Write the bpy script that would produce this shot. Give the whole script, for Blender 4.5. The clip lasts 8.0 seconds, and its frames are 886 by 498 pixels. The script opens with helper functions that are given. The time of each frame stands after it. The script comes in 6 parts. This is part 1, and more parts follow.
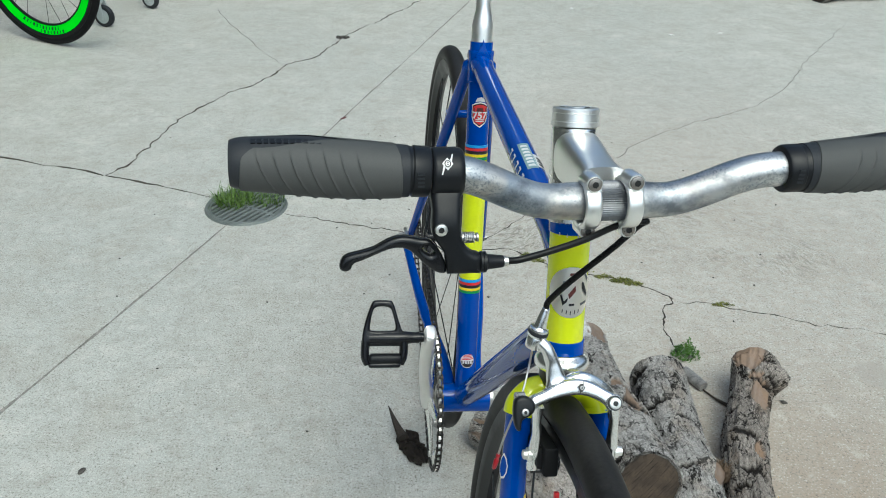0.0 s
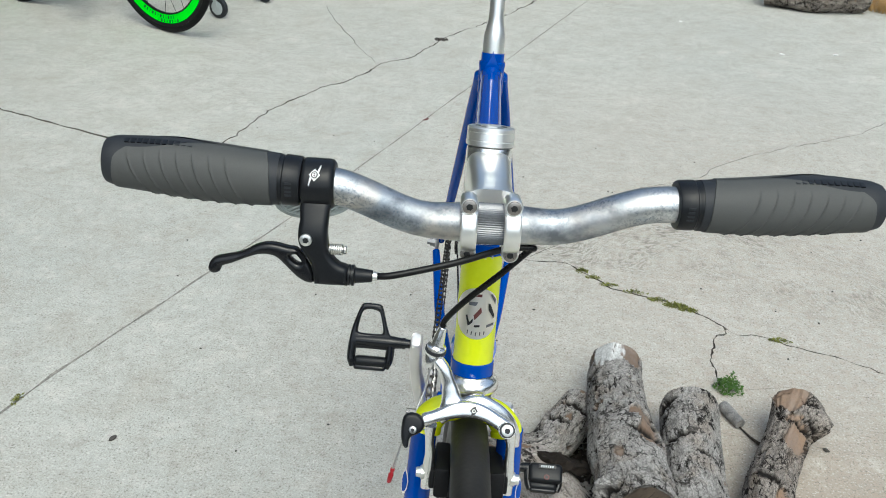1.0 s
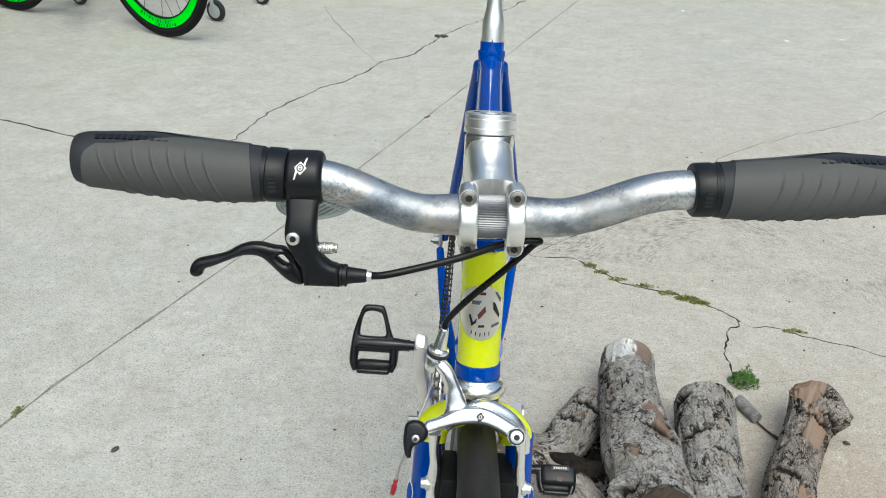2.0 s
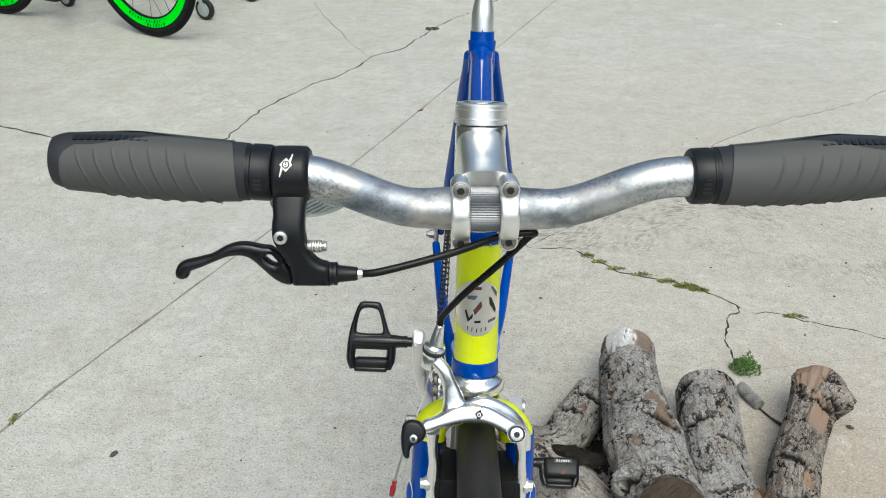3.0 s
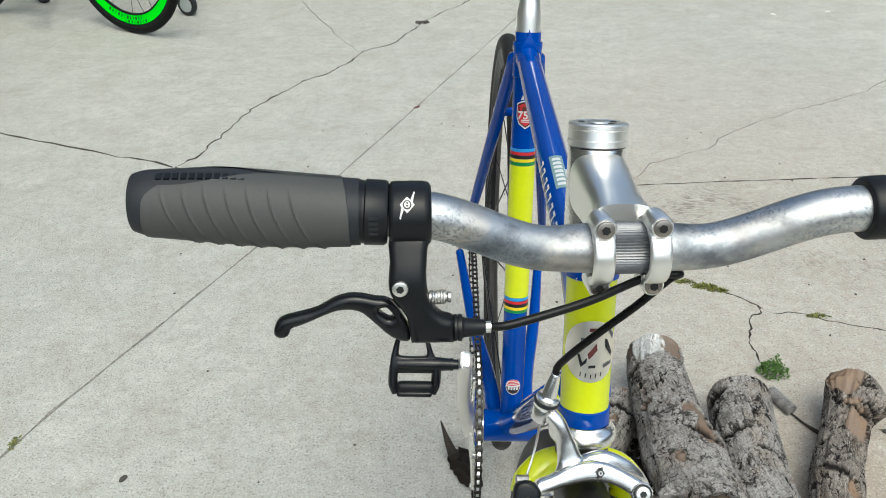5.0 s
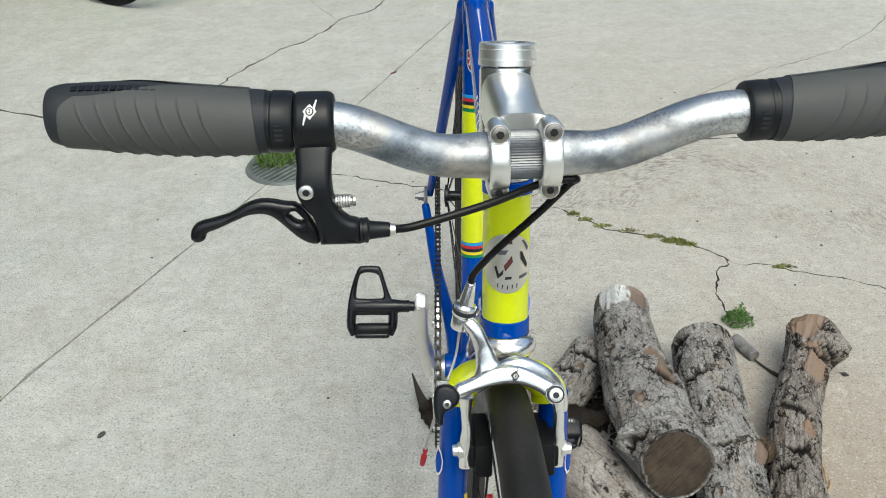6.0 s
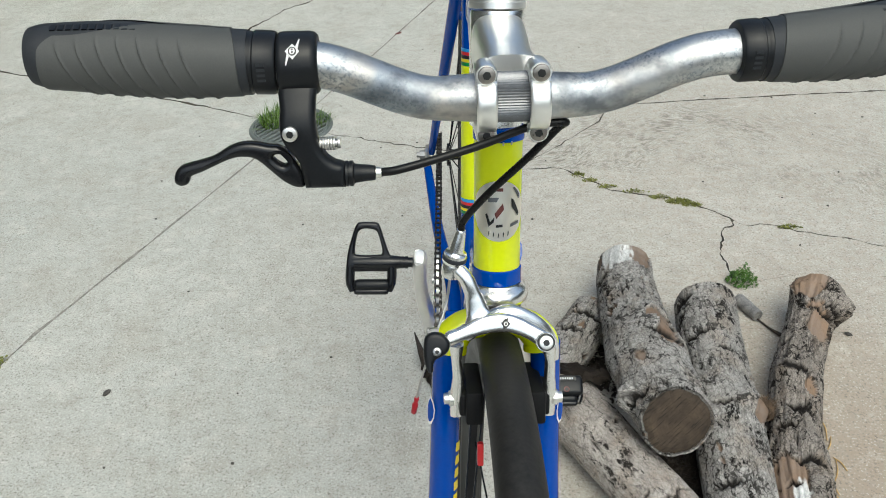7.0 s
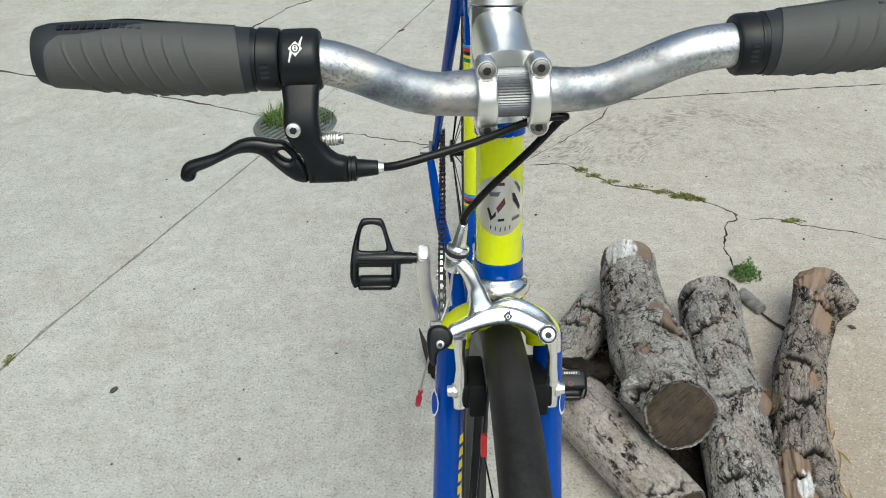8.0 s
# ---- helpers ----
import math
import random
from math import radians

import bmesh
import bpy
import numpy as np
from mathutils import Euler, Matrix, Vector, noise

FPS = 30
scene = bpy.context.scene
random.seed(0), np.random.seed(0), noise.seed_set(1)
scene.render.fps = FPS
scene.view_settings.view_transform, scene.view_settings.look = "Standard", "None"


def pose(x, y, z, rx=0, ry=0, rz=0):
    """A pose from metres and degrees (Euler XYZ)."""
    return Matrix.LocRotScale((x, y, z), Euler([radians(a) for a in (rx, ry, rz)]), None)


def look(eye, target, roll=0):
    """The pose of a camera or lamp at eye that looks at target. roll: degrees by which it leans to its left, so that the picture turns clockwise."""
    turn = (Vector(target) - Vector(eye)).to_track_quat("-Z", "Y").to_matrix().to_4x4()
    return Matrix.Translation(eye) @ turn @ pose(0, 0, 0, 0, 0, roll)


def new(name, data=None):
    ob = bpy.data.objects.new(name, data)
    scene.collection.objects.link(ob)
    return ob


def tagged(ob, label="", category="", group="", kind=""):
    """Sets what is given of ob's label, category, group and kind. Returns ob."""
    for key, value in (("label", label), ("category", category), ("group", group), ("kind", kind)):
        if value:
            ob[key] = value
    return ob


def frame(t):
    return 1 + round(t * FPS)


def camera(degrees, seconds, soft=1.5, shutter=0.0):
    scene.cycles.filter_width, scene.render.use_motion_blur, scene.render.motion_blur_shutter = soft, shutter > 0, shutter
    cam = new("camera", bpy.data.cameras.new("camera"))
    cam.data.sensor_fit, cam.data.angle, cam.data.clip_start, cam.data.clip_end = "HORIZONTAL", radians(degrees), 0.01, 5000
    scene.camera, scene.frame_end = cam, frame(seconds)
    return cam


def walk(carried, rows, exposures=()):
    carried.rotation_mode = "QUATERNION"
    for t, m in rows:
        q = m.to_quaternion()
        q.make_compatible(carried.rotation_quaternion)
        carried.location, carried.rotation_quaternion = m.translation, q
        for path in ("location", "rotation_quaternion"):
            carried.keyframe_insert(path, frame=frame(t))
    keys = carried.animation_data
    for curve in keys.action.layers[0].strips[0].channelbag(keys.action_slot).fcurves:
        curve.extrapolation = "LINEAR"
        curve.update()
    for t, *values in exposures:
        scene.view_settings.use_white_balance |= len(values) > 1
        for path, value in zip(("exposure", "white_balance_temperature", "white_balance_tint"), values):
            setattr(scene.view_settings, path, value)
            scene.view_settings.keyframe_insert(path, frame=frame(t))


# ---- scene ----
cam = camera(55.3, 8.0, soft=1.0)
PATH = [
    (0, (0.002, -0.007, 1.082), (0.023, 1.719, 0.072), 1.3),
    (0.1, (0.017, -0.006, 1.085), (0.012, 1.722, 0.081), 1.8),
    (0.2, (0.039, -0.004, 1.087), (0.005, 1.727, 0.085), 2.3),
    (0.3, (0.066, -0.004, 1.088), (-0.006, 1.726, 0.089), 2.8),
    (0.4, (0.094, -0.003, 1.087), (-0.021, 1.726, 0.090), 3.05),
    (0.5, (0.117, -0.003, 1.086), (-0.042, 1.724, 0.09), 3.0),
    (0.7, (0.142, 0.001, 1.092), (-0.081, 1.715, 0.087), 2.3),
    (1, (0.15, 0.01, 1.091), (-0.098, 1.718, 0.081), 1.6),
    (1.2, (0.150, 0.019, 1.089), (-0.102, 1.729, 0.082), 1.3),
    (1.5, (0.15, 0.029, 1.081), (-0.108, 1.738, 0.074), 0.7),
    (3, (0.151, 0.054, 1.064), (-0.106, 1.752, 0.039), -1.7),
    (3.5, (0.158, 0.053, 1.065), (-0.094, 1.751, 0.037), -2.3),
    (4, (0.135, 0.062, 1.061), (-0.12, 1.756, 0.03), -2.7),
    (4.2, (0.115, 0.071, 1.063), (-0.144, 1.765, 0.032), -2.7),
    (5.3, (0.06, 0.118, 1.056), (-0.12, 1.809, 0.004), -1.8),
    (5.5, (0.071, 0.109, 1.058), (-0.105, 1.797, 0.0), -2.1),
    (5.8, (0.095, 0.086, 1.048), (-0.083, 1.766, -0.024), -2.4),
    (6, (0.111, 0.076, 1.04), (-0.071, 1.74, -0.054), -2.6),
    (6.2, (0.120, 0.071, 1.032), (-0.065, 1.716, -0.089), -2.65),
    (6.5, (0.128, 0.069, 1.032), (-0.064, 1.696, -0.114), -2.8),
    (7, (0.122, 0.074, 1.028), (-0.079, 1.691, -0.132), -3.1),
    (7.2, (0.115, 0.075, 1.027), (-0.083, 1.691, -0.135), -3.1),
    (7.5, (0.118, 0.074, 1.035), (-0.088, 1.691, -0.124), -3.5),
    (8, (0.124, 0.068, 1.03), (-0.088, 1.68, -0.135), -3.7),
]
walk(cam, [(t, look(eye, target, roll)) for t, eye, target, roll in PATH],
     [(0.0, 0.42, 5600, -8), (0.8, 0.57, 5720, -5), (3.5, 0.59, 5930, -4), (8.0, 0.50, 5960, -5)])

# ---- light ----
SUN_ELEVATION, SUN_TURN = 60.0, 158.0
world = bpy.data.worlds.new("sky")
scene.world = world
world.use_nodes = True
wn, wl = world.node_tree.nodes, world.node_tree.links
sky = wn.new("ShaderNodeTexSky")
sky.sky_type, sky.sun_disc = "NISHITA", False
sky.sun_elevation, sky.sun_rotation = radians(SUN_ELEVATION), radians(SUN_TURN)
sky.dust_density, sky.ozone_density, sky.air_density = 6.5, 0.5, 0.7
wl.new(sky.outputs[0], wn["Background"].inputs[0])
wn["Background"].inputs[1].default_value = 0.15
sun_data = bpy.data.lights.new("sun", "SUN")
sun_data.energy, sun_data.angle, sun_data.color = 0.28, radians(80), (1.0, 0.92, 0.82)
sun = new("sun", sun_data)
az, el = radians(SUN_TURN), radians(SUN_ELEVATION)
sun.matrix_world = look((0, 0, 30), Vector((0, 0, 30)) - Vector((math.sin(az) * math.cos(el), math.cos(az) * math.cos(el), math.sin(el))))


# ---- materials ----
def node(nt, kind, **inputs):
    n = nt.nodes.new(kind)
    for k, v in inputs.items():
        sock = n.inputs[int(k[1:])] if k[0] == "i" and k[1:].isdigit() else n.inputs[k.replace("_", " ")]
        if isinstance(v, bpy.types.NodeSocket):
            nt.links.new(v, sock)
        else:
            sock.default_value = v
    return n


def blank(name):
    m = bpy.data.materials.new(name)
    m.use_nodes = True
    nt = m.node_tree
    return m, nt, nt.nodes["Principled BSDF"]


def noise_out(nt, co, scale, detail=3.0, rough=0.55):
    return node(nt, "ShaderNodeTexNoise", Vector=co, Scale=scale, Detail=detail, Roughness=rough).outputs[0]


def mixc(nt, fac, a, b, how="MIX"):
    n = nt.nodes.new("ShaderNodeMix")
    n.data_type, n.blend_type = "RGBA", how
    for sock, v in ((n.inputs[0], fac), (n.inputs[6], a), (n.inputs[7], b)):
        if isinstance(v, bpy.types.NodeSocket):
            nt.links.new(v, sock)
        elif isinstance(v, tuple):
            sock.default_value = (*v, 1.0)
        else:
            sock.default_value = v
    return n.outputs[2]


def maths(nt, op, a, b=0.0, c=0.0):
    n = nt.nodes.new("ShaderNodeMath")
    n.operation = op
    for sock, v in zip(n.inputs, (a, b, c)):
        if isinstance(v, bpy.types.NodeSocket):
            nt.links.new(v, sock)
        else:
            sock.default_value = v
    return n.outputs[0]


def spread(nt, v, lo, hi):
    """lo..hi of a 0..1 value, clipped."""
    n = nt.nodes.new("ShaderNodeMapRange")
    nt.links.new(v, n.inputs[0])
    n.inputs[1].default_value, n.inputs[2].default_value = lo, hi
    return n.outputs[0]


def coords(nt, attribute=""):
    if attribute:
        n = nt.nodes.new("ShaderNodeAttribute")
        n.attribute_name = attribute
        return n.outputs["Vector"]
    return nt.nodes.new("ShaderNodeTexCoord").outputs["Object"]


def bumped(nt, bsdf, height, strength, distance):
    b = node(nt, "ShaderNodeBump", Strength=strength, Distance=distance, Height=height)
    nt.links.new(b.outputs[0], bsdf.inputs["Normal"])


def mat(name, dark, light, big=6.0, fine=120.0, rough=(0.3, 0.5), metal=0.0, bump=0.0, coat=0.0, spec=0.5):
    """A surface whose colour and gloss vary at two scales."""
    m, nt, b = blank(name)
    co = coords(nt)
    n1, n2 = noise_out(nt, co, big, 4), noise_out(nt, co, fine, 3)
    f = maths(nt, "ADD", maths(nt, "MULTIPLY", n1, 0.6), maths(nt, "MULTIPLY", n2, 0.4))
    f = spread(nt, f, 0.3, 0.7)
    nt.links.new(mixc(nt, f, dark, light), b.inputs["Base Color"])
    r = nt.nodes.new("ShaderNodeMapRange")
    nt.links.new(f, r.inputs[0])
    r.inputs[3].default_value, r.inputs[4].default_value = rough
    nt.links.new(r.outputs[0], b.inputs["Roughness"])
    b.inputs["Metallic"].default_value = metal
    b.inputs["Coat Weight"].default_value = coat
    b.inputs["Coat Roughness"].default_value = 0.06
    b.inputs["Specular IOR Level"].default_value = spec
    if bump:
        bumped(nt, b, n2, 0.5, bump)
    return m


M_BLUE = mat("blue enamel paint", (0.0005, 0.043, 0.285), (0.0008, 0.055, 0.35), 9, 300, (0.03, 0.06), spec=0.30)
M_LIME = mat("lime yellow enamel paint", (0.60, 0.68, 0.002), (0.68, 0.75, 0.006), 9, 300, (0.18, 0.28), coat=0.3)
M_POLISHED = mat("polished aluminium", (0.90, 0.89, 0.87), (0.96, 0.95, 0.93), 14, 260, (0.20, 0.30), metal=1.0, bump=0.00004)
M_SATIN = mat("satin aluminium", (0.88, 0.855, 0.80), (0.96, 0.935, 0.88), 30, 400, (0.28, 0.38), metal=1.0, bump=0.00005)
M_STEM = mat("bright polished alloy", (0.94, 0.925, 0.885), (0.985, 0.975, 0.94), 30, 400, (0.33, 0.42), metal=1.0)
M_CRANK = mat("dull polished crank alloy", (0.84, 0.82, 0.79), (0.93, 0.91, 0.88), 30, 400, (0.34, 0.44), metal=1.0)
M_BADGE = mat("pale gilt metal", (0.95, 0.89, 0.78), (0.98, 0.94, 0.86), 30, 400, (0.28, 0.38), metal=1.0)
M_LABEL = mat("grey-green printed film", (0.13, 0.24, 0.25), (0.20, 0.33, 0.34), 40, 500, (0.3, 0.4))
M_STEEL = mat("stainless steel", (0.42, 0.41, 0.40), (0.60, 0.59, 0.57), 40, 500, (0.25, 0.42), metal=1.0)
M_NICKEL = mat("dark nickel bolt", (0.30, 0.27, 0.24), (0.46, 0.42, 0.38), 40, 500, (0.25, 0.4), metal=1.0)
M_KNURL = mat("dull knurled alloy", (0.15, 0.154, 0.165), (0.27, 0.275, 0.285), 40, 500, (0.40, 0.55), metal=1.0)
M_BLACK = mat("black coated alloy", (0.005, 0.0055, 0.0065), (0.010, 0.0105, 0.012), 30, 500, (0.18, 0.28), spec=0.36)
M_PLASTIC = mat("black plastic", (0.005, 0.0057, 0.0068), (0.011, 0.012, 0.014), 30, 700, (0.28, 0.42), bump=0.00005, spec=0.26)
M_RUBBER = mat("black rubber", (0.018, 0.0200, 0.0235), (0.029, 0.0315, 0.036), 20, 900, (0.46, 0.60), bump=0.00008, spec=0.26)
M_GRIP = mat("dark grey grip rubber", (0.052, 0.053, 0.051), (0.072, 0.0735, 0.071), 18, 1200, (0.52, 0.68), bump=0.00010, spec=0.35)
M_TYRE = mat("slick tyre rubber", (0.008, 0.0079, 0.0082), (0.032, 0.0305, 0.029), 30, 300, (0.42, 0.62), bump=0.00030, spec=0.20)
M_TYRE_BLACK = mat("black road tyre rubber", (0.005, 0.0055, 0.006), (0.012, 0.012, 0.013), 22, 500, (0.45, 0.6), spec=0.10)
M_RIM = mat("dark grey rim", (0.006, 0.006, 0.007), (0.014, 0.014, 0.016), 30, 300, (0.30, 0.45), spec=0.18)
M_CABLE = mat("black cable housing", (0.004, 0.004, 0.004), (0.008, 0.008, 0.008), 30, 600, (0.24, 0.34), spec=0.22)
M_CHAIN = mat("oiled chain steel", (0.030, 0.028, 0.026), (0.11, 0.10, 0.092), 60, 900, (0.42, 0.6), metal=1.0)
M_WHITE = mat("white print", (0.62, 0.62, 0.62), (0.75, 0.75, 0.74), 40, 500, (0.35, 0.45))
M_CRIMSON = mat("dark red plastic", (0.26, 0.006, 0.014), (0.34, 0.012, 0.020), 40, 500, (0.3, 0.4))
M_RED = mat("red print", (0.50, 0.015, 0.02), (0.60, 0.03, 0.03), 40, 500, (0.35, 0.45))
M_INK = mat("black print", (0.008, 0.008, 0.008), (0.014, 0.014, 0.014), 40, 500, (0.35, 0.45))
M_CYAN = mat("light blue print", (0.03, 0.26, 0.60), (0.04, 0.30, 0.66), 40, 500, (0.3, 0.4))
M_YELLOW = mat("yellow print", (0.72, 0.58, 0.01), (0.80, 0.65, 0.02), 40, 500, (0.3, 0.4))
M_GREEN = mat("green print", (0.01, 0.20, 0.05), (0.015, 0.25, 0.06), 40, 500, (0.3, 0.4))
M_NEON = mat("neon green rim paint", (0.002, 0.76, 0.002), (0.006, 0.88, 0.005), 10, 300, (0.3, 0.45), spec=0.1)
M_CARTGREY = mat("grey painted steel", (0.34, 0.37, 0.38), (0.46, 0.49, 0.50), 12, 300, (0.35, 0.5))
M_STRAW = mat("dry straw", (0.34, 0.20, 0.07), (0.60, 0.42, 0.17), 60, 500, (0.6, 0.8))
M_LEAF = mat("fresh weed leaf", (0.022, 0.070, 0.009), (0.10, 0.20, 0.025), 60, 700, (0.45, 0.65))
M_GRASS = mat("yellow-green grass", (0.030, 0.074, 0.008), (0.115, 0.19, 0.022), 60, 700, (0.45, 0.65))
M_MOSS = mat("dry moss", (0.075, 0.085, 0.020), (0.25, 0.26, 0.060), 60, 700, (0.7, 0.9))
M_STONE = mat("dark grit", (0.03, 0.027, 0.024), (0.09, 0.08, 0.07), 60, 600, (0.6, 0.85), bump=0.0004)
M_PETAL = mat("red petal", (0.065, 0.014, 0.012), (0.13, 0.026, 0.022), 80, 600, (0.5, 0.7))
M_PAPER = mat("white scrap", (0.66, 0.66, 0.64), (0.8, 0.8, 0.78), 60, 500, (0.6, 0.8))
M_IRON = mat("galvanised drain iron", (0.10, 0.115, 0.11), (0.21, 0.23, 0.22), 20, 350, (0.5, 0.7), metal=0.3, bump=0.0004)


def worn_bar_material():
    """Bare aluminium bar: pale and satin, with bluish oxide and painted sky tint, soft dark smudges, painted cream and
    white highlights, and clusters of fine pits.
    """
    m, nt, b = blank("worn bare aluminium")
    co = coords(nt)
    mp = node(nt, "ShaderNodeMapping", Vector=co)
    mp.inputs["Scale"].default_value = (0.50, 1.2, 1.2)
    mp2 = node(nt, "ShaderNodeMapping", Vector=co)
    mp2.inputs["Scale"].default_value = (0.8, 1.0, 1.0)
    mp2.inputs["Location"].default_value = (3.1, 0.7, 1.9)
    soft = noise_out(nt, mp.outputs[0], 24, 3, 0.55)
    smudge = noise_out(nt, mp2.outputs[0], 44, 4, 0.58)
    warm = noise_out(nt, mp2.outputs[0], 31, 3, 0.5)
    streak = noise_out(nt, mp.outputs[0], 150, 4, 0.6)
    # reflected sky, cream and white highlights go into the base colour here
    base = mixc(nt, spread(nt, soft, 0.38, 0.62), (0.58, 0.588, 0.59), (0.33, 0.365, 0.41))
    base = mixc(nt, maths(nt, "MULTIPLY", spread(nt, warm, 0.50, 0.64), 0.65), base, (0.66, 0.60, 0.525))
    base = mixc(nt, maths(nt, "MULTIPLY", spread(nt, smudge, 0.42, 0.32), 0.70), base, (0.86, 0.85, 0.83))
    base = mixc(nt, maths(nt, "MULTIPLY", spread(nt, smudge, 0.51, 0.67), 0.80), base, (0.15, 0.16, 0.18))
    base = mixc(nt, maths(nt, "MULTIPLY", spread(nt, streak, 0.48, 0.70), 0.35), base, (0.26, 0.275, 0.30))
    pits = noise_out(nt, co, 620, 3, 0.6)
    patch = spread(nt, noise_out(nt, mp.outputs[0], 34, 3, 0.55), 0.48, 0.62)
    spots = maths(nt, "MULTIPLY", spread(nt, pits, 0.47, 0.63), patch)
    base = mixc(nt, maths(nt, "MULTIPLY", spots, 0.62), base, (0.12, 0.15, 0.185))
    nt.links.new(base, b.inputs["Base Color"])
    b.inputs["Metallic"].default_value = 1.0
    r = nt.nodes.new("ShaderNodeMapRange")
    nt.links.new(spread(nt, smudge, 0.35, 0.62), r.inputs[0])
    r.inputs[3].default_value, r.inputs[4].default_value = 0.34, 0.54
    nt.links.new(r.outputs[0], b.inputs["Roughness"])
    bumped(nt, b, maths(nt, "SUBTRACT", streak, spots), 0.18, 0.0001)
    return m


def concrete_material():
    """Old broom-finished concrete: pale, sandy, with stains, grit and curved trowel scuffs."""
    m, nt, b = blank("weathered concrete")
    co = coords(nt)
    big, mid = noise_out(nt, co, 0.9, 4, 0.5), noise_out(nt, co, 7.0, 6, 0.68)
    mottle, sand, grit = noise_out(nt, co, 55, 4, 0.7), noise_out(nt, co, 300, 2, 0.6), noise_out(nt, co, 620, 1, 0.5)
    base = mixc(nt, spread(nt, big, 0.3, 0.7), (0.415, 0.428, 0.402), (0.490, 0.490, 0.452))
    base = mixc(nt, maths(nt, "MULTIPLY", spread(nt, mid, 0.46, 0.70), 0.74), base, (0.37, 0.352, 0.308))
    base = mixc(nt, maths(nt, "MULTIPLY", spread(nt, mid, 0.44, 0.30), 0.6), base, (0.56, 0.55, 0.50))
    base = mixc(nt, maths(nt, "MULTIPLY", spread(nt, mottle, 0.50, 0.68), 0.45), base, (0.33, 0.31, 0.27))
    base = mixc(nt, maths(nt, "MULTIPLY", spread(nt, sand, 0.52, 0.68), 0.38), base, (0.25, 0.232, 0.20))
    base = mixc(nt, maths(nt, "MULTIPLY", spread(nt, sand, 0.46, 0.34), 0.26), base, (0.64, 0.62, 0.56))
    base = mixc(nt, maths(nt, "MULTIPLY", spread(nt, grit, 0.55, 0.67), 0.45), base, (0.20, 0.185, 0.16))
    # fine broom strokes, and brown blotches round the logs: warm light painted into the colour
    sweepm = node(nt, "ShaderNodeMapping", Vector=co)
    sweepm.inputs["Rotation"].default_value = (0.0, 0.0, radians(24))
    sweepm.inputs["Scale"].default_value = (1.0, 0.16, 1.0)
    broom = noise_out(nt, sweepm.outputs[0], 190, 4, 0.7)
    base = mixc(nt, maths(nt, "MULTIPLY", maths(nt, "MULTIPLY", spread(nt, broom, 0.52, 0.66), spread(nt, noise_out(nt, co, 5, 4), 0.42, 0.58)), 0.40), base, (0.30, 0.28, 0.245))
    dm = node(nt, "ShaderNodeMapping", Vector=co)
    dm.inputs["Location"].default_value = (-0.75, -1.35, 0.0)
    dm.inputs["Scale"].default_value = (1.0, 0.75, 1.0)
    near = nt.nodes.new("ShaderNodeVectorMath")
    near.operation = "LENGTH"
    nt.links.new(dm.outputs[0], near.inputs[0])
    warm_cast = maths(nt, "MULTIPLY", spread(nt, maths(nt, "ADD", near.outputs["Value"], maths(nt, "MULTIPLY", noise_out(nt, co, 3.5, 5, 0.65), 0.9)), 1.75, 0.75), maths(nt, "ADD", 0.45, maths(nt, "MULTIPLY", spread(nt, mottle, 0.4, 0.62), 0.5)))
    base = mixc(nt, maths(nt, "MULTIPLY", warm_cast, 0.74), base, (0.405, 0.352, 0.298))
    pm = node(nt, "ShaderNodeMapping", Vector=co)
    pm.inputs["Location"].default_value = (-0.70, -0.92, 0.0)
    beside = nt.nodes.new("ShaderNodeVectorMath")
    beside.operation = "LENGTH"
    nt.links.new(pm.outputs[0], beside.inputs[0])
    # a second brown patch of the painted warm light, right of the logs
    warm_cast_near = spread(nt, maths(nt, "ADD", beside.outputs["Value"], maths(nt, "MULTIPLY", noise_out(nt, co, 9, 5, 0.7), 0.30)), 0.78, 0.24)
    base = mixc(nt, maths(nt, "MULTIPLY", warm_cast_near, 0.80), base, (0.31, 0.245, 0.185))
    blotch = noise_out(nt, co, 19, 7, 0.76)
    base = mixc(nt, maths(nt, "MULTIPLY", spread(nt, blotch, 0.52, 0.66), 0.50), base, (0.31, 0.285, 0.25))
    base = mixc(nt, maths(nt, "MULTIPLY", spread(nt, blotch, 0.46, 0.34), 0.35), base, (0.60, 0.58, 0.535))
    vor = node(nt, "ShaderNodeTexVoronoi", Vector=mixc(nt, 0.006, co, node(nt, "ShaderNodeTexNoise", Vector=co, Scale=260.0, Detail=2.0).outputs[1], "ADD"), Scale=150.0)
    vor.feature = "F1"
    fleck = maths(nt, "MULTIPLY", maths(nt, "LESS_THAN", vor.outputs[0], 0.21), spread(nt, noise_out(nt, co, 30, 4, 0.7), 0.52, 0.58))
    base = mixc(nt, maths(nt, "MULTIPLY", fleck, 0.7), base, (0.13, 0.115, 0.095))
    # coarse salt-and-pepper sand
    pepper = noise_out(nt, co, 250, 1, 0.5)
    base = mixc(nt, maths(nt, "MULTIPLY", maths(nt, "MULTIPLY", spread(nt, pepper, 0.59, 0.65), spread(nt, mottle, 0.36, 0.54)), 0.60), base, (0.17, 0.16, 0.14))
    base = mixc(nt, maths(nt, "MULTIPLY", maths(nt, "MULTIPLY", spread(nt, pepper, 0.40, 0.34), spread(nt, mottle, 0.62, 0.42)), 0.40), base, (0.72, 0.71, 0.67))
    # a round grey stain
    sm = node(nt, "ShaderNodeMapping", Vector=co)
    sm.inputs["Location"].default_value = (-0.918, -1.360, 0.0)
    spot = nt.nodes.new("ShaderNodeVectorMath")
    spot.operation = "LENGTH"
    nt.links.new(sm.outputs[0], spot.inputs[0])
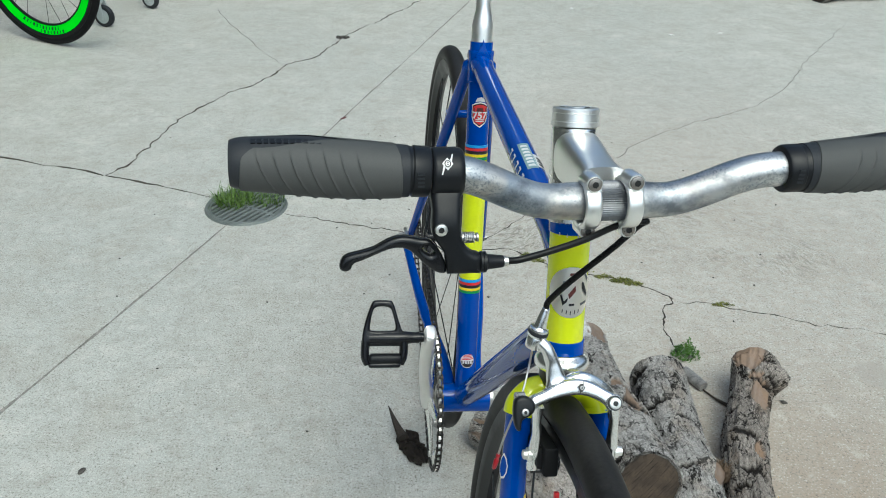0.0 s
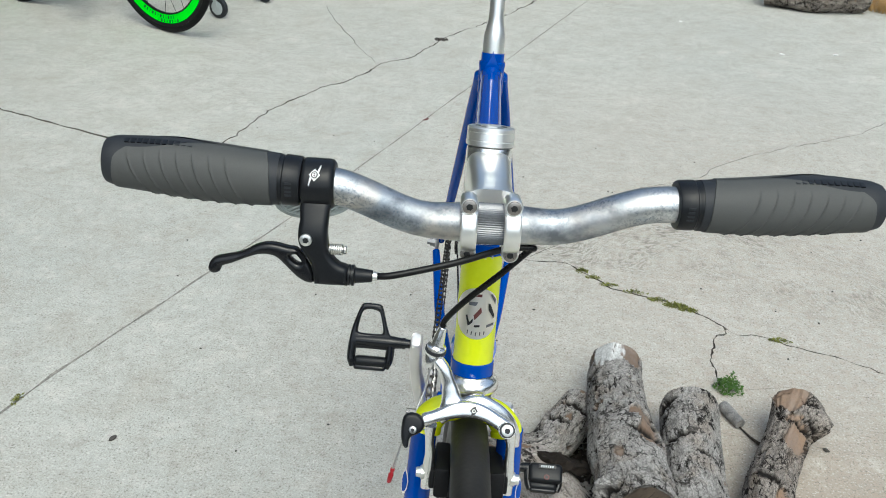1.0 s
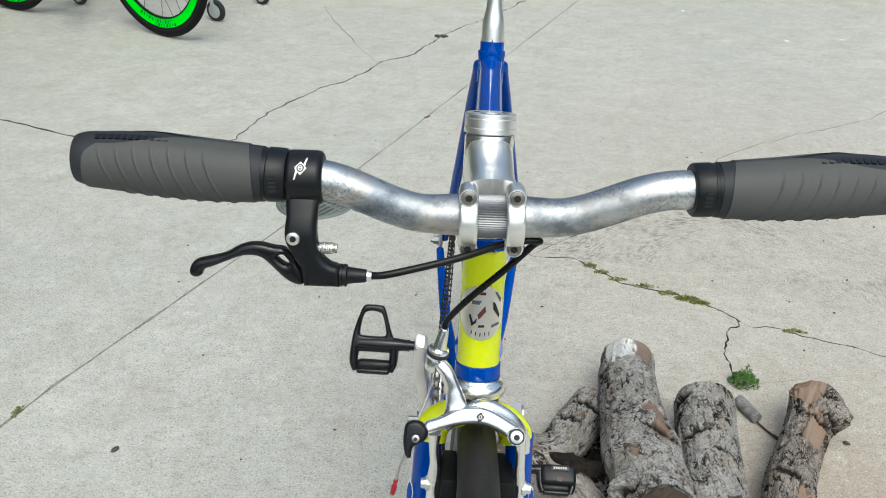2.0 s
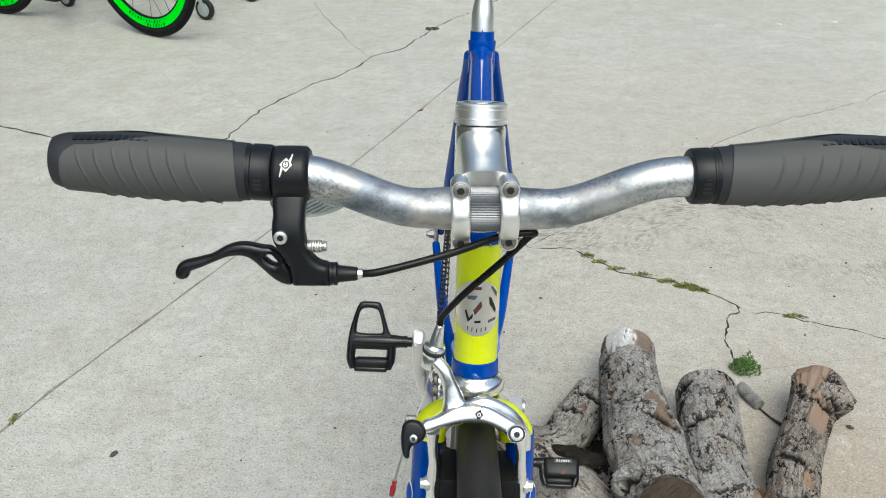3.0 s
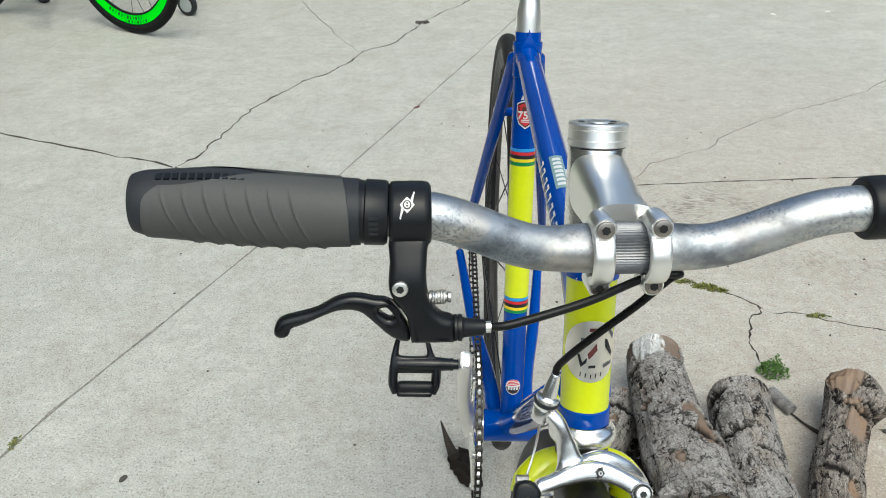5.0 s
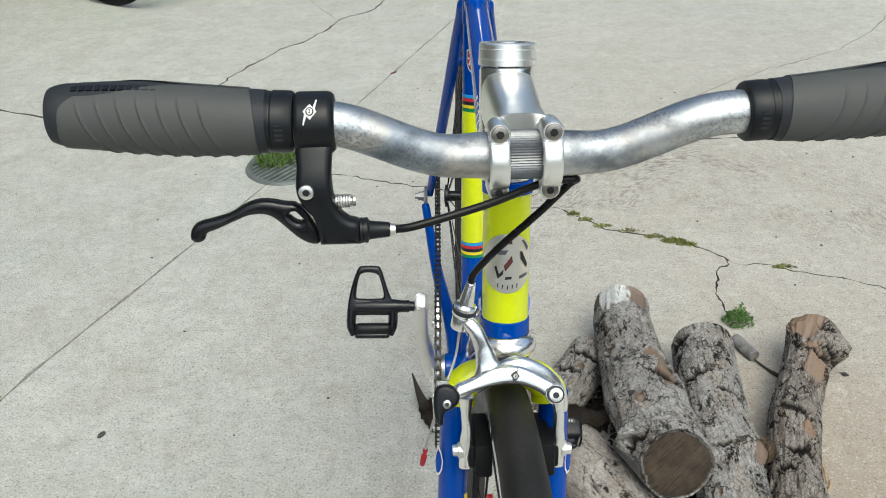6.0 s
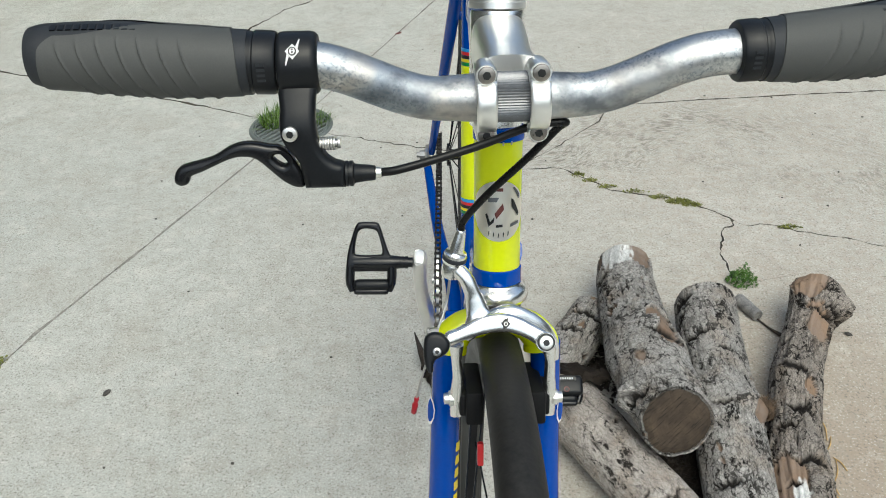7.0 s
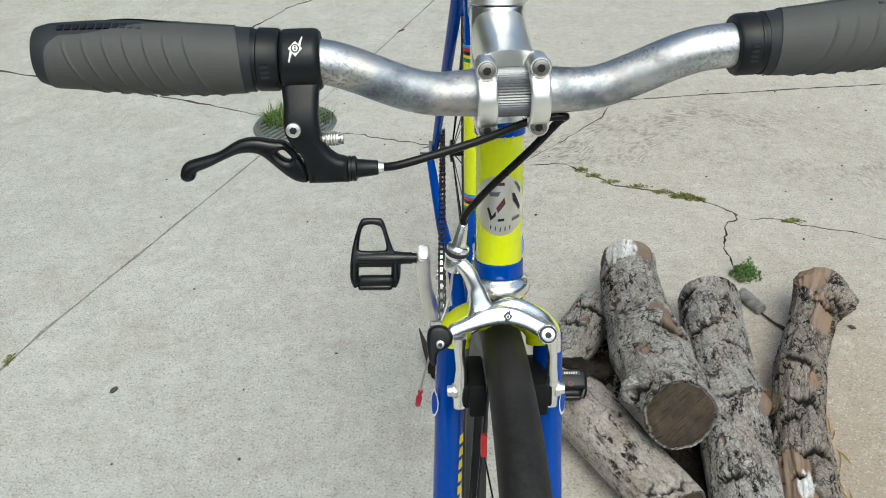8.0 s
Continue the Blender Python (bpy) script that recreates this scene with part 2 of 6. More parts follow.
    base = mixc(nt, maths(nt, "MULTIPLY", spread(nt, spot.outputs["Value"], 0.048, 0.040), 0.5), base, (0.34, 0.315, 0.28))
    # curved scuffs left by a trowel: streaks that run round a centre
    mp = node(nt, "ShaderNodeMapping", Vector=co)
    mp.inputs["Location"].default_value = (-0.48, -1.62, 0.0)
    sep = node(nt, "ShaderNodeSeparateXYZ", Vector=mp.outputs[0])
    wander = maths(nt, "MULTIPLY", noise_out(nt, co, 3.0, 2), 0.22)
    dist = nt.nodes.new("ShaderNodeVectorMath")
    dist.operation = "LENGTH"
    nt.links.new(mp.outputs[0], dist.inputs[0])
    reach = maths(nt, "ADD", dist.outputs["Value"], wander)
    turn = maths(nt, "ARCTAN2", sep.outputs[1], sep.outputs[0])
    polar = node(nt, "ShaderNodeCombineXYZ", X=maths(nt, "MULTIPLY", reach, 150.0), Y=maths(nt, "MULTIPLY", turn, 16.0))
    streak = noise_out(nt, polar.outputs[0], 1.0, 4, 0.65)
    band = nt.nodes.new("ShaderNodeMapRange")
    nt.links.new(maths(nt, "ABSOLUTE", maths(nt, "SUBTRACT", reach, 0.53)), band.inputs[0])
    band.inputs[1].default_value, band.inputs[2].default_value, band.inputs[3].default_value, band.inputs[4].default_value = 0.05, 0.26, 1.0, 0.0
    side = spread(nt, sep.outputs[1], 0.02, 0.25)
    scuff = maths(nt, "MULTIPLY", maths(nt, "MULTIPLY", band.outputs[0], side), maths(nt, "MULTIPLY", spread(nt, streak, 0.47, 0.58), spread(nt, noise_out(nt, co, 6, 5, 0.7), 0.42, 0.60)))
    base = mixc(nt, maths(nt, "MULTIPLY", scuff, 0.85), base, (0.17, 0.152, 0.13))
    nt.links.new(base, b.inputs["Base Color"])
    b.inputs["Roughness"].default_value = 0.82
    b.inputs["Specular IOR Level"].default_value = 0.3
    height = maths(nt, "ADD", maths(nt, "MULTIPLY", sand, 0.7), maths(nt, "ADD", maths(nt, "MULTIPLY", grit, 0.3), maths(nt, "MULTIPLY", scuff, -0.6)))
    bumped(nt, b, height, 0.14, 0.0010)
    return m


def bark_material(name, dark, light, bare, crack=1.0):
    """Weathered bark on 'grain' coordinates (round, along): fine checks and splits; the 'bare' mask shows the wood beneath."""
    m, nt, b = blank(name)
    co = coords(nt, "grain")
    warp = node(nt, "ShaderNodeTexNoise", Vector=co, Scale=70.0, Detail=3.0)
    bent = mixc(nt, 0.012, co, warp.outputs[1], "ADD")
    mp = node(nt, "ShaderNodeMapping", Vector=bent)
    mp.inputs["Scale"].default_value = (1.0, 0.46, 1.0)
    fibre = noise_out(nt, mp.outputs[0], 300, 5, 0.65)
    plates = noise_out(nt, mp.outputs[0], 60, 5, 0.7)
    lumps = noise_out(nt, co, 17, 5, 0.62)
    speck = noise_out(nt, co, 420, 2, 0.6)

    def checks(scale, reach):
        v = node(nt, "ShaderNodeTexVoronoi", Vector=mp.outputs[0], Scale=scale)
        v.feature = "DISTANCE_TO_EDGE"
        return spread(nt, maths(nt, "SUBTRACT", 1.0, maths(nt, "DIVIDE", v.outputs[0], reach)), 0.0, 0.7)

    cluster = spread(nt, noise_out(nt, co, 26, 6, 0.72), 0.50, 0.64)
    wide, thin = checks(195.0, maths(nt, "ADD", 0.075, maths(nt, "MULTIPLY", cluster, 0.20))), checks(430.0, 0.14)
    worn = spread(nt, noise_out(nt, co, 34, 4, 0.65), 0.40, 0.60)
    wide = maths(nt, "MULTIPLY", wide, maths(nt, "ADD", 0.50, maths(nt, "MULTIPLY", maths(nt, "MAXIMUM", maths(nt, "MULTIPLY", worn, 0.50), cluster), 0.50)))
    thin = maths(nt, "MULTIPLY", thin, maths(nt, "SUBTRACT", 0.75, maths(nt, "MULTIPLY", worn, 0.35)))
    base = mixc(nt, spread(nt, plates, 0.34, 0.64), tuple(0.55 * c + 0.45 * d for c, d in zip(light, dark)), light)
    base = mixc(nt, maths(nt, "MULTIPLY", spread(nt, lumps, 0.50, 0.64), 0.6), base, tuple(c * k for c, k in zip(light, (0.62, 0.54, 0.46))))
    base = mixc(nt, maths(nt, "MULTIPLY", spread(nt, lumps, 0.46, 0.34), 0.55), base, tuple(c * 1.2 for c in light))
    base = mixc(nt, maths(nt, "MULTIPLY", spread(nt, speck, 0.58, 0.70), 0.35), base, tuple(c * 1.5 for c in light))
    base = mixc(nt, maths(nt, "MULTIPLY", spread(nt, fibre, 0.50, 0.36), 0.5), base, dark)
    base = mixc(nt, maths(nt, "MULTIPLY", thin, 0.55 * crack), base, tuple(c * 0.8 for c in dark))
    lm = node(nt, "ShaderNodeMapping", Vector=mixc(nt, 0.022, co, node(nt, "ShaderNodeTexNoise", Vector=co, Scale=95.0, Detail=4.0).outputs[1], "ADD"))
    lm.inputs["Scale"].default_value = (1.0, 0.30, 1.0)
    lv = node(nt, "ShaderNodeTexVoronoi", Vector=lm.outputs[0], Scale=62.0)
    lv.feature = "DISTANCE_TO_EDGE"
    gate = noise_out(nt, co, 20, 5, 0.7)
    long = spread(nt, maths(nt, "SUBTRACT", 1.0, maths(nt, "DIVIDE", lv.outputs[0], maths(nt, "ADD", 0.002, maths(nt, "MULTIPLY", spread(nt, gate, 0.475, 0.695), 0.15)))), 0.0, 0.5)
    base = mixc(nt, maths(nt, "MULTIPLY", long, crack), base, tuple(c * 0.16 for c in dark))
    base = mixc(nt, maths(nt, "MULTIPLY", wide, 0.80 * crack), base, tuple(c * 0.28 for c in dark))
    torn = spread(nt, noise_out(nt, mp.outputs[0], 42, 7, 0.78), 0.447, 0.405)
    base = mixc(nt, torn, base, tuple(c * 0.20 for c in dark))
    mask = nt.nodes.new("ShaderNodeAttribute")
    mask.attribute_name = "bare"
    wood = mixc(nt, spread(nt, fibre, 0.36, 0.60), tuple(c * 0.82 for c in bare), bare)
    wood = mixc(nt, maths(nt, "MULTIPLY", spread(nt, lumps, 0.44, 0.62), 0.60), wood, tuple(0.55 * c + 0.10 for c in bare))
    wood = mixc(nt, maths(nt, "MULTIPLY", spread(nt, plates, 0.36, 0.30), 0.45), wood, tuple(c * 0.30 for c in bare))
    base = mixc(nt, mask.outputs["Fac"], base, wood)
    chalk = nt.nodes.new("ShaderNodeAttribute")
    chalk.attribute_name = "pale"
    base = mixc(nt, chalk.outputs["Fac"], base, mixc(nt, spread(nt, fibre, 0.35, 0.6), (0.46, 0.455, 0.44), (0.72, 0.715, 0.70)))
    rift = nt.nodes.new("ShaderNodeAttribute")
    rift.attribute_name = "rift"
    # rift mask: dark inner bark in splits, painted shade at bare-patch edges
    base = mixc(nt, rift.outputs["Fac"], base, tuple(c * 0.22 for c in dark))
    nt.links.new(base, b.inputs["Base Color"])
    b.inputs["Roughness"].default_value = 0.86
    b.inputs["Specular IOR Level"].default_value = 0.2
    relief = maths(nt, "SUBTRACT", maths(nt, "ADD", maths(nt, "MULTIPLY", plates, 0.6), maths(nt, "MULTIPLY", fibre, 0.25)), maths(nt, "ADD", maths(nt, "MULTIPLY", wide, 0.35), maths(nt, "ADD", maths(nt, "MULTIPLY", thin, 0.15), maths(nt, "MULTIPLY", long, 0.9))))
    relief = maths(nt, "MULTIPLY", relief, maths(nt, "SUBTRACT", 1.0, maths(nt, "MULTIPLY", mask.outputs["Fac"], 0.85)))
    bumped(nt, b, relief, 0.8, 0.0030)
    return m


def cut_wood_material(name, dark, light):
    """A sawn log end: growth rings on 'grain' coordinates, saw marks, weathered grey-brown."""
    m, nt, b = blank(name)
    co = coords(nt, "grain")
    wob = node(nt, "ShaderNodeTexNoise", Vector=co, Scale=30.0, Detail=2.0)
    w = mixc(nt, 0.008, co, wob.outputs[1], "ADD")
    ring = node(nt, "ShaderNodeTexWave", Vector=w, Scale=75.0, Distortion=1.5, Detail=2.0)
    ring.wave_type, ring.rings_direction = "RINGS", "Z"
    tilt = node(nt, "ShaderNodeMapping", Vector=co)
    tilt.inputs["Rotation"].default_value = (0.0, 0.0, radians(40))
    drawn = node(nt, "ShaderNodeMapping", Vector=tilt.outputs[0])
    drawn.inputs["Scale"].default_value = (0.09, 1.0, 1.0)
    saw = noise_out(nt, drawn.outputs[0], 330, 4, 0.7)
    stain = noise_out(nt, co, 40, 4, 0.6)
    base = mixc(nt, spread(nt, stain, 0.3, 0.68), dark, light)
    base = mixc(nt, maths(nt, "MULTIPLY", ring.outputs[1], 0.12), base, tuple(c * 0.45 for c in dark))
    base = mixc(nt, maths(nt, "MULTIPLY", spread(nt, saw, 0.53, 0.63), 0.90), base, tuple(c * 0.3 for c in dark))
    nt.links.new(base, b.inputs["Base Color"])
    b.inputs["Roughness"].default_value = 0.85
    bumped(nt, b, maths(nt, "ADD", saw, stain), 0.5, 0.0012)
    return m


M_BAR = worn_bar_material()
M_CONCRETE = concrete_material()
M_DIRT = mat("dirt in the cracks", (0.035, 0.032, 0.026), (0.13, 0.115, 0.095), 30, 400, (0.8, 0.95), bump=0.001)
M_JOINT = mat("gritty joint filling", (0.085, 0.080, 0.070), (0.32, 0.305, 0.275), 40, 160, (0.8, 0.95), bump=0.001)
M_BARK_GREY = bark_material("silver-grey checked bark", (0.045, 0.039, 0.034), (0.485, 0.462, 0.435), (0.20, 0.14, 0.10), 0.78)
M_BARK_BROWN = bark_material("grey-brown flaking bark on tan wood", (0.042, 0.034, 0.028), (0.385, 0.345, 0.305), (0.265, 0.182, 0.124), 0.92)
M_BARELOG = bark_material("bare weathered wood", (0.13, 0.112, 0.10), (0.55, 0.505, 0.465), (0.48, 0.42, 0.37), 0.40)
M_CUT_DARK = cut_wood_material("dark sawn end", (0.024, 0.016, 0.010), (0.070, 0.049, 0.031))
M_CUT_PALE = cut_wood_material("pale sawn end", (0.27, 0.175, 0.10), (0.46, 0.33, 0.21))
M_DRIFT = mat("grey driftwood", (0.07, 0.068, 0.068), (0.34, 0.33, 0.32), 60, 320, (0.75, 0.9), bump=0.002)
# near black, so that the litter also carries the shade of the log gaps
M_BARKCHIP = mat("loose dark bark", (0.012, 0.009, 0.007), (0.048, 0.036, 0.027), 25, 260, (0.75, 0.95), bump=0.003)


# ---- shape builders ----
def V(*a):
    return Vector(a)


def part(name, bm, material, parent, label="", m=None, sharp=38):
    """One mesh object under a thing or a part; with parent None a thing of its own."""
    me = bpy.data.meshes.new(name)
    bm.normal_update()
    bm.to_mesh(me)
    bm.free()
    me.materials.append(material)
    me.polygons.foreach_set("use_smooth", [True] * len(me.polygons))
    me.set_sharp_from_angle(angle=radians(sharp))
    ob = new(name, me)
    ob.parent = parent
    if m is not None:
        ob.matrix_basis = m
    return tagged(ob, label) if label else ob


def empty(name, m, parent=None):
    ob = new(name)
    ob.empty_display_size = 0.1
    ob.parent = parent
    ob.matrix_basis = m
    return ob


def spline(points, n):
    """A smooth line through the points, n steps for each span."""
    p = [Vector(q) for q in points]
    p = [2 * p[0] - p[1], *p, 2 * p[-1] - p[-2]]
    out = []
    for i in range(1, len(p) - 2):
        a, b, c, d = p[i - 1:i + 3]
        for k in range(n):
            t = k / n
            out.append(0.5 * (2 * b + (c - a) * t + (2 * a - 5 * b + 4 * c - d) * t * t + (3 * b - 3 * c + d - a) * t ** 3))
    return out + [p[-2]]


def lerp_list(values, n):
    k = len(values) - 1
    out = []
    for i in range(n):
        u = i / max(1, n - 1) * k
        j = min(int(u), k - 1)
        out.append(values[j] + (values[j + 1] - values[j]) * (u - j))
    return out


def sweep(path, radius, seg=16, caps=True, up=None, flat=1.0, power=2.0, bm=None):
    """A tube along a path. radius: one or a list; flat: the section's depth along up, as a share of its width; power > 2: squarer."""
    bm = bm or bmesh.new()
    path = [Vector(q) for q in path]
    n = len(path)
    radii = [radius] * n if isinstance(radius, (int, float)) else lerp_list(list(radius), n)
    flats = [flat] * n if isinstance(flat, (int, float)) else lerp_list(list(flat), n)
    tang = [(path[min(i + 1, n - 1)] - path[max(i - 1, 0)]).normalized() for i in range(n)]
    side = tang[0].cross(up).normalized() if up is not None else tang[0].orthogonal().normalized()
    rows = []
    for i in range(n):
        side = tang[i].cross(up).normalized() if up is not None else (side - tang[i] * side.dot(tang[i])).normalized()
        high = side.cross(tang[i]).normalized()
        row = []
        for k in range(seg):
            a = 2 * math.pi * k / seg
            c, s = math.cos(a), math.sin(a)
            if power != 2.0:
                c, s = math.copysign(abs(c) ** (2 / power), c), math.copysign(abs(s) ** (2 / power), s)
            row.append(bm.verts.new(path[i] + side * c * radii[i] + high * s * radii[i] * flats[i]))
        rows.append(row)
    for a, b in zip(rows, rows[1:]):
        for k in range(seg):
            bm.faces.new((a[k], a[(k + 1) % seg], b[(k + 1) % seg], b[k]))
    if caps:
        bm.faces.new(rows[0][::-1])
        bm.faces.new(rows[-1])
    bmesh.ops.recalc_face_normals(bm, faces=bm.faces[:])
    return bm


def rings(origin, axis, profile, seg=32, caps=True, bm=None):
    """A turned shape: profile of (along the axis, radius)."""
    bm = bm or bmesh.new()
    axis = Vector(axis).normalized()
    side = axis.orthogonal().normalized()
    high = axis.cross(side)
    rows = []
    for d, r in profile:
        c = Vector(origin) + axis * d
        rows.append([bm.verts.new(c + (side * math.cos(2 * math.pi * k / seg) + high * math.sin(2 * math.pi * k / seg)) * max(r, 1e-5)) for k in range(seg)])
    for a, b in zip(rows, rows[1:]):
        for k in range(seg):
            bm.faces.new((a[k], a[(k + 1) % seg], b[(k + 1) % seg], b[k]))
    if caps:
        bm.faces.new(rows[0][::-1])
        bm.faces.new(rows[-1])
    bmesh.ops.recalc_face_normals(bm, faces=bm.faces[:])
    return bm


def plate(outline, origin, ex, ey, thick, bevel=0.0, bm=None, segs=2):
    """A plate of that outline in the plane of ex and ey, thick on both sides of it, with rounded edges."""
    own = bmesh.new()
    ex, ey = Vector(ex).normalized(), Vector(ey).normalized()
    n = ex.cross(ey)
    low = [own.verts.new(Vector(origin) + ex * x + ey * y - n * thick / 2) for x, y in outline]
    high = [own.verts.new(v.co + n * thick) for v in low]
    k = len(low)
    for i in range(k):
        own.faces.new((low[i], low[(i + 1) % k], high[(i + 1) % k], high[i]))
    tops = [own.faces.new(low[::-1]), own.faces.new(high)]
    bmesh.ops.recalc_face_normals(own, faces=own.faces[:])
    if bevel:
        edges = [e for f in tops for e in f.edges]
        bmesh.ops.bevel(own, geom=edges, offset=bevel, segments=segs, profile=0.5, affect="EDGES")
    own.faces.ensure_lookup_table()
    bmesh.ops.triangulate(own, faces=[f for f in own.faces if len(f.verts) > 4])
    if bm is None:
        return own
    join(bm, own)
    return bm


def holed_plate(outline, hole, origin, ex, ey, thick, bevel):
    """A rounded plate with one opening through it."""
    own = bmesh.new()
    ex, ey = Vector(ex).normalized(), Vector(ey).normalized()
    n = ex.cross(ey)
    edges = []
    for loop in (outline, hole):
        vs = [own.verts.new(Vector(origin) + ex * x + ey * y - n * thick / 2) for x, y in loop]
        edges += [own.edges.new((a, b)) for a, b in zip(vs, vs[1:] + vs[:1])]
    bmesh.ops.triangle_fill(own, use_beauty=True, use_dissolve=False, edges=edges)
    grown = bmesh.ops.extrude_face_region(own, geom=own.faces[:])
    bmesh.ops.translate(own, vec=n * thick, verts=[g for g in grown["geom"] if isinstance(g, bmesh.types.BMVert)])
    bmesh.ops.recalc_face_normals(own, faces=own.faces[:])
    own.normal_update()
    rim = [e for e in own.edges if len(e.link_faces) == 2 and abs(abs(e.link_faces[0].normal.dot(n)) - abs(e.link_faces[1].normal.dot(n))) > 0.7]
    bmesh.ops.bevel(own, geom=rim, offset=bevel, segments=3, profile=0.5, affect="EDGES")
    return own


def join(bm, other):
    me = bpy.data.meshes.new("joined")
    other.to_mesh(me)
    other.free()
    bm.from_mesh(me)
    bpy.data.meshes.remove(me)
    return bm


def block(size, m, bevel=0.0, segs=2):
    bm = bmesh.new()
    bmesh.ops.create_cube(bm, size=1.0)
    bmesh.ops.transform(bm, matrix=m @ Matrix.Diagonal((*size, 1)), verts=bm.verts)
    if bevel:
        bmesh.ops.bevel(bm, geom=bm.edges[:], offset=bevel, segments=segs, profile=0.5, affect="EDGES")
    return bm


def moved(bm, m):
    bmesh.ops.transform(bm, matrix=m, verts=bm.verts)
    return bm


def round_outline(points, n=4):
    """A closed smooth outline through 2D points."""
    p = [V(*q, 0) for q in points]
    k, out = len(p), []
    for i in range(k):
        a, b, c, d = p[i - 1], p[i], p[(i + 1) % k], p[(i + 2) % k]
        for j in range(n):
            t = j / n
            q = 0.5 * (2 * b + (c - a) * t + (2 * a - 5 * b + 4 * c - d) * t * t + (3 * b - 3 * c + d - a) * t ** 3)
            out.append((q.x, q.y))
    return out


# ---- the ground ----
def rough_line(points, step, sway, seed):
    """Points along a polyline at even steps, wandering sideways by about sway."""
    out = []
    pts = [Vector(p) for p in points]
    for a, b in zip(pts, pts[1:]):
        k = max(1, int((b - a).length / step))
        side = Vector((-(b - a).y, (b - a).x)).normalized()
        for i in range(k):
            q = a + (b - a) * i / k
            w = noise.noise((q.x * 9 + seed, q.y * 9, seed)) + 0.6 * noise.noise((q.x * 33 + seed, q.y * 33, seed)) + 0.35 * noise.noise((q.x * 110 + seed, q.y * 110, seed))
            out.append(q + side * w * sway)
    return out + [pts[-1]]


def build_ground():
    from mathutils.geometry import delaunay_2d_cdt
    # joints and cracks: points, width, wander, seed, step
    lines = [
        ([(-6.0, 3.9), (-1.319, 2.348), (-1.032, 2.263), (-0.62, 2.108)], 0.0065, 0.010, 1.0, 0.03),
        ([(-0.411, 2.022), (-0.115, 1.934), (0.091, 1.851), (0.205, 1.837), (0.306, 1.754), (0.416, 1.72), (0.497, 1.68), (0.56, 1.63)], 0.0030, 0.014, 2.0, 0.012),
        ([(0.566, 1.629), (0.61, 1.622), (0.671, 1.607), (0.842, 1.544), (1.6, 1.33)], 0.0022, 0.016, 3.0, 0.014),
        ([(-1.05, 0.30), (-0.807, 1.208), (-0.665, 1.605), (-0.545, 1.950)], 0.0046, 0.002, 4.0, 0.05),
        ([(-0.485, 2.160), (-0.328, 2.688), (-0.123, 3.378), (0.152, 4.312), (0.9, 6.8)], 0.0034, 0.003, 5.0, 0.06),
        ([(-0.968, 2.231), (-0.913, 2.361), (-0.88, 2.612), (-0.828, 2.78), (-0.746, 2.943), (-0.682, 3.038), (-0.592, 3.277), (-0.495, 3.393), (-0.41, 3.655), (-0.322, 3.866), (-0.086, 4.351), (0.05, 4.8)], 0.0052, 0.021, 6.0, 0.02),
        ([(-0.629, 3.296), (-0.816, 3.611), (-1.004, 3.962), (-1.064, 4.111)], 0.0018, 0.010, 7.0, 0.05),
        ([(0.335, 2.186), (0.424, 2.198), (0.577, 2.221), (0.731, 2.239), (0.907, 2.260), (1.075, 2.279), (1.9, 2.38)], 0.0046, 0.0035, 8.0, 0.02),
        ([(0.111, 1.867), (0.209, 1.983), (0.299, 2.092), (0.322, 2.158)], 0.0022, 0.008, 9.0, 0.02),
        ([(0.341, 2.215), (0.405, 2.320), (0.504, 2.397), (0.582, 2.430), (0.618, 2.503), (0.701, 2.589), (0.793, 2.661), (0.877, 2.727), (1.041, 2.815), (1.162, 2.918), (1.327, 3.088), (1.55, 3.45), (1.92, 3.98)], 0.0024, 0.016, 10.0, 0.03),
        ([(0.556, 1.624), (0.52, 1.567), (0.508, 1.497), (0.516, 1.45), (0.53, 1.41)], 0.0027, 0.016, 11.0, 0.009),
    ]
    verts, edges, low = [], [], {}
    for pts, width, sway, seed, step in lines:
        line = rough_line(pts, step, sway, seed)
        n = len(line)
        left, mid, right = [], [], []
        for i, q in enumerate(line):
            t = (line[min(i + 1, n - 1)] - line[max(i - 1, 0)]).normalized()
            s = Vector((-t.y, t.x))
            end = min(1.0, 0.35 + 0.4 * min(i, n - 1 - i))
            w = 1.5 * width * end * max(0.22, 0.70 + 1.1 * noise.noise((i * 0.7, seed * 3, 0.3))) / 2
            left.append(len(verts)), verts.append(q + s * w)
            mid.append(len(verts)), verts.append(q)
            right.append(len(verts)), verts.append(q - s * w)
            low[mid[-1]] = -0.0022 if seed in (4.0, 5.0, 10.0) else -min(0.03, max(0.008, 4.5 * w))
        for chain in (left, mid, right):
            edges += list(zip(chain, chain[1:]))
        edges += [(left[0], mid[0]), (mid[0], right[0]), (left[-1], mid[-1]), (mid[-1], right[-1])]
    # the drain's pit
    ring = []
    for i in range(40):
        a = 2 * math.pi * i / 40
        ring.append(len(verts))
        verts.append(Vector((-0.515 + 0.099 * math.cos(a), 2.055 + 0.099 * math.sin(a))))
    edges += [(a, b) for a, b in zip(ring, ring[1:] + ring[:1])]
    low[len(verts)] = -0.12
    verts.append(Vector((-0.515, 2.055)))
    for reach in (8.0, 30.0, 110.0, 400.0):
        for i in range(16):
            a = 2 * math.pi * (i + 0.5) / 16
            verts.append(Vector((reach * math.cos(a), 1.5 + reach * math.sin(a))))
    co, _, faces, source, _, _ = delaunay_2d_cdt(verts, edges, [], 0, 1e-6)
    deep = [min((low[k] for k in ids if k in low), default=0.0) for ids in source]
    me = bpy.data.meshes.new("ground")
    me.from_pydata([(c.x, c.y, d) for c, d in zip(co, deep)], [], faces)
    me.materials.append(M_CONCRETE)
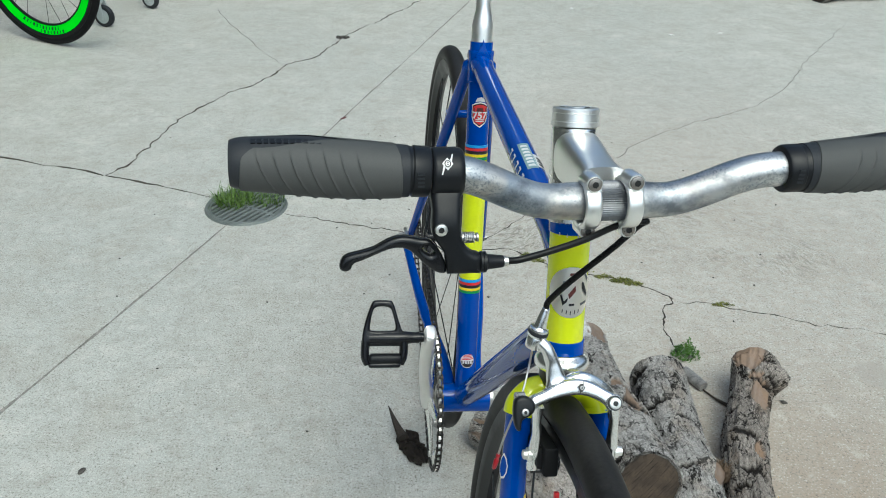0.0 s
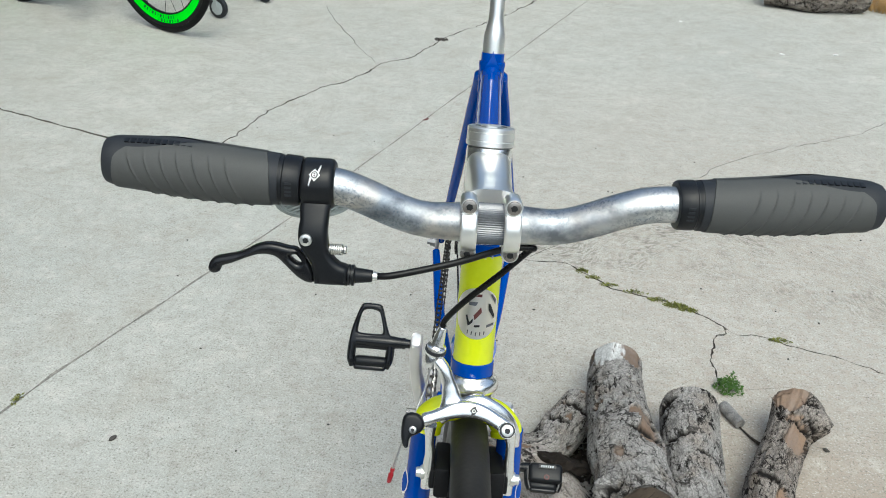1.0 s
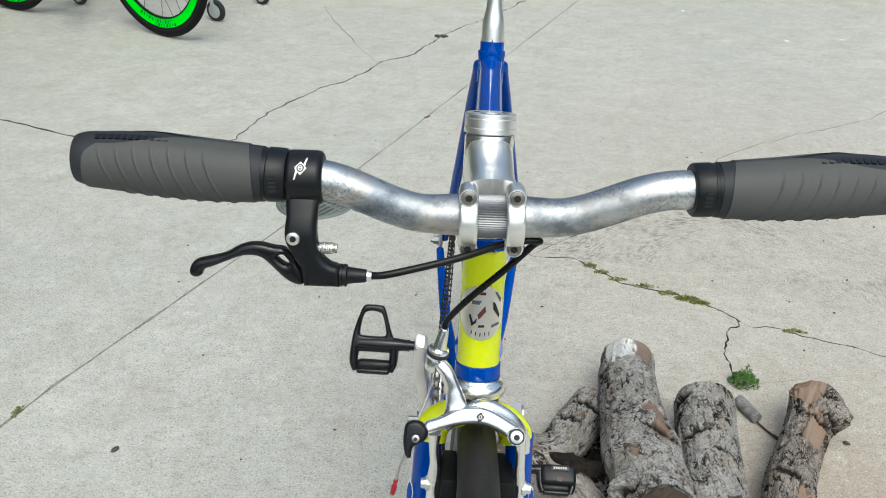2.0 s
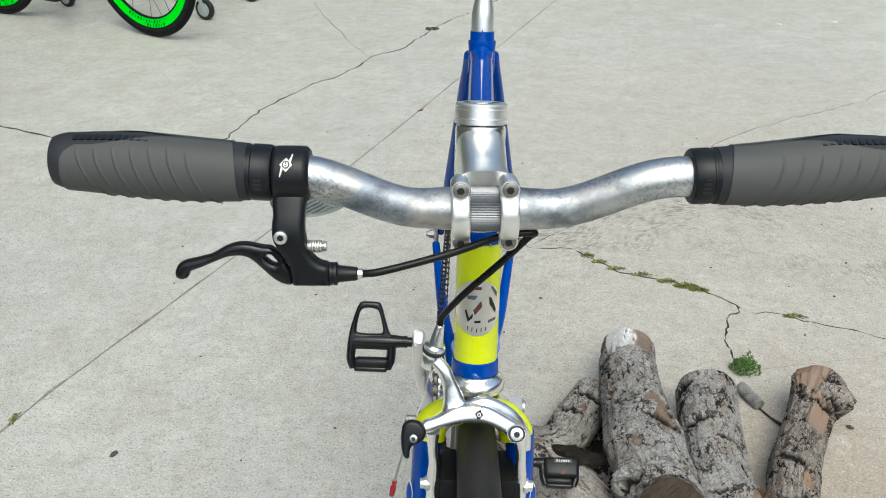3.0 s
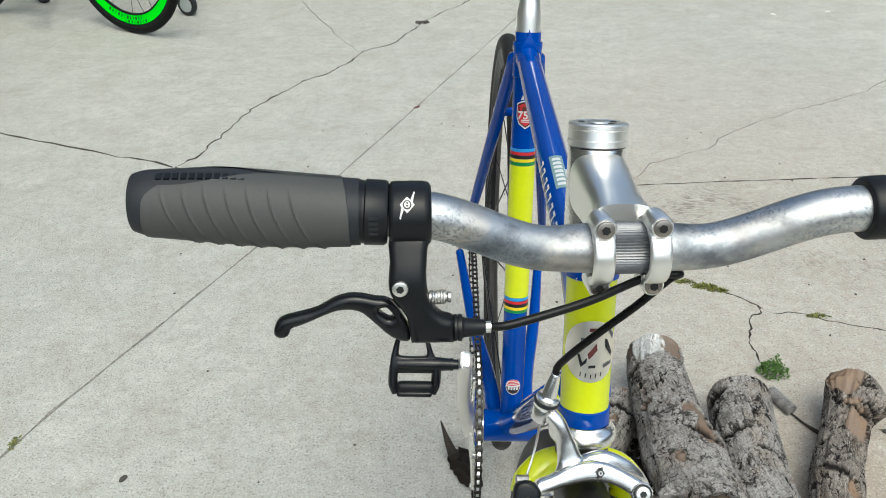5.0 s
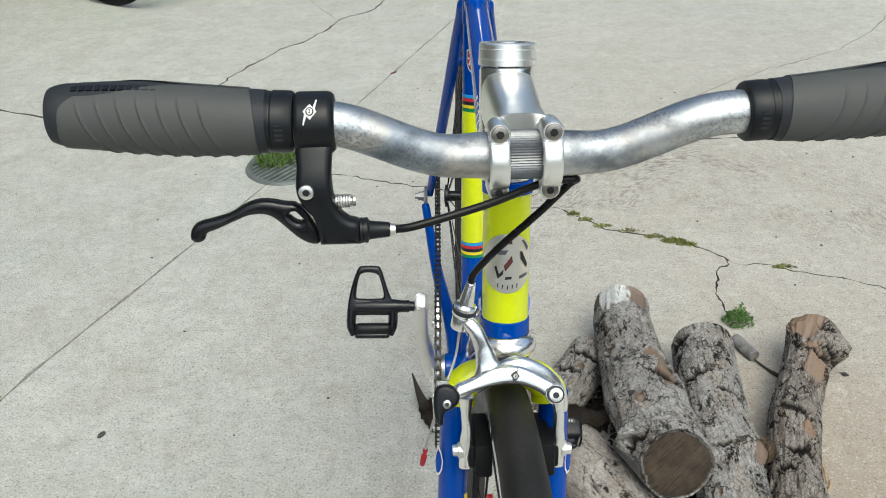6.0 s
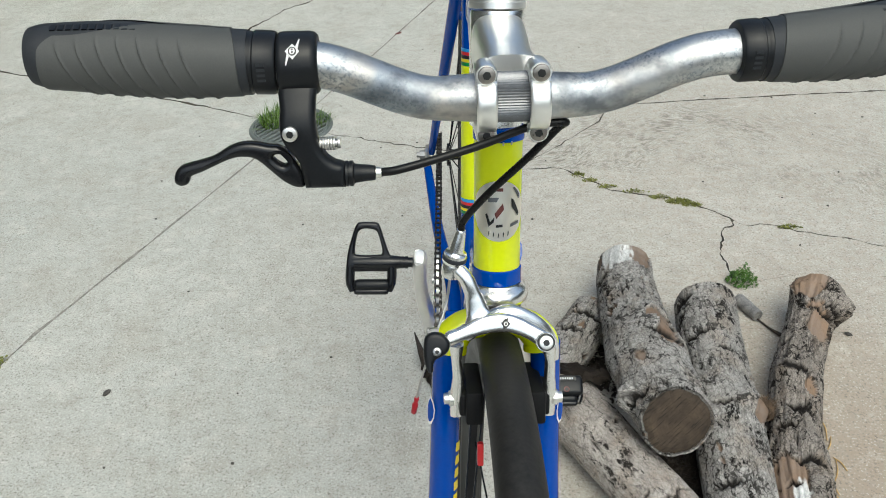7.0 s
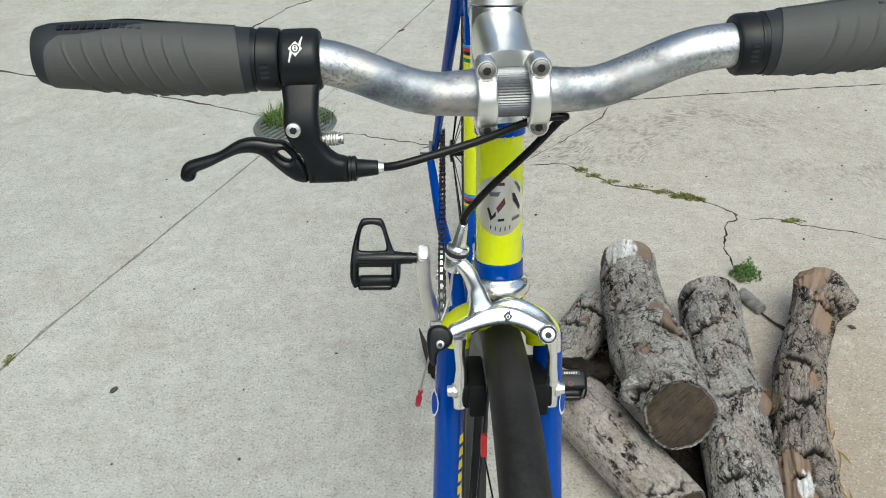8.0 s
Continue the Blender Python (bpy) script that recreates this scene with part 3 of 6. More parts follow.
    me.materials.append(M_DIRT)
    me.materials.append(M_JOINT)
    me.polygons.foreach_set("material_index", [1 if any(deep[k] < -0.003 for k in f) else 2 if any(deep[k] < 0 for k in f) else 0 for f in faces])
    me.update()
    if me.polygons[0].normal.z < 0:
        me.flip_normals()
    tagged(new("ground", me), "pale weathered concrete yard with joints and jagged dark cracks", "ground", kind="structure")


build_ground()


def blades(name, centre, spread_r, count, height, width, material, seed, parent=None, label="", droop=0.5, flat=(1.0, 1.0)):
    """A tuft of narrow blades, each a bent tapering strip."""
    rnd = random.Random(seed)
    vs, fs = [], []
    for _ in range(count):
        a, r = rnd.uniform(0, 6.283), spread_r * math.sqrt(rnd.random())
        x, y = centre[0] + r * math.cos(a) * flat[0], centre[1] + r * math.sin(a) * flat[1]
        h, lean, turn = height * rnd.uniform(0.4, 1.0), rnd.uniform(0.1, droop) * height, rnd.uniform(0, 6.283)
        w = width * rnd.uniform(0.6, 1.2)
        dx, dy = math.cos(turn), math.sin(turn)
        k = len(vs)
        for f in (0.0, 0.4, 0.75):
            ww = w * (1 - 0.6 * f)
            cx, cy, cz = x + dx * lean * f * f, y + dy * lean * f * f, centre[2] + h * f
            vs += [(cx - dy * ww, cy + dx * ww, cz), (cx + dy * ww, cy - dx * ww, cz)]
        vs.append((x + dx * lean, y + dy * lean, centre[2] + h * 0.95))
        fs += [(k, k + 1, k + 3, k + 2), (k + 2, k + 3, k + 5, k + 4), (k + 4, k + 5, k + 6)]
    me = bpy.data.meshes.new(name)
    me.from_pydata(vs, [], fs)
    me.materials.append(material)
    ob = new(name, me)
    ob.parent = parent
    return ob


def leafy(name, centre, size, count, leaf, material, seed):
    """A low weed: small oval leaves at random tilts, thickest in the middle."""
    rnd = random.Random(seed)
    vs, fs = [], []
    for _ in range(count):
        a, r = rnd.uniform(0, 6.283), rnd.random() ** 0.7
        c = Vector((centre[0] + size[0] * r * math.cos(a), centre[1] + size[1] * r * math.sin(a), centre[2] + size[2] * rnd.random() * (1.1 - r)))
        m = Euler((rnd.uniform(-0.9, 0.9), rnd.uniform(-0.9, 0.9), rnd.uniform(0, 6.283))).to_matrix()
        s = leaf * rnd.uniform(0.5, 1.2)
        k = len(vs)
        for x, y, z in ((-1, 0, 0), (-0.3, 0.45, 0.12), (0.5, 0.35, 0.1), (1, 0, -0.1), (0.5, -0.35, 0.1), (-0.3, -0.45, 0.12)):
            vs.append(c + m @ Vector((x * s, y * s, z * s)))
        fs += [(k, k + 1, k + 2, k + 3), (k, k + 3, k + 4, k + 5)]
    me = bpy.data.meshes.new(name)
    me.from_pydata(vs, [], fs)
    me.materials.append(material)
    return new(name, me)


# ---- unseen walls, added to block sky light and shape reflections ----
M_STUCCO = mat("weathered stucco", (0.075, 0.078, 0.066), (0.12, 0.118, 0.10), 2, 60, (0.8, 0.95), bump=0.002)
for name, size, at in (("unseen_wall_south", (9.8, 0.2, 1.2), (1.65, -3.6, 0.6)), ("unseen_wall_west", (0.2, 10.2, 4.2), (-3.15, 1.4, 2.1)), ("unseen_wall_east", (0.2, 9.6, 2.6), (6.4, 1.4, 1.3)), ("unseen_wall_north", (9.35, 0.2, 2.8), (1.625, 6.4, 1.4))):
    tagged(part(name, block(size, Matrix.Translation(at), 0.01), M_STUCCO, None), "unseen plain stucco wall, added to block sky light and shape reflections", "wall", kind="structure")


# ---- the drain ----
def build_drain():
    cx, cy = -0.515, 2.055
    ob = empty("drain_cover", Matrix.Translation((cx, cy, 0)))
    tagged(ob, "round slotted iron drain cover with grass growing through it", "drain")
    part("rim", rings((0, 0, 0), (0, 0, 1), [(-0.02, 0.101), (0.004, 0.101), (0.005, 0.106), (0.006, 0.108), (0.001, 0.112), (-0.004, 0.112)], 48, caps=False), M_IRON, ob)
    part("rim_ring", rings((0, 0, 0), (0, 0, 1), [(-0.012, 0.094), (0.0035, 0.094), (0.0045, 0.0955), (0.0045, 0.0985), (0.0035, 0.100), (-0.012, 0.100)], 48, caps=False), M_IRON, ob)
    turn = Matrix.Rotation(radians(-32), 4, "Z")
    for i in range(-5, 6):
        x = i * 0.0165
        half = math.sqrt(0.095 ** 2 - x * x)
        part("bar", block((0.0085, 2 * half, 0.010), turn @ Matrix.Translation((x, 0, -0.001)), 0.0012), M_IRON, ob)
    part("crossbar", block((0.186, 0.010, 0.0096), turn @ Matrix.Translation((0, 0, -0.0015)), 0.001), M_IRON, ob)


build_drain()
tagged(blades("grass_tuft", (-0.552, 2.085, -0.01), 0.056, 420, 0.052, 0.0015, M_GRASS, 3, droop=1.1), "fresh green grass growing out of the drain slots", "grass", kind="stuff")
tagged(blades("grass_tuft", (-0.455, 2.085, -0.01), 0.040, 150, 0.042, 0.0014, M_GRASS, 4, droop=1.1), "fresh green grass growing out of the drain slots", "grass", kind="stuff")
tagged(leafy("weed", (0.534, 1.415, 0.0), (0.031, 0.026, 0.046), 420, 0.0038, M_LEAF, 5), "small leafy green weed in a concrete crack beside the logs", "weed", kind="stuff")
for i, (x, y, sx, sy, n) in enumerate(((0.235, 1.815, 0.016, 0.010, 70), (0.300, 1.763, 0.026, 0.007, 70), (0.360, 1.742, 0.034, 0.006, 70), (0.412, 1.720, 0.026, 0.007, 90), (0.452, 1.703, 0.030, 0.010, 260), (0.480, 1.690, 0.024, 0.008, 150), (0.262, 1.790, 0.020, 0.006, 60), (0.668, 1.606, 0.026, 0.007, 100), (-0.831, 1.126, 0.010, 0.018, 50))):
    tagged(leafy("moss", (x, y, 0.0), (sx, sy, 0.011), n, 0.0038, M_MOSS, 20 + i), "olive moss and tiny weeds along a concrete crack", "moss", kind="stuff")


# ---- litter ----
def pebble(name, at, size, material, seed, label, category="pebble"):
    bm = bmesh.new()
    bmesh.ops.create_icosphere(bm, subdivisions=2, radius=1.0)
    for v in bm.verts:
        v.co *= 1 + 0.35 * noise.noise(v.co * 1.7 + Vector((seed * 7.1, 0, 0)))
        v.co = Vector((v.co.x * size[0], v.co.y * size[1], v.co.z * size[2]))
    low = min(v.co.z for v in bm.verts)
    return tagged(part(name, bm, material, None, "", Matrix.Translation((at[0], at[1], -low - 0.0006)) @ Matrix.Rotation(seed * 1.3, 4, "Z"), sharp=50), label, category)


pebble("seed_pod", (-0.60, 1.059), (0.0075, 0.005, 0.003), M_STONE, 1, "small black seed pod lying on the concrete", "litter")
pebble("seed_pod", (0.69, 1.267), (0.007, 0.004, 0.003), M_STONE, 2, "small brown seed pod lying on the concrete", "litter")
pebble("petal", (-0.315, 2.716), (0.014, 0.006, 0.002), M_PETAL, 3, "small red petal lying on the concrete joint", "litter")
tagged(leafy("dirt_clump", (-0.412, 3.660, 0.0), (0.030, 0.026, 0.005), 70, 0.009, M_STONE, 44), "dark clump of dirt lodged in a concrete crack", "dirt", kind="stuff")
for i, (x, y) in enumerate(((1.064, 3.798), (1.297, 3.843), (0.668, 4.237))):
    pebble("paper_scrap", (x, y), (0.013, 0.008, 0.002), M_PAPER, 4 + i, "tiny white scrap lying on the concrete", "litter")
rnd = random.Random(77)
for i in range(70):
    x, y = rnd.uniform(-0.9, 1.0), rnd.uniform(0.75, 2.6)
    if 0.05 < x < 0.75 and y < 1.4:
        continue
    pebble("grit", (x, y), (rnd.uniform(0.0016, 0.0034), rnd.uniform(0.0014, 0.003), 0.0014), M_STONE, 30 + i, "dark speck of grit on the concrete", "grit")


# ---- logs ----
def log(name, axis, radii, seed, label, bark, cut, ridge=0.0025, knots=(), bare=0.62, lump=0.06, tilt=(0.0, 0.0), patch=0.004, flake=1.0, pale=(), splits=(), strips=()):
    """A log along the axis points: ridged bark with torn patches that show the wood, knots and sawn ends.
    knots: (share of the length, angle round in degrees, height, size); splits: (share, angle, half reach, width); strips and pale: (share, angle, size); tilt: how far each sawn face leans up."""
    path = spline(axis, 60)
    n, seg = len(path), 150
    radii = lerp_list(radii, n)
    ob = empty(name, Matrix.Translation(path[0].lerp(path[-1], 0.5) * V(1, 1, 0).x * 0 + V(0, 0, 0)))
    tagged(ob, label, "log", "pile of logs")
    vs, grain, naked, rifts, pales = [], [], [], [], []
    length = 0.0
    run = path[-1] - path[0]
    for i, p in enumerate(path):
        t = (path[min(i + 1, n - 1)] - path[max(i - 1, 0)]).normalized()
        side = t.cross(V(0, 0, 1)).normalized()
        high = side.cross(t)
        if i:
            length += (p - path[i - 1]).length
        for k in range(seg):
            a = 2 * math.pi * k / seg
            ca, sa = math.cos(a), math.sin(a)
            r = radii[i]
            q = V(ca * 1.6 + seed * 9.7, sa * 1.6, length * 7)
            r *= 1 + lump * noise.noise(q) + lump * 0.5 * noise.noise(q * 2.3)
            fine = V(ca * 7 + seed, sa * 7, length * 14)
            d = ridge * (noise.noise(fine) + 0.7 * noise.noise(V(ca * 24, sa * 24 + seed, length * 34)))
            m = noise.noise(V(ca * 1.9 + seed * 3.1, sa * 1.9, length * 20)) + 0.5 * noise.noise(V(ca * 4.5 - seed, sa * 4.5, length * 52))
            strip = min(1.0, max(0.0, (m * flake - bare) / 0.03))
            for s0, a0, size in strips:
                da = (a - radians(a0) + math.pi) % (2 * math.pi) - math.pi
                away = math.hypot(da * radii[i], (length - s0 * run.length) * 0.7) / size + 0.26 * noise.noise(V(ca * 3, sa * 3 + seed, length * 22)) + 0.10 * noise.noise(V(ca * 10, sa * 10 + seed, length * 80))
                strip = max(strip, min(1.0, max(0.0, (1 - away) * 7)))
            d -= patch * strip
            lip = max(0.0, 1 - abs(strip - 0.12) / 0.12) if strip > 0 else 0.0
            d += 0.0025 * lip
            edge = m * flake - bare
            if -0.07 < edge <= 0:
                d += 0.0020 * (1 + edge / 0.07)
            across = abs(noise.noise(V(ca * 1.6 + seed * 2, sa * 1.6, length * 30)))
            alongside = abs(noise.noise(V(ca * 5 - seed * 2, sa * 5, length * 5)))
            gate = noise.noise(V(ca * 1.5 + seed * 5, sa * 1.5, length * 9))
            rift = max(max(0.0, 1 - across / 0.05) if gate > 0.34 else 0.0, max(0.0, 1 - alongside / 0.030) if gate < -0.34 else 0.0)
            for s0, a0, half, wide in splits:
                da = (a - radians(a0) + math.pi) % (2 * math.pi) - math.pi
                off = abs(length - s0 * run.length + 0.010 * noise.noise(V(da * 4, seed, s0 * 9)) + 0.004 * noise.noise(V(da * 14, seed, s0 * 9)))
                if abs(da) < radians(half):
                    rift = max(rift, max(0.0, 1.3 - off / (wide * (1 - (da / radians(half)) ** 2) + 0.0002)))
            # shade under the lifted bark edge, painted through the rift mask
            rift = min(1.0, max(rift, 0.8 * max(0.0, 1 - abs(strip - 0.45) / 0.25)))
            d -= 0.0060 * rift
            fray = min(1.0, min(i, n - 1 - i) / 6)
            d *= 0.25 + 0.75 * fray
            for share, ang, tall, size in knots:
                da = (a - radians(ang) + math.pi) % (2 * math.pi) - math.pi
                away = math.hypot(da * radii[i], length - share * run.length) / size
                if away < 1.6:
                    d += tall * math.exp(-away ** (4 if tall > 0.025 else 2) * 1.8) * (1 + 0.3 * noise.noise(fine * 2))
            shift = V(0, 0, 0)
            if i == 0 or i == n - 1:
                d -= 0.0012
            lean = tilt[0] * max(0, 1 - i / 14) + tilt[1] * max(0, 1 - (n - 1 - i) / 14)
            shift = t * (-lean * sa * r)
            vs.append(p + (side * ca + high * sa) * (r + d) + shift)
            grain.append((a * 0.05 + seed, length, 0.0))
            chalk = 0.0
            for share, ang, size in pale:
                da = (a - radians(ang) + math.pi) % (2 * math.pi) - math.pi
                away = math.hypot(da * radii[i], (length - share * run.length) * 0.55) / size + 0.35 * noise.noise(V(ca * 7, sa * 7, length * 40))
                chalk = max(chalk, min(1.0, max(0.0, (1 - away) * 5)))
            pales.append(chalk * (1 - min(1.0, rift)))
            naked.append(strip)
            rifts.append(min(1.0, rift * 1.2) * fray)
    fs = [(i * seg + k, i * seg + (k + 1) % seg, (i + 1) * seg + (k + 1) % seg, (i + 1) * seg + k) for i in range(n - 1) for k in range(seg)]
    # a rim of bark round each sawn face
    rims = []
    for first, sign in ((0, -1), ((n - 1) * seg, 1)):
        mid = sum(vs[first:first + seg], V(0, 0, 0)) / seg
        inner = len(vs)
        rims.append((inner, mid, sign))
        for k in range(seg):
            vs.append(mid + (vs[first + k] - mid) * (0.92 + 0.03 * noise.noise(V(k * 0.15, seed, 4))))
            grain.append((2 * math.pi * k / seg * 0.05 + seed, grain[first][1] + 0.006 * sign, 0.0))
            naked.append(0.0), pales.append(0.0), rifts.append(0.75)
        fs += [(first + k, first + (k + 1) % seg, inner + (k + 1) % seg, inner + k)[::-sign] for k in range(seg)]
    me = bpy.data.meshes.new("bark")
    me.from_pydata(vs, [], fs)
    me.materials.append(bark)
    me.attributes.new("grain", "FLOAT_VECTOR", "POINT").data.foreach_set("vector", [c for g in grain for c in g])
    me.attributes.new("bare", "FLOAT", "POINT").data.foreach_set("value", naked)
    me.attributes.new("pale", "FLOAT", "POINT").data.foreach_set("value", pales)
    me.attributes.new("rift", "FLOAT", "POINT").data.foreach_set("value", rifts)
    me.polygons.foreach_set("use_smooth", [True] * len(me.polygons))
    body = new("bark", me)
    body.parent = ob
    for first, mid, sign in rims:
        rim = vs[first:first + seg]
        t = (path[1] - path[0]).normalized() if sign < 0 else (path[-1] - path[-2]).normalized()
        ev, eg, ef = [], [], []
        steps = (1.0, 0.8, 0.55, 0.3)
        for s in steps:
            for k, v in enumerate(rim):
                q = mid + (v - mid) * s
                crackle = 0.0012 * noise.noise(q * 60)
                ev.append(q + t * sign * (0.0012 if s < 1 else -0.0008) + t * crackle * s)
                rr = (v - mid).length * s
                eg.append((rr * math.cos(2 * math.pi * k / seg) + 0.004, rr * math.sin(2 * math.pi * k / seg), 0.0))
        ev.append(mid + t * sign * 0.0018)
        eg.append((0.004, 0.0, 0.0))
        for j in range(len(steps) - 1):
            ef += [(j * seg + k, j * seg + (k + 1) % seg, (j + 1) * seg + (k + 1) % seg, (j + 1) * seg + k) for k in range(seg)]
        ef += [((len(steps) - 1) * seg + k, (len(steps) - 1) * seg + (k + 1) % seg, len(ev) - 1) for k in range(seg)]
        em = bpy.data.meshes.new("cut_end")
        em.from_pydata(ev, [], ef)
        em.materials.append(cut)
        em.attributes.new("grain", "FLOAT_VECTOR", "POINT").data.foreach_set("vector", [c for g in eg for c in g])
        e = new("cut_end", em)
        e.parent = ob
        tagged(e, "weathered sawn log end with growth rings")
    return ob


log("log", [(0.303, 1.372, 0.062), (0.297, 1.28, 0.078), (0.300, 1.15, 0.103), (0.311, 1.02, 0.125), (0.329, 0.905, 0.147)], [0.050, 0.051, 0.051, 0.053, 0.061, 0.056, 0.052], 1.0,
    "thick silver-grey barked log with a dark sawn end and white patch", M_BARK_GREY, M_CUT_DARK, ridge=0.0019, knots=((0.80, 62, 0.009, 0.011), (0.90, 10, 0.019, 0.026), (0.62, 110, 0.008, 0.02)), bare=0.52, patch=0.006, tilt=(0.0, 0.19), pale=((0.06, 66, 0.034),), strips=((0.80, 62, 0.009), (0.05, 118, 0.036), (0.58, 126, 0.030), (0.68, 122, 0.022), (0.06, 12, 0.02)), splits=((0.58, 128, 42, 0.012), (0.68, 118, 36, 0.010), (0.20, 20, 30, 0.010), (0.33, 40, 20, 0.004), (0.36, 80, 14, 0.003), (0.10, 10, 24, 0.009), (0.95, 30, 26, 0.008), (0.46, 30, 16, 0.004)))
log("log", [(0.436, 1.275, 0.055), (0.428, 1.13, 0.054), (0.425, 1.0, 0.054), (0.418, 0.807, 0.053)], [0.053, 0.052, 0.050, 0.053, 0.051, 0.047], 2.0,
    "grey barked log with a torn brown knot on its side", M_BARK_GREY, M_CUT_DARK, knots=((0.58, 158, 0.013, 0.027), (0.58, 120, 0.010, 0.024), (0.36, 92, 0.006, 0.014)), bare=0.76, ridge=0.0016, lump=0.045, strips=((0.585, 156, 0.022), (0.63, 140, 0.010)), splits=((0.27, 52, 38, 0.006), (0.06, 24, 34, 0.013), (0.36, 100, 16, 0.006), (0.60, 80, 24, 0.004), (0.92, 60, 26, 0.006)))
log("log", [(0.640, 1.315, 0.052), (0.590, 1.20, 0.048), (0.553, 1.10, 0.046), (0.522, 0.975, 0.046), (0.505, 0.86, 0.047), (0.492, 0.74, 0.047)], [0.046, 0.038, 0.037, 0.040, 0.039, 0.042, 0.043, 0.042], 3.0,
    "knobbly grey-brown log with peeling bark and a forked top", M_BARK_BROWN, M_CUT_PALE, knots=((0.07, 158, 0.025, 0.030), (0.05, 40, 0.014, 0.028), (0.42, 60, 0.012, 0.02), (0.68, 110, 0.008, 0.03)), bare=0.68, lump=0.12, patch=0.005, pale=((0.83, 74, 0.014), (0.92, 70, 0.016)), strips=((0.035, 70, 0.030), (0.20, 124, 0.030), (0.47, 116, 0.014), (0.90, 52, 0.040), (0.80, 52, 0.036)), splits=((0.115, 150, 50, 0.006), (0.05, 112, 24, 0.004), (0.14, 120, 60, 0.005), (0.42, 80, 34, 0.010), (0.56, 100, 40, 0.009), (0.62, 60, 30, 0.006), (0.30, 30, 30, 0.007), (0.74, 110, 40, 0.008), (0.80, 60, 20, 0.005)))
log("log", [(0.240, 1.262, 0.044), (0.205, 1.185, 0.043), (0.160, 1.115, 0.040), (0.080, 1.150, 0.034)], [0.036, 0.040, 0.038, 0.030], 4.0,
    "short crooked grey log with cracked bark", M_BARK_GREY, M_CUT_PALE, bare=0.45, lump=0.10, splits=((0.25, 100, 50, 0.008), (0.5, 80, 40, 0.006)))
log("log", [(0.150, 1.070, 0.052), (0.205, 1.000, 0.050), (0.255, 0.925, 0.047), (0.330, 0.816, 0.046)], [0.050, 0.049, 0.047, 0.044], 5.0,
    "bare weathered grey-brown log under the bicycle pedal", M_BARELOG, M_CUT_DARK, ridge=0.0012, bare=0.8, patch=0.002, knots=((0.55, 95, 0.004, 0.01), (0.72, 70, 0.004, 0.01)), splits=((0.5, 110, 8, 0.005), (0.72, 120, 7, 0.006), (0.95, 90, 60, 0.003)))


def bark_piece(name, at, axis, length, width, seed, label, curl=0.7):
    """A torn shell of bark: a curved sheet with a ragged edge."""
    bm = bmesh.new()
    nx, ny = 18, 14
    rows = []
    for j in range(ny):
        v = j / (ny - 1) - 0.5
        row = []
        for i in range(nx):
            u = i / (nx - 1) - 0.5
            rag = 1 + 0.45 * noise.noise((u * 5, seed, j * 0.1)) + 0.35 * noise.noise((u * 15, seed, 2 + (j > ny / 2)))
            w = width * rag * (1 - 0.5 * abs(u * 2) ** 2)
            a = v * 2 * curl
            row.append(bm.verts.new((u * length * (1 + 0.2 * noise.noise((v * 6, seed, 5))), math.sin(a) * w / (2 * curl) * 1.6, (math.cos(a) - math.cos(curl)) * w / (2 * curl) * 1.2 + 0.007 * noise.noise((u * 7, v * 5, seed)) + 0.003 * noise.noise((u * 22, v * 9, seed)))))
        rows.append(row)
    for a, b in zip(rows, rows[1:]):
        for i in range(nx - 1):
            bm.faces.new((a[i], a[i + 1], b[i + 1], b[i]))
    bmesh.ops.solidify(bm, geom=bm.faces[:], thickness=0.004)
    ob = part(name, bm, M_BARKCHIP, None, "", Matrix.Translation(at) @ Matrix.Rotation(axis, 4, "Z"))
    low = min(v.co.z for v in ob.data.vertices)
    ob.matrix_basis = Matrix.Translation((at[0], at[1], at[2] - low)) @ Matrix.Rotation(axis, 4, "Z")
    return tagged(ob, label, "bark")


bark_piece("bark_piece", (-0.030, 1.126, 0.0), radians(-62), 0.092, 0.030, 2.0, "curled dark piece of bark lying on the concrete")
part("twig", sweep(spline([(-0.048, 1.135, 0.018), (-0.062, 1.165, 0.024), (-0.078, 1.205, 0.032)], 6), [0.010, 0.006, 0.001], 8), M_BARKCHIP, bpy.data.objects["bark_piece"].parent)
tagged(bpy.data.objects["twig"], "thin dark splinter standing off a piece of bark", "twig")
bark_piece("bark_piece", (0.206, 1.047, 0.092), radians(-16), 0.092, 0.026, 5.0, "ragged dark strip of bark lying on a log", 1.15)


# bark crumbs, laid thick and dark to paint the shade between the logs
for x, y, sx, sy, k in ((0.357, 0.935, 0.040, 0.085, 3000), (0.500, 0.90, 0.030, 0.10, 260), (0.49, 1.02, 0.020, 0.10, 60), (0.250, 1.15, 0.045, 0.07, 420)):
    tagged(leafy("litter_and_gap_shade", (x, y, 0.0), (sx, sy, 0.006), k, 0.0085, M_BARKCHIP, int(x * 1000)), "crumbled bark between the logs, packed and darkened for the shade in the gaps", "bark", kind="stuff")

M_SPLINTER = mat("torn brown wood fibre", (0.05, 0.032, 0.020), (0.19, 0.130, 0.082), 60, 500, (0.75, 0.95))
knot_log = bpy.data.objects["log.001"]
blades("splinter_tuft", (0.482, 1.012, 0.064), 0.017, 420, 0.017, 0.0012, M_SPLINTER, 41, parent=knot_log, droop=0.75, flat=(0.8, 1.3))


def stick(name, pts, radii, material, label):
    return tagged(part(name, sweep(spline(pts, 6), radii, 10), material, None), label, "twig")


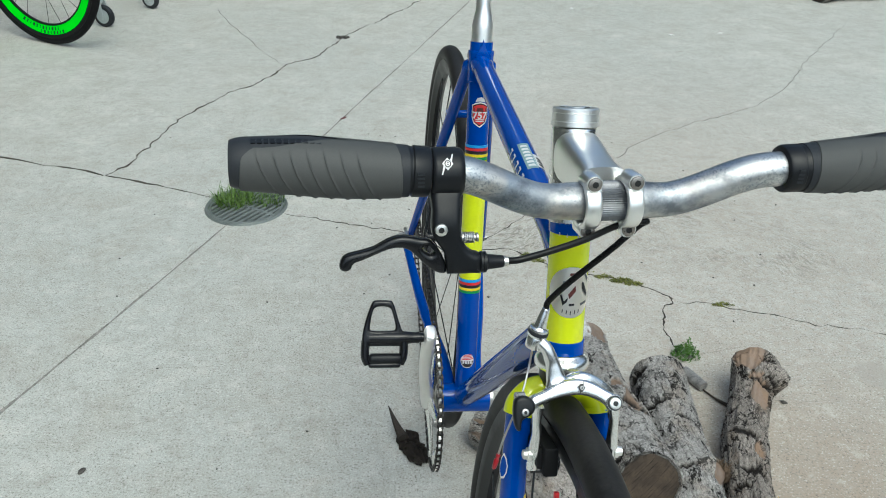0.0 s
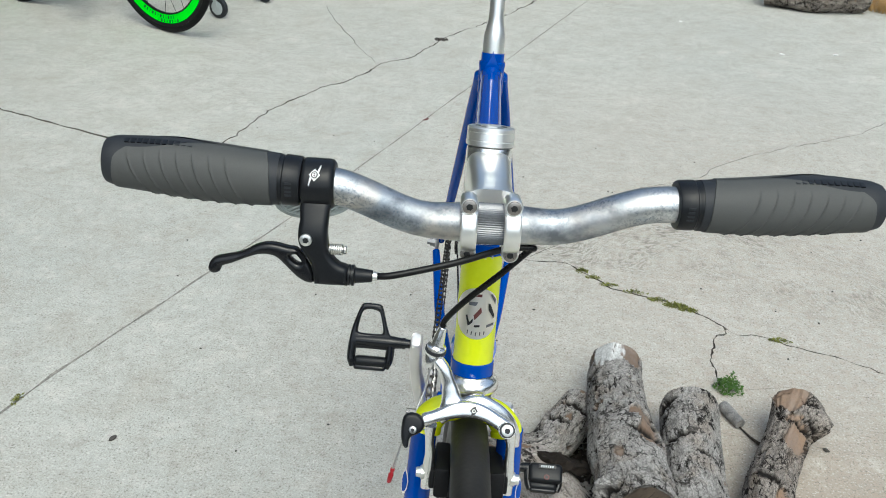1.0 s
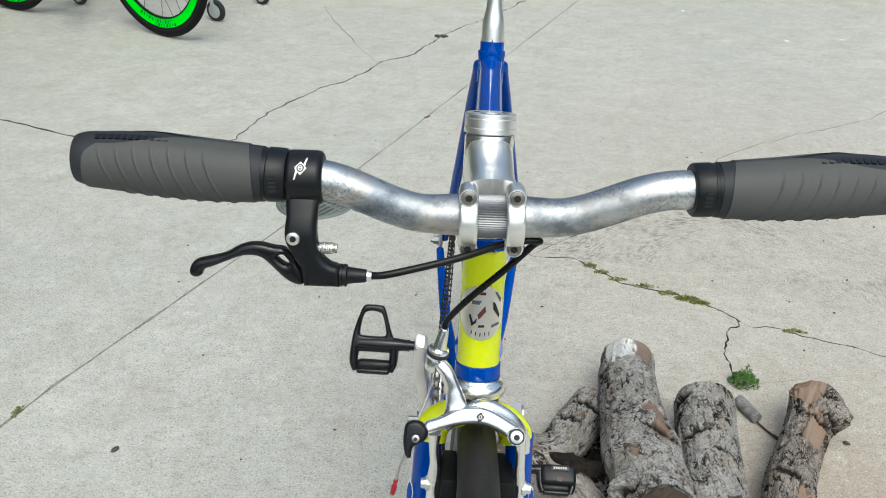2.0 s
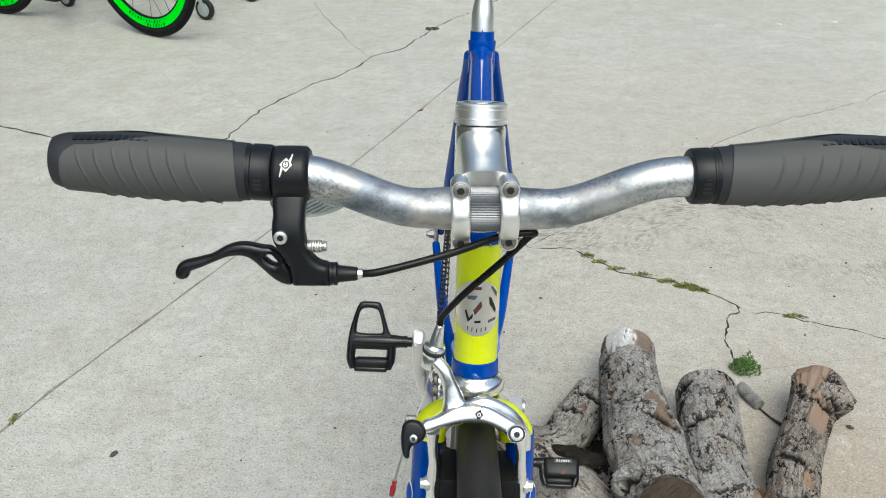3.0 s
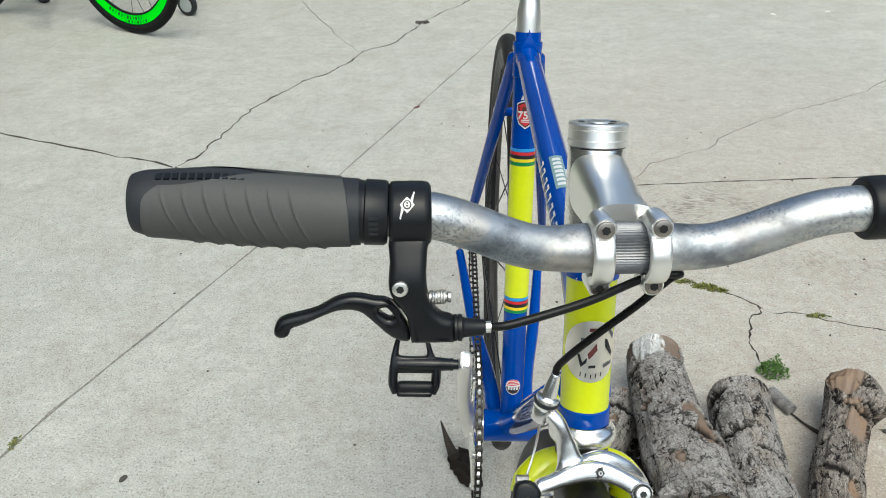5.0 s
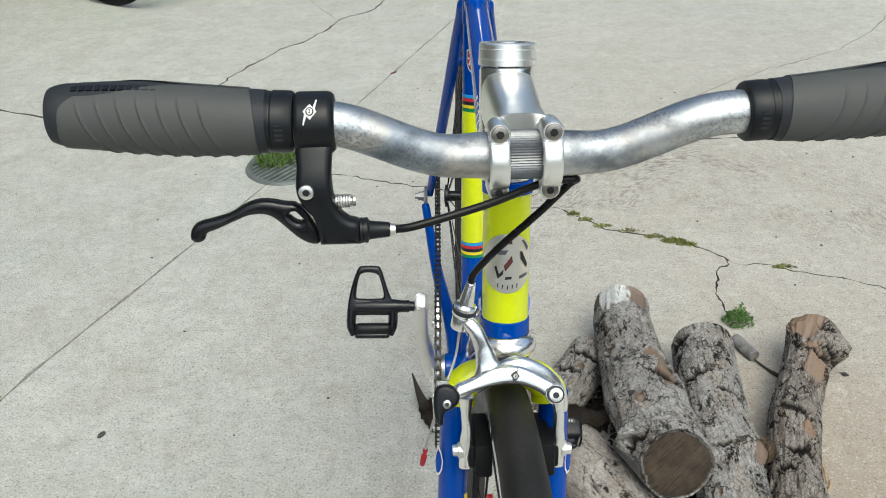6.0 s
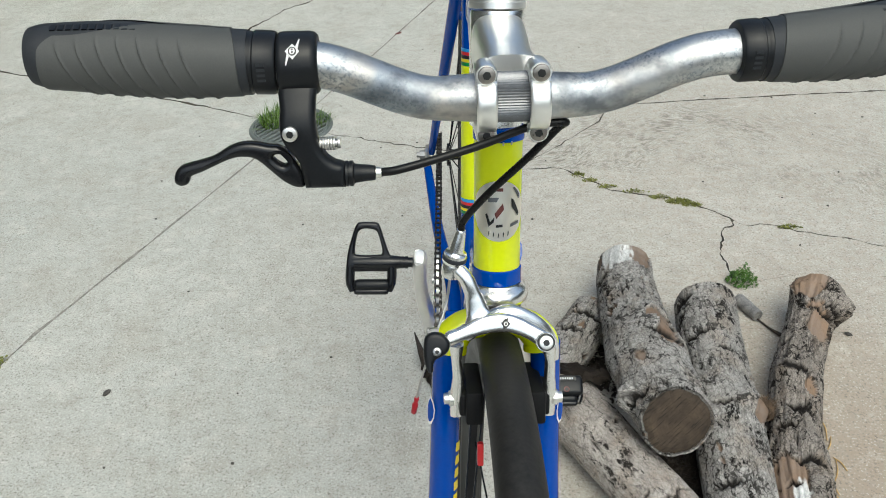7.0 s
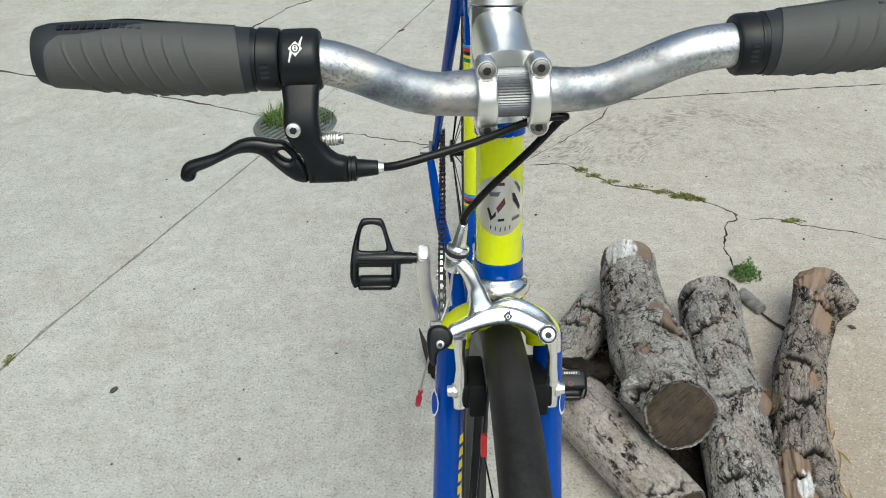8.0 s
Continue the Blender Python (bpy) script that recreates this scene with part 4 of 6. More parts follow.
stick("broken_branch", [(0.514, 1.350, 0.011), (0.527, 1.324, 0.011), (0.540, 1.300, 0.011)], [0.011, 0.0115, 0.0105], M_DRIFT, "short grey broken branch lying between the logs")
stick("twig", [(0.540, 1.300, 0.004), (0.556, 1.275, 0.004), (0.575, 1.252, 0.005)], [0.0016, 0.002, 0.004], M_BARKCHIP, "thin dark twig lying on the concrete")
rnd = random.Random(9)
for i in range(9):
    x, y, a = 0.588 + rnd.uniform(-0.022, 0.02), 0.96 + rnd.uniform(-0.09, 0.13), rnd.uniform(0.9, 2.3)
    l = rnd.uniform(0.012, 0.03)
    stick("straw", [(x - l * math.cos(a), y - l * math.sin(a), 0.002), (x, y, 0.003), (x + l * math.cos(a + 0.3), y + l * math.sin(a + 0.3), 0.002)], [0.0008, 0.0011, 0.0006], M_STRAW, "dry straw stalk lying beside the logs")
log("log", [(1.13, 4.69, 0.085), (1.37, 4.63, 0.088), (1.61, 4.665, 0.085)], [0.078, 0.094, 0.086], 6.0, "dark grey barked log lying far back on the yard", M_BARK_BROWN, M_CUT_DARK, bare=0.7, lump=0.16, ridge=0.006)
log("log", [(1.98, 4.47, 0.07), (2.14, 4.55, 0.075), (2.32, 4.56, 0.07)], [0.075, 0.075, 0.07], 7.0, "short grey log lying far back on the yard", M_BARK_GREY, M_CUT_DARK, bare=0.7)
tagged(blades("straw_pile", (1.83, 4.72, 0.0), 0.19, 900, 0.10, 0.002, M_STRAW, 12, droop=2.2, flat=(1.0, 0.55)), "loose pile of dry orange straw", "straw", kind="stuff")


# ---- the bicycle ----
BIKE = Matrix.Translation((0.0749, 0.5116, 0)) @ Matrix.Rotation(radians(5.2), 4, "Z") @ Matrix.Rotation(radians(2.2), 4, "Y")
HEAD_SLOPE = 0.29
HEAD_DIR = V(0, HEAD_SLOPE, 1).normalized()


def head(z):
    """The point of the steering axis at that height."""
    return V(0, HEAD_SLOPE * (z - 0.695), z)


def steer(degrees, shift=0.0):
    return Matrix.Translation((shift, 0, 0)) @ Matrix.Translation(head(0.695)) @ Matrix.Rotation(radians(degrees), 4, HEAD_DIR) @ Matrix.Translation(-head(0.695))


FORKTURN, STEMTURN = steer(1.6), steer(3.2, -0.002)
CLAMPTURN = Matrix.Translation((-0.0014, -0.0018, -0.0015)) @ STEMTURN @ Matrix.Translation((0, -0.040, 0.840)) @ Matrix.Rotation(radians(-2.4), 4, "Y") @ Matrix.Translation((0, 0.040, -0.840))
BARTURN = Matrix.Translation((-0.0013, 0.0015, -0.0022)) @ STEMTURN @ Matrix.Translation((0, -0.040, 0.840)) @ Matrix.Rotation(radians(-0.9), 4, "Y") @ Matrix.Translation((0, 0.040, -0.840))
bike = empty("bicycle", BIKE)
tagged(bike, "blue and lime steel road bicycle with flat bars, propped on logs", "bicycle")


def tube(name, a, b, r, material=M_BLUE, label="", seg=28, parent=None, r2=None, m=None):
    bm = sweep([Vector(a).lerp(Vector(b), i / 10) for i in range(11)], [r, r2 or r], seg)
    return part(name, moved(bm, m) if m is not None else bm, material, parent or bike, label)


def band(name, a, axis, d0, d1, r, material, label="", parent=None, m=None, seg=32):
    e = min(0.0008, (d1 - d0) / 4)
    bm = rings(a, axis, [(d0, r - e), (d0 + e * 0.4, r), (d1 - e * 0.4, r), (d1, r - e)], seg)
    return part(name, moved(bm, m) if m is not None else bm, material, parent or bike, label)


BB = V(0, 0.418, 0.290)
SEAT_TOP = V(0, 0.522, 0.774)
SEAT_DIR = (SEAT_TOP - BB).normalized()


def seat_at(z):
    return BB + SEAT_DIR * ((z - BB.z) / SEAT_DIR.z)


def wrap(bm, centre, axis, front, r):
    """Bends a flat drawing (x across, y along the axis, z off the surface) round a tube."""
    axis = Vector(axis).normalized()
    front = (Vector(front) - axis * Vector(front).dot(axis)).normalized()
    side = axis.cross(front)
    for v in bm.verts:
        a, d = v.co.x / r, r + v.co.z
        v.co = Vector(centre) + axis * v.co.y + (front * math.cos(a) + side * math.sin(a)) * d
    return bm


def flat_shape(outline, lift, cut=6):
    bm = bmesh.new()
    bm.faces.new([bm.verts.new((x, y, lift)) for x, y in outline])
    bmesh.ops.triangulate(bm, faces=bm.faces[:])
    bmesh.ops.subdivide_edges(bm, edges=bm.edges[:], cuts=2, use_grid_fill=True)
    return bm


def build_frame():
    # head tube, lime between blue ends
    ht = part("head_tube", rings(head(0.684), HEAD_DIR, [(0, 0.0150), (0.010, 0.0150), (0.107, 0.0150)], 40), M_LIME, bike, "lime yellow head tube with blue ends")
    part("lower_lug", rings(head(0.6905), HEAD_DIR, [(0, 0.0158), (0.0005, 0.0162), (0.0098, 0.0160), (0.0105, 0.0152)], 40), M_BLUE, ht)
    part("upper_lug", rings(head(0.7800), HEAD_DIR, [(0, 0.0152), (0.0006, 0.0160), (0.0078, 0.0162), (0.0085, 0.0156)], 40), M_BLUE, ht)
    for i, x in enumerate((-0.011, -0.006, 0.002, 0.007)):
        part("print_mark", block((0.0008, 0.0006, 0.0022), Matrix.Translation(head(0.7840) + V(x, -math.sqrt(0.0163 ** 2 - x * x), 0)) @ Matrix.Rotation(x * 55, 4, "Z"), 0), M_CARTGREY, ht)
    # seat tube with its lime middle and the rainbow bands
    st = tube("seat_tube", BB, SEAT_TOP, 0.0143, label="blue seat tube with a lime middle and rainbow bands")
    for low, top in ((0.4692, 0.629),):
        band("lime_panel", seat_at(low), SEAT_DIR, 0, (top - low) / SEAT_DIR.z, 0.0147, M_LIME, parent=st)
    for z0, mats in ((0.629, (M_GREEN, M_YELLOW, M_INK, M_RED, M_CYAN)), (0.4495, (M_GREEN, M_YELLOW, M_INK, M_RED, M_CYAN))):
        for i, mm in enumerate(mats):
            band("stripe", seat_at(z0), SEAT_DIR, i * 0.0040 + 0.0001, (i + 1) * 0.0040, 0.0148, mm, parent=st)
    # lug at the seat cluster, pointed in front
    lug = part("seat_lug", rings(seat_at(0.726), SEAT_DIR, [(0, 0.0148), (0.0008, 0.0157), (0.030, 0.0158), (0.0345, 0.0164), (0.038, 0.0164), (0.0388, 0.0148)], 40), M_BLUE, bike)
    part("lug_point", plate([(-0.010, -0.004), (0.010, -0.004), (0.005, 0.006), (0.0018, 0.012), (0, 0.018), (-0.0018, 0.012), (-0.005, 0.006)], seat_at(0.763) + V(0, -0.0150, 0), V(1, 0, 0), SEAT_DIR, 0.0035, 0.0012), M_BLUE, lug)
    part("lug_ear", sweep([seat_at(0.752) + V(-0.012, 0.019, 0), seat_at(0.752) + V(0.012, 0.019, 0)], 0.0055, 16), M_BLUE, lug)
    part("clamp_bolt", rings(seat_at(0.752) + V(-0.015, 0.019, 0), V(1, 0, 0), [(0, 0.003), (0.0005, 0.0035), (0.0295, 0.0035), (0.03, 0.003)], 16), M_STEEL, lug)
    # top and down tubes
    tt0, tt1 = head(0.760) + V(0, 0.008, 0), seat_at(0.748) + V(0, -0.006, 0)
    tt = tube("top_tube", tt0, tt1, 0.0129, seg=36)
    part("lug_sleeve", sweep([tt0.lerp(tt1, 0.945), tt0.lerp(tt1, 0.97), tt0.lerp(tt1, 0.995)], [0.0132, 0.0139, 0.0143], 36), M_BLUE, tt)
    part("lug_sleeve", sweep([tt0, tt0.lerp(tt1, 0.03), tt0.lerp(tt1, 0.07)], [0.0145, 0.0141, 0.0132], 36), M_BLUE, tt)
    # lettering on its flanks, too worn to read, and two small labels on top
    tdir = (tt1 - tt0).normalized()
    strokes = [(-0.0045, -0.0040), (-0.0045, 0.0042), (-0.0026, 0.0042), (-0.0026, -0.0016), (0.0028, -0.0016), (0.0028, 0.0030), (0.0045, 0.0030), (0.0045, -0.0040)]
    for i in range(9):
        c = tt0.lerp(tt1, 0.385 - 0.030 * i)
        for k in (-1, 1):
            bend = 0.0010 * math.sin(i * 2.3)
            part("letter_mark", wrap(flat_shape([(x, y + bend) for x, y in strokes], 0.0003), c, tdir, V(k * 0.95, 0, 0.31), 0.0130), M_WHITE, tt)
    for s, mm, half, turn in ((0.330, M_LABEL, 0.029, 97), (0.308, M_WHITE, 0.015, 55)):
        strip = [(-0.0052, -half), (0.0052, -half), (0.0052, half), (-0.0052, half)]
        part("label_strip", wrap(flat_shape(strip, 0.0003), tt0.lerp(tt1, s), tdir, V(math.cos(radians(turn)), 0, math.sin(radians(turn))), 0.0130), mm, tt, "small printed label, worn")
    for s0, count, mm, turn in ((0.284, 7, M_WHITE, 97), (0.290, 3, M_INK, 55)):
        for i in range(count):
            mark = [(-0.0034, -0.0026), (0.0034, -0.0026), (0.0026, 0.0022), (-0.0030, 0.0016)]
            part("print_mark", wrap(flat_shape(mark, 0.0006), tt0.lerp(tt1, s0 + 0.0152 * i), tdir, V(math.cos(radians(turn)), 0, math.sin(radians(turn))), 0.0130), mm, tt)
    dt = tube("down_tube", head(0.706) + V(0, 0.006, 0), BB + V(0, -0.004, 0.006), 0.0159, seg=36)
    part("lug_sleeve", sweep([head(0.706) + V(0, 0.006, 0), (head(0.706) + V(0, 0.006, 0)).lerp(BB, 0.06)], [0.0172, 0.0163], 36), M_BLUE, dt)
    # bottom bracket
    bb = part("bottom_bracket_shell", rings(BB + V(-0.035, 0, 0), V(1, 0, 0), [(0, 0.019), (0.001, 0.0205), (0.069, 0.0205), (0.070, 0.019)], 36), M_BLUE, bike)
    part("bearing_cup", rings(BB + V(-0.0405, 0, 0), V(1, 0, 0), [(0, 0.016), (0.001, 0.0185), (0.0055, 0.0185)], 32), M_STEEL, bb)
    part("bearing_cup", rings(BB + V(0.0350, 0, 0), V(1, 0, 0), [(0, 0.0185), (0.0045, 0.0185), (0.0055, 0.016)], 32), M_STEEL, bb)
    # stays
    for s in (-1, 1):
        drop = V(s * 0.064 + 0.007, 0.792, 0.346)
        top = seat_at(0.742) + V(s * 0.0135, 0.010, 0)
        sst = part("seat_stay", sweep([top, top.lerp(drop, 0.12), top.lerp(drop, 0.6), drop], [0.0072, 0.0080, 0.0076, 0.0060], 20), M_BLUE, bike)
        part("stay_cap", sweep([top + V(-s * 0.002, -0.004, 0.008), top + V(0, 0, 0.002), top.lerp(drop, 0.03)], [0.0035, 0.0076, 0.0074], 18), M_BLUE, sst)
        cs = spline([BB + V(s * 0.020, 0.012, 0), BB + V(s * 0.026, 0.09, 0.008), BB + V(s * 0.045, 0.20, 0.018), V(s * 0.064, 0.775, 0.332)], 5)
        part("chain_stay", sweep(cs, [0.0105, 0.0100, 0.0085, 0.0065], 20), M_BLUE, bike)
        part("dropout", plate([(-0.022, -0.010), (0.018, -0.012), (0.030, -0.004), (0.028, 0.008), (0.004, 0.012), (-0.010, 0.022), (-0.020, 0.020)], V(s * 0.064, 0.796, 0.335), V(0, 1, 0), V(0, 0, 1), 0.006, 0.0012), M_STEEL, bike)
        part("axle_nut", rings(V(s * 0.067, 0.803, 0.335), V(s, 0, 0), [(0, 0.009), (0.003, 0.009), (0.0032, 0.0075), (0.010, 0.0075), (0.0102, 0.0048), (0.015, 0.0048)], 6), M_KNURL, bike)
    part("brake_bridge", sweep([V(-0.030, 0.600, 0.648), V(0.030, 0.600, 0.648)], 0.0055, 16), M_BLUE, bike)
    # seatpost: thick foot, necked, slim shaft
    part("seatpost", rings(seat_at(0.745), SEAT_DIR, [(0, 0.0133), (0.045, 0.0133), (0.051, 0.0130), (0.060, 0.0112), (0.067, 0.0096), (0.074, 0.0092), (0.25, 0.0092), (0.255, 0.009)], 36), M_STEM, bike, "slim necked silver seatpost")
    return st


seat_tube = build_frame()


def text_mesh(body, size):
    cu = bpy.data.curves.new("writing", "FONT")
    cu.body, cu.size, cu.align_x, cu.align_y, cu.extrude, cu.offset = body, size, "CENTER", "CENTER", 0.0001, size * 0.022
    ob = new("writing", cu)
    me = bpy.data.meshes.new_from_object(ob.evaluated_get(bpy.context.evaluated_depsgraph_get()))
    bpy.data.objects.remove(ob)
    bm = bmesh.new()
    bm.from_mesh(me)
    bpy.data.meshes.remove(me)
    return bm


def build_stickers():
    front = V(0, -1, 0)
    shield = [(-0.0105, 0.012), (-0.006, 0.0145), (0, 0.016), (0.006, 0.0145), (0.0105, 0.012), (0.0105, -0.003), (0.0075, -0.011), (0, -0.0165), (-0.0075, -0.011), (-0.0105, -0.003)]
    c = seat_at(0.687)
    for name, scale, lift, mm in (("sticker", 1.0, 0.0004, M_WHITE), ("sticker_field", 0.90, 0.0006, M_INK), ("sticker_field", 0.80, 0.0008, M_RED)):
        part(name, wrap(flat_shape([(x * scale, y * scale) for x, y in shield], lift), c, SEAT_DIR, front, 0.0143), mm, seat_tube, "shield sticker in red, black and white" if name == "sticker" else "")
    part("sticker_field", wrap(flat_shape([(-0.0078, 0.003), (0.0078, 0.003), (0.0074, 0.0085), (-0.0074, 0.0085)], 0.00095), c, SEAT_DIR, front, 0.0143), M_PETAL, seat_tube)
    tm = text_mesh("757", 0.0120)
    for v in tm.verts:
        v.co.y -= 0.0012
        v.co.z += 0.0011
        v.co.x = v.co.x * 0.98
    part("writing", wrap(tm, c, SEAT_DIR, front, 0.0143), M_WHITE, seat_tube, "white number 757")
    part("sticker_field", wrap(flat_shape([(-0.006, 0.016), (-0.004, 0.021), (0.001, 0.022), (0.006, 0.020), (0.0065, 0.0155), (0, 0.0168)], 0.0006), c, SEAT_DIR, front, 0.0143), M_WHITE, seat_tube)
    for y in (-0.0068, -0.0088):
        part("print_mark", wrap(flat_shape([(-0.005, y), (0.005, y), (0.005, y + 0.001), (-0.005, y + 0.001)], 0.0011), c, SEAT_DIR, front, 0.0143), M_WHITE, seat_tube)
    c = seat_at(0.352)
    oval = [(0.0095 * math.cos(a * math.pi / 10), 0.0105 * math.sin(a * math.pi / 10)) for a in range(20)]
    part("sticker", wrap(flat_shape(oval, 0.0004), c, SEAT_DIR, front, 0.0143), M_WHITE, seat_tube, "round sticker with red and white stripes over dark blue")
    part("sticker_field", wrap(flat_shape([(x * 0.9, y * 0.9) for x, y in oval if y < 0.001], 0.0006), c, SEAT_DIR, front, 0.0143), M_INK, seat_tube)
    for i in range(4):
        y, s = 0.0015 + i * 0.0022, 0.008 - i * 0.0011
        part("sticker_field", wrap(flat_shape([(-s, y), (s, y + 0.001), (s, y + 0.0022), (-s, y + 0.0012)], 0.0006), c, SEAT_DIR, front, 0.0143), M_RED, seat_tube)
    for i in range(4):
        x = -0.0052 + i * 0.0034
        part("print_mark", wrap(flat_shape([(x - 0.0011, -0.004), (x + 0.0011, -0.004), (x + 0.0011, 0.0008), (x - 0.0011, 0.0008)], 0.0009), c, SEAT_DIR, front, 0.0143), M_WHITE, seat_tube)
    # head badge: a round bright plate with slanted cut-outs
    ht = bpy.data.objects["head_tube"]
    c, r = head(0.7390), 0.0150
    disc = [(0.0176 * math.cos(a * math.pi / 16), 0.0195 * math.sin(a * math.pi / 16)) for a in range(32)]
    plate_bm = bmesh.new()
    loops = [[plate_bm.verts.new((x * k, y * k, 0.0007)) for x, y in disc] for k in (1.0, 0.8, 0.6, 0.4, 0.2, 0.04)]
    for outer, inner in zip(loops, loops[1:]):
        for i in range(len(disc)):
            plate_bm.faces.new((outer[i], outer[(i + 1) % len(disc)], inner[(i + 1) % len(disc)], inner[i]))
    plate_bm.faces.new(loops[-1])
    part("head_badge", wrap(plate_bm, c, HEAD_DIR, front, r), M_BADGE, ht, "round bright metal head badge")
    cuts = [
        (M_PETAL, [(-0.13, 0.68), (-0.11, 0.79), (0.13, 0.79), (0.13, 0.68)]),
        (M_KNURL, [(-0.38, 0.32), (-0.39, 0.45), (0.0, 0.48), (-0.09, 0.32)]),
        (M_PETAL, [(-0.15, -0.07), (-0.09, -0.25), (0.17, 0.07), (0.13, 0.29)]),
        (M_INK, [(-0.48, -0.11), (-0.41, -0.07), (-0.30, -0.36), (-0.15, -0.18), (-0.17, -0.36), (-0.35, -0.52)]),
        (M_KNURL, [(0.48, 0.79), (0.57, 0.79), (0.80, 0.54), (0.77, 0.36)]),
        (M_INK, [(0.43, 0.43), (0.52, 0.39), (0.77, -0.07), (0.74, -0.21), (0.46, 0.14)]),
        (M_INK, [(-0.09, -0.45), (0.13, -0.43), (0.13, -0.52), (-0.10, -0.54)]),
        (M_KNURL, [(0.41, -0.43), (0.77, -0.36), (0.76, -0.46), (0.41, -0.54)]),
    ]
    for mm, o in cuts:
        part("badge_mark", wrap(flat_shape([(x * 0.0172, y * 0.0190) for x, y in o], 0.0010), c, HEAD_DIR, front, r), mm, ht)
    for i in range(5):
        x = -0.0058 + i * 0.0029
        part("print_mark", wrap(flat_shape([(x - 0.0005, -0.0168 + abs(x) * 0.2), (x + 0.0001, -0.0168 + abs(x) * 0.2), (x + 0.0003, -0.0140 + abs(x) * 0.2), (x - 0.0003, -0.0140 + abs(x) * 0.2)], 0.0010), c, HEAD_DIR, front, r), M_INK, ht)


build_stickers()


# ---- wheels ----
def spoke_mesh(length):
    bm = sweep([V(0, 0, 0), V(0, 0, length)], 0.0010, 6)
    me = bpy.data.meshes.new("spoke")
    bm.to_mesh(me)
    bm.free()
    me.materials.append(M_BLACK)
    return me


